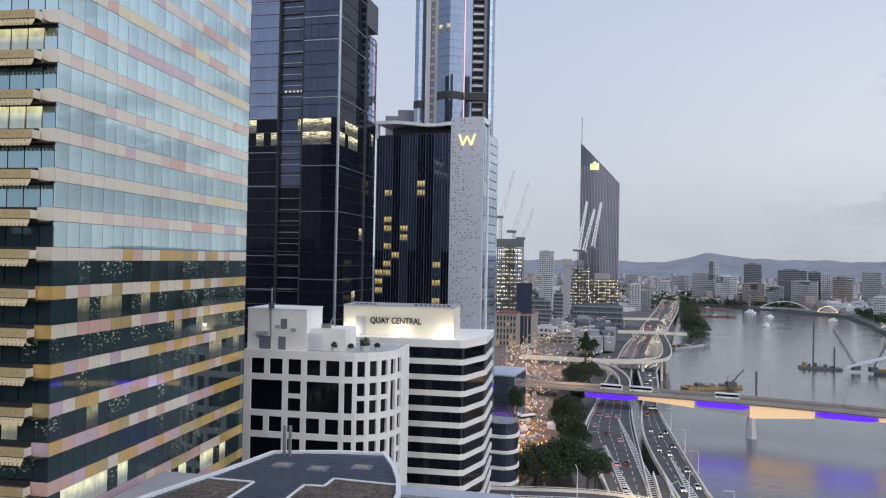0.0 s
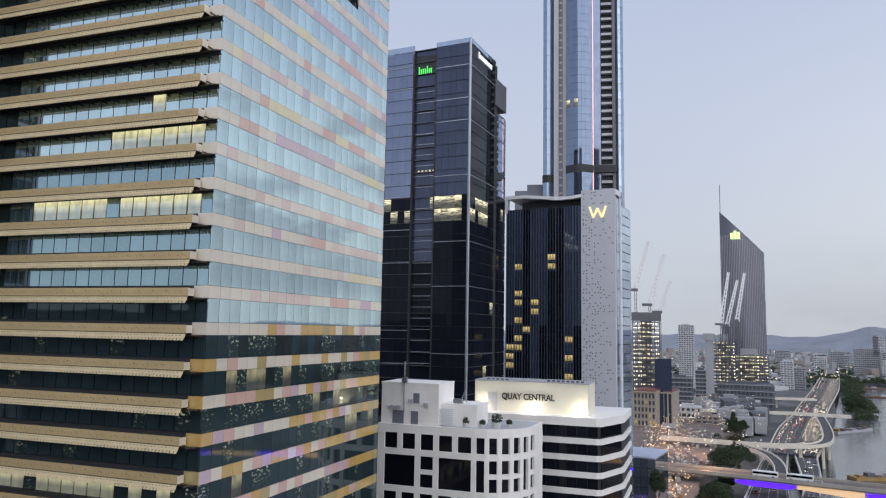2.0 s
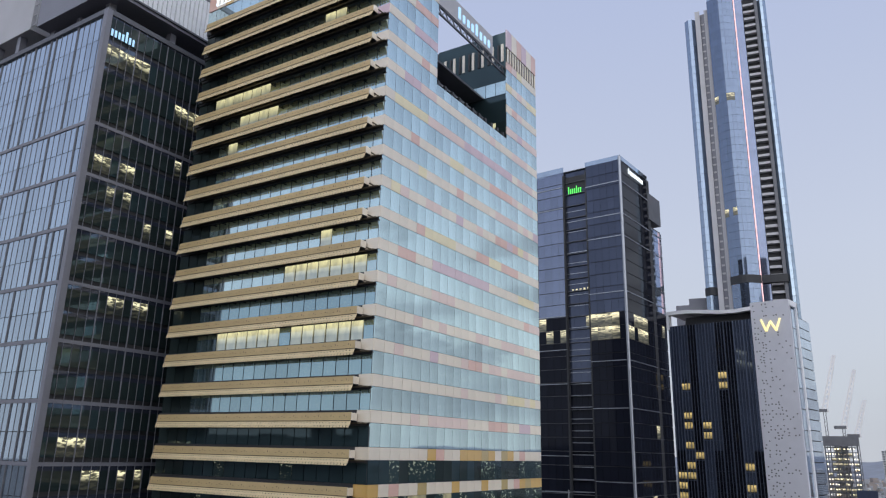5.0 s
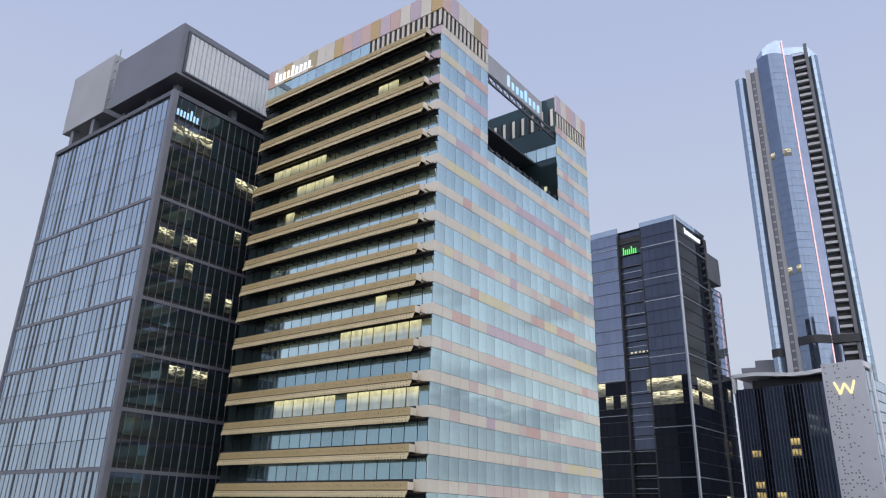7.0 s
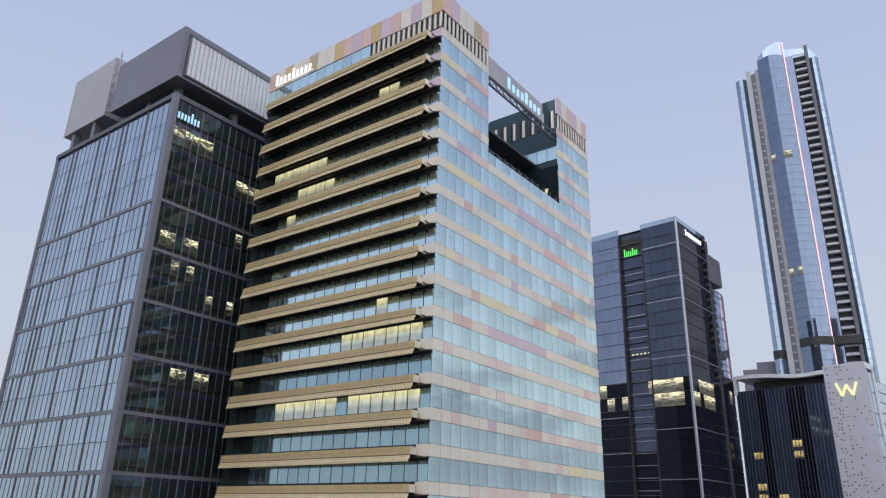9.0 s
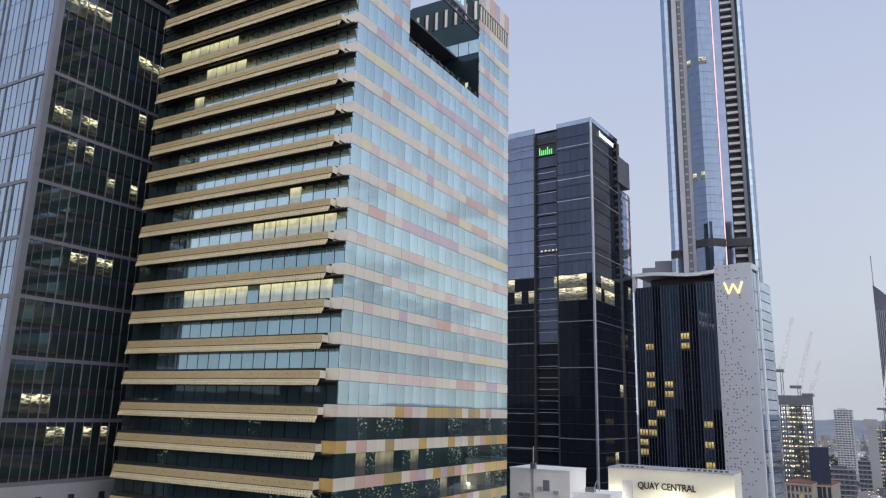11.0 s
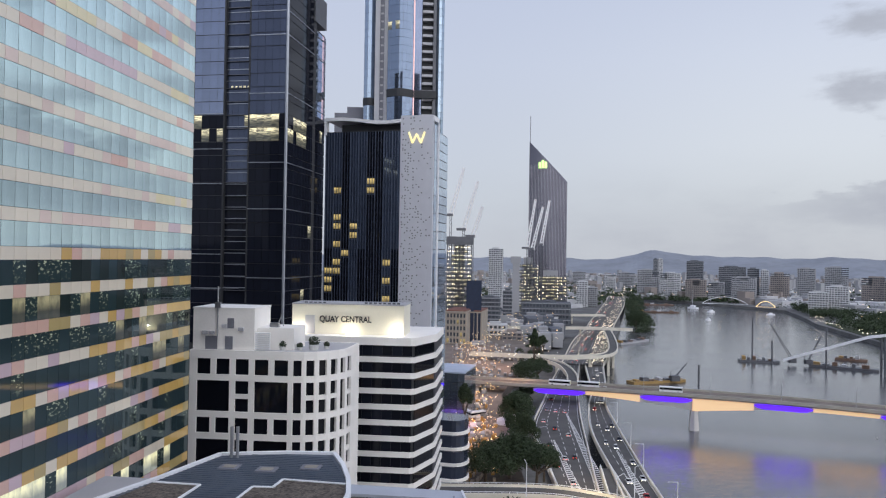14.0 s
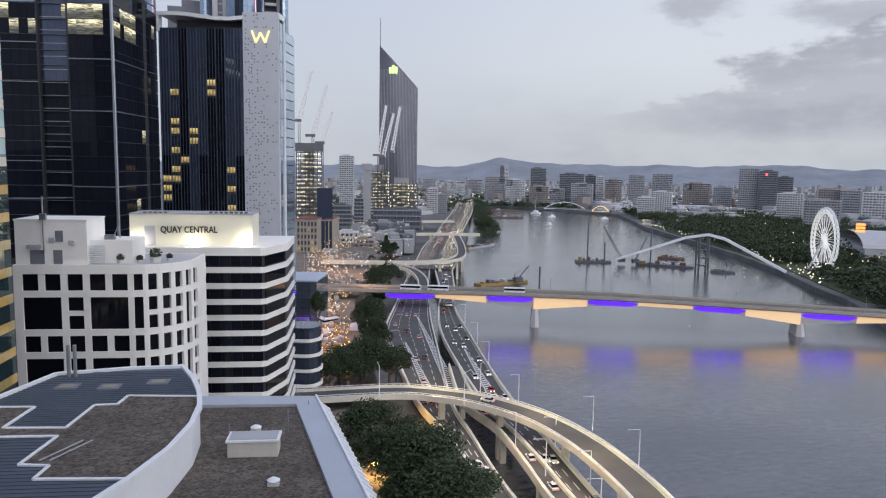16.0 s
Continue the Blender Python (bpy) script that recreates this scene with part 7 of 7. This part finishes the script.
WHITELATTICE = mat("white_crane_steel", (0.8, 0.8, 0.8), 0.5, var=0.05)
site_frame("tower_under_construction", -4.3, -6.3, 1.0, 700, 13, "concrete tower under construction with rows of work lamps", 6, 11)
boxpart("safety_screen", (-13, 13, -1, -0.6, 102, 110), FRAME, thing("screen_deck", frame_at(-5.3, 699, -5.3), "dark safety screens round the top floors", "safety screen"))
bm = bmesh.new()
p = at(-6.5, -1.84, 660)
box(bm, -7, 7, 0, 10, 13, p.z)
single("scaffold_wrap", bm, mat("navy_scaffold_mesh", (0.02, 0.03, 0.06), 0.8, var=0.2), "dark blue wrapped scaffold block", "scaffold", m=frame_at(-6.5, 660, -6.5))
for k, (b, mt, tp, d) in enumerate((((-4.59, -3), (-4.56, 3.33), (-5.55, 7.09), 702), ((-5.55, -3), (-5.6, 2.2), (-6.68, 6.05), 704), ((-6.32, -3), (-6.32, 1.66), (-7.07, 4.04), 706))):
    q = at(b[0], b[1], d)
    crane((q.x, q.y, 13), at(*mt, d), at(*tp, d), WHITELATTICE, "white luffing tower crane over the building site")
site_frame("tower_under_construction", -9.9, -11.6, -0.3, 930, 10, "half-built tower with bright work lamps on its floors", 5, 7)
site_frame("tower_under_construction", -11.2, -13.8, -1.3, 960, 10, "broad half-built resort block with bright work lamps", 8, 9)
far_tower("resort_podium", -10.3, -14.1, -3.5, 900, 8, DARK, "dark curved podium of the building site", 40, 6.0)
bm = bmesh.new()
box(bm, -4.5, 4.5, 0, 10, 10, 90)
box(bm, -7, 6, -1, 11, 84, 92)
single("lift_core", bm, GREY, "bare grey concrete lift core", "lift core", m=frame_at(-9.8, 900, -9.8))
for b, mt, tp in (((-10.68, -3), (-10.65, 0.8), (-11.25, 4.66)), ((-11.08, -3), (-11.05, 0.75), (-11.84, 4.07)), ((-11.77, -3), (-11.74, 1.1), (-12.34, 4.59))):
    q = at(b[0], b[1], 925)
    crane((q.x, q.y, 10), at(*mt, 925), at(*tp, 925), WHITELATTICE, "white luffing tower crane over the building site")


def old_building(name, az0, az1, el, d, depth, m, label, cols):
    az = (az0 + az1) / 2
    w = d * math.tan(radians(abs(az0 - az1)))
    top = EYE + d * math.tan(radians(el))
    t = thing(name, frame_at(az, d, -16), label, "building")
    bm = bmesh.new()
    box(bm, -w / 2, w / 2, 1.2, depth, 12.5, top)
    part("wall", bm, m, t)
    bm = bmesh.new()
    box(bm, -w / 2 - 0.6, w / 2 + 0.6, -0.6, depth + 0.6, top, top + 1.2)
    part("cornice", bm, m, t)
    bm = bmesh.new()
    prism(bm, [(-w / 2, 0), (w / 2, 0), (w / 2, depth), (-w / 2, depth)], top + 1.2, top + 2.4)
    part("roof", bm, mat("dull_red_roof", (0.20, 0.09, 0.07), 0.8, var=0.2), t)
    cm, wm = unit_box("column", m), unit_box("window_pane", LITWARM)
    dm = unit_box("window_pane", FARGLASS)
    rows = max(2, int((top - 13) / 5))
    h = (top - 13) / rows
    for i in range(cols + 1):
        piece("column", cm, t, (-w / 2 + w * i / cols, 0.6, (13 + top) / 2), (1.0, 1.2, top - 13))
    for i in range(cols):
        for k in range(rows):
            piece("window_pane", wm if rf.random() < .15 else dm, t, (-w / 2 + w * (i + .5) / cols, 1.1, 13 + h * (k + .5)), (w / cols * .55, 0.3, h * .6))


TAN = mat("tan_sandstone", (0.36, 0.32, 0.27), 0.85, var=0.2, scale=6)
old_building("heritage_building", -4.3, -5.9, -4.4, 640, 40, TAN, "tan sandstone heritage building with arcaded front", 6)
old_building("heritage_building", -5.9, -7.1, -4.4, 660, 40, TAN, "tan sandstone heritage building by the street", 4)
for az0, az1, el, d, m, lb in ((-7.4, -9.2, -5.3, 720, PALE, "pale low hall beside the gardens"), (-8.8, -10.4, -5.9, 680, BRICK, "low red-roofed hall beside the gardens"), (-7.0, -8.6, -3.2, 800, DARK, "grey mid-rise block behind the gardens"), (-8.8, -9.6, -2.6, 900, DARK, "dark mid-rise block behind the gardens"), (-3.0, -3.9, -2.2, 520, GREY, "grey office block along the street"), (-2.6, -3.75, 1.6, 430, PALE, "pale office tower along the street")):
    far_tower("city_block", az0, az1, el, d, 12.9, m, lb, 22, 4.2)


# ---- south bank: wheel, footbridge, park, barges ----
def big_wheel():
    R = 26.0
    c = at(-43.85, -4.72, 700)
    w = thing("observation_wheel", pose(c.x, c.y, c.z, 0, 0, 90 - 43.85 + 21.5), "white lit observation wheel beside the river", "observation wheel")
    LITW = mat("white_lit_steel", (0.85, 0.85, 0.85), 0.4, var=0, emit=0.35, ecol=(1.0, 0.95, 0.85))
    N_ = 42
    ring = lambda r, y: [Vector((r * math.cos(2 * math.pi * i / N_), y, r * math.sin(2 * math.pi * i / N_))) for i in range(N_)]
    for y in (-1.3, 1.3):
        bm = bmesh.new()
        for r in (R, R - 2.2):
            P = ring(r, y)
            for i in range(N_):
                beam(bm, P[i], P[(i + 1) % N_], 0.55)
        A, B = ring(R, y), ring(R - 2.2, y)
        for i in range(N_):
            beam(bm, A[i], B[(i + 1) % N_], 0.3)
        part("rim", bm, LITW, w, "white lit lattice rim")
    P = ring(R - 2.2, 0)
    for i in range(0, N_, 2):
        bm = bmesh.new()
        beam(bm, (0, 0.9, 0), P[i], 0.32)
        beam(bm, (0, -0.9, 0), P[(i + 1) % N_], 0.32)
        part("spoke", bm, LITW, w)
    cab = bmesh.new()
    box(cab, -1, 1, -1.1, 1.1, -1.2, 1.0)
    cm = mesh_of(cab, "gondola", WHITEMETAL)
    for q in ring(R + 1.5, 0):
        o = new("gondola", cm)
        o.parent, o.location = w, q
    for sx in (-1, 1):
        for y in (-5, 5):
            bm = bmesh.new()
            beam(bm, (sx * 13, y * 1.3, 5.0 - c.z), (0, y * .3, 0), 1.2)
            part("leg", bm, WHITEMETAL, w)
    bm = bmesh.new()
    tube(bm, (0, -2, 0), (0, 2, 0), 1.6, n=12)
    part("hub", bm, LITW, w)
    boxpart("platform", (-16, 16, -7, 7, 4.5 - c.z, 6.3 - c.z), LIGHTGREY, w)


big_wheel()
fb = thing("footbridge_arch", Matrix.Identity(4), "white footbridge arch being built over the river", "footbridge")
bm = bmesh.new()
for a, b in (((341, 606, 5), (388, 562.5, 30)), ((388, 562.5, 30), (401.7, 549.8, 33.6)), ((401.7, 549.8, 33.6), (412, 540, 30.5)), ((412, 540, 30.5), (449, 506, 5.2))):
    beam(bm, a, b, 3.2, 2.2)
part("arch", bm, WHITEMETAL, fb)
bm = bmesh.new()
for x, y in ((396, 558), (392, 548), (402, 552), (398, 543)):
    beam(bm, (x, y, -2), (x, y, 31), 1.2)
for z in (6, 13, 20):
    beam(bm, (396, 558, z), (398, 543, z), 0.9)
    beam(bm, (392, 548, z), (402, 552, z), 0.9)
part("prop_tower", bm, FRAME, fb, "dark temporary prop tower")
HULL = mat("rusty_barge_hull", (0.16, 0.10, 0.07), 0.8, var=0.3)
YELLOW = mat("yellow_plant_paint", (0.36, 0.23, 0.08), 0.6, var=0.15)
for x, y, ln, rz, m, lb in ((385, 590, 52, -40, FRAME, "dark work barge under the footbridge"), (330, 628, 34, -20, FRAME, "dark crane barge with tall spuds"), (196, 520, 46, 15, YELLOW, "ochre work barge moored by the expressway"), (458, 1215, 70, -10, HULL, "rust-red barge on the far river"), (520, 1420, 90, -8, HULL, "rust-red barge on the far river"), (425, 640, 26, -40, HULL, "work barge near the park"), (215, 700, 40, 60, LIGHTGREY, "pale ferry pontoon by the bank"), (262, 770, 60, 40, LIGHTGREY, "pale ferry pontoon by the bank"), (415, 545, 20, -30, FRAME, "small dark work raft")):
    g = thing("barge", pose(x, y, 0, 0, 0, rz), lb, "barge")
    bm = bmesh.new()
    prism(bm, [(-ln / 2, -5), (ln / 2 - 4, -5), (ln / 2, -3), (ln / 2, 3), (ln / 2 - 4, 5), (-ln / 2, 5)], -0.6, 1.8)
    part("hull", bm, m, g)
    n = 6 if ln > 30 else 4
    for i in range(n):
        u = -ln / 2 + 3 + i * (ln - 8) / n
        w, h = (ln - 8) / n * rf.uniform(.35, .8), rf.uniform(0.8, 3.6)
        boxpart("deck_load", (u, u + w, rf.uniform(-4, -2), rf.uniform(0.5, 3.5), 1.8, 1.8 + h), (YELLOW, FRAME, HULL, LIGHTGREY, FRAME, HULL)[i], g)
    bm = bmesh.new()
    for i in range(int(ln / 3)):
        u = -ln / 2 + 0.6 + i * 3.0
        box(bm, u, u + 0.15, -4.9, -4.75, 1.8, 2.9)
    box(bm, -ln / 2 + 0.6, ln / 2 - 4, -4.9, -4.8, 2.8, 2.95)
    part("deck_rail", bm, FRAME, g)
for x, y, h, tipx, tipz in ((352, 612, 6, -18, 34), (362, 604, 6, 14, 24), (208, 516, 4, 10, 12)):
    c = thing("crawler_crane", pose(x, y, 1.8), "dark crawler crane on a work barge", "crane")
    boxpart("cab", (-3, 3, -2, 2, 0, 4), FRAME, c)
    bm = bmesh.new()
    foot, tip = Vector((0, 0, 3)), Vector((tipx, 4, tipz))
    off = Vector((0.9, 0, 0.6))
    for sg in (-1, 1):
        beam(bm, foot + off * sg, tip + off * sg * 0.3, 0.45)
    for i in range(9):
        sg = 1 if i % 2 else -1
        beam(bm, foot.lerp(tip, i / 9) + off * sg * (1 - 0.7 * i / 9), foot.lerp(tip, (i + 1) / 9) - off * sg * (1 - 0.7 * (i + 1) / 9), 0.3)
    part("boom", bm, FRAME, c, "dark lattice boom")
    bm = bmesh.new()
    beam(bm, tip, (tipx, 4, 6), 0.18)
    beam(bm, tip, (-3.5, 0, 7), 0.18)
    beam(bm, (-3.0, 0, 3.8), (-3.5, 0, 7.2), 0.35)
    part("hoist_line", bm, FRAME, c)
for x, y, h in ((324, 628, 40), (372, 594, 34), (338, 620, 20), (224, 512, 14), (430, 560, 8)):
    bm = bmesh.new()
    tube(bm, (0, 0, -3), (0, 0, h), 0.7, n=8)
    single("spud_pile", bm, FRAME, "dark steel pile standing in the river", "pile", "river piles", m=pose(x, y, 0))
for x, y, ln, mast in ((212, 528, 9, 0), (478, 1060, 14, 5), (566, 1325, 22, 34), (560, 1230, 16, 0), (640, 1180, 14, 0), (225, 470, 5, 3), (250, 355, 1.2, 1)):
    s = thing("boat", pose(x, y, 0, 0, 0, rf.uniform(0, 180)), "small white boat on the river", "boat", "river boats")
    bm = bmesh.new()
    prism(bm, [(-ln / 2, -ln * .16), (ln * .3, -ln * .16), (ln / 2, 0), (ln * .3, ln * .16), (-ln / 2, ln * .16)], -0.2, ln * .13)
    part("hull", bm, WHITEMETAL, s)
    boxpart("cabin", (-ln * .25, ln * .15, -ln * .11, ln * .11, ln * .13, ln * .3), WHITEMETAL, s)
    if mast:
        bm = bmesh.new()
        tube(bm, (0, 0, 0), (0, 0, mast), 0.25, 0.1)
        part("mast", bm, WHITEMETAL, s)
for az0, az1, el, d, m in ((-23.8, -27.0, -2.62, 1560, WHITEMETAL), (-27.5, -28.8, -2.85, 1500, mat("warm_lit_arch", (0.8, 0.6, 0.3), 0.5, var=0, emit=1.2, ecol=(1.0, 0.7, 0.35)))):
    bm = bmesh.new()
    n = 12
    P = []
    for i in range(n + 1):
        f = i / n
        q = at(az0 + (az1 - az0) * f, el, d)
        P.append((q.x, q.y, 4 + (q.z - 4) * math.sin(math.pi * f) ** .8))
    for a, b in zip(P, P[1:]):
        beam(bm, a, b, 1.4, 1.2)
    beam(bm, P[0], P[-1], 5, 1.2)
    single("arch_bridge", bm, m, "far arched footbridge near the river bend", "bridge")
# pale vaulted hall roof beside the park
bm = bmesh.new()
for i in range(12):
    a, b = math.pi * i / 12, math.pi * (i + 1) / 12
    for (ya, za), (yb, zb) in (((-60 * math.cos(a), 12 * math.sin(a)), (-60 * math.cos(b), 12 * math.sin(b))),):
        bm.faces.new([bm.verts.new(p) for p in ((-60, ya, 22 + za), (70, ya, 22 + za), (70, yb, 22 + zb), (-60, yb, 22 + zb))])
box(bm, -58, 68, -59, 59, 4.5, 22)
single("exhibition_hall", bm, LIGHTGREY, "pale vaulted exhibition hall behind the wheel", "hall", m=frame_at(-49.5, 830, -35))
for k in range(3):
    bm = bmesh.new()
    p = at(-46.0, -3.5 - k * .22, 760)
    box(bm, -3.8, 3.8, -0.4, 0.4, p.z - 1.1, p.z + 1.1)
    single("lit_sign", bm, mat("orange_lit_sign", (0.9, 0.35, 0.1), 0.5, var=0, emit=1.6, ecol=(1.0, 0.32, 0.08)), "orange lit sign bar on the hall", "sign", m=frame_at(-46.0, 760, -46.0))


def park_spot():
    d = rf.uniform(520, 1450)
    az = rf.uniform(-52, -29)
    x, y = -d * math.sin(radians(az)), d * math.cos(radians(az))
    e = None
    for (xa, ya), (xb, yb) in zip(east, east[1:]):
        if min(ya, yb) <= y <= max(ya, yb) and ya != yb:
            e = xa + (xb - xa) * (y - ya) / (yb - ya)
            break
    if e is None or x < e + 12 or x > e + 620:
        return None
    if math.hypot(x - 487, y - 503) < 46:
        return None
    if math.sin(x * 0.021 + 1.0) + math.sin(y * 0.017 + x * 0.006) > 1.45:
        return None  # lawns between the clumps
    return x, y, 5 + rf.uniform(1, 7), rf.choice((5, 7, 9, 12)) * rf.uniform(.8, 1.15)


woods("park_trees", 5200, park_spot, 1.25, "dense dark green park trees along the south bank", 62)


def shore_lamp():
    k = rf.choice((3, 4, 5, 6, 7))
    (xa, ya), (xb, yb) = east[k], east[k + 1]
    t = rf.random()
    return xa + (xb - xa) * t + rf.uniform(3, 22), ya + (yb - ya) * t, rf.uniform(6.5, 10)


dots("shore_lights", 90, shore_lamp, 0.6, WHITEDOT, "white lamps along the south bank promenade")
dots("fairground_lights", 60, lambda: (487 + rf.gauss(0, 16), 503 + rf.gauss(0, 14), rf.uniform(6, 10)), 0.55, WHITEDOT, "white lamps round the foot of the wheel")


def bank_spot():
    t = rf.random()
    y = 820 + t * 700
    return 300 + (y - 930) * 0.32 + rf.uniform(0, 30) + 12, y, 6, rf.uniform(5, 9)


woods("bank_trees", 120, bank_spot, 1.0, "dark trees between the far expressway and the river", 90)


def far_green():
    d = 1350 + 2300 * rf.random()
    az = rf.uniform(-52, -6)
    x, y = -d * math.sin(radians(az)), d * math.cos(radians(az))
    return (x, y, 5, rf.uniform(7, 14)) if land_ok(x, y) else None


woods("suburb_trees", 3800, far_green, 3.2, "dark trees among the far houses", 14)


def shore_spot():
    az = rf.uniform(-28, -17)
    d = rf.uniform(1600, 1680)
    return -d * math.sin(radians(az)), d * math.cos(radians(az)), 5, rf.uniform(6, 11)


woods("shore_trees", 110, shore_spot, 2.2, "dark trees along the far shore", 30)


# hills on the skyline, their haze put into a pale blue-grey colour
def hills():
    bm = bmesh.new()
    def el(az):
        v = 0.03 + 0.2 / (1 + math.exp((az + 21) * 0.9)) + 0.05 * math.sin(az * 1.3) + 0.03 * math.sin(az * 3.1 + 1)
        v += 0.68 * math.exp(-((az + 20.3) / 1.7) ** 2) + 0.16 * math.exp(-((az + 24.5) / 3.0) ** 2)
        v += 0.27 * math.exp(-((az + 40.4) / 2.6) ** 2) + 0.12 * math.exp(-((az + 33) / 4.0) ** 2)
        return v
    prev = None
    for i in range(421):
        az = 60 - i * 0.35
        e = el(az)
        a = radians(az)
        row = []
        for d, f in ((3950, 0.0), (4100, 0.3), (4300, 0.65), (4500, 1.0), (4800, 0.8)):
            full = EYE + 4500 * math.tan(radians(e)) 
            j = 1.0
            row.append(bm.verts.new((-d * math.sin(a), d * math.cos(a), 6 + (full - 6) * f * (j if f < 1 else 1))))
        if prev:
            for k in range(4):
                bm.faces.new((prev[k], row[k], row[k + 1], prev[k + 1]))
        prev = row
    single("backdrop_hills", bm, mat("hazy_wooded_hills", (0.23, 0.25, 0.285), 0.95, var=0.2, scale=160, grain=0.3, bump=0), "low wooded hills on the skyline, haze in their colour", "hills", kind="structure")


hills()
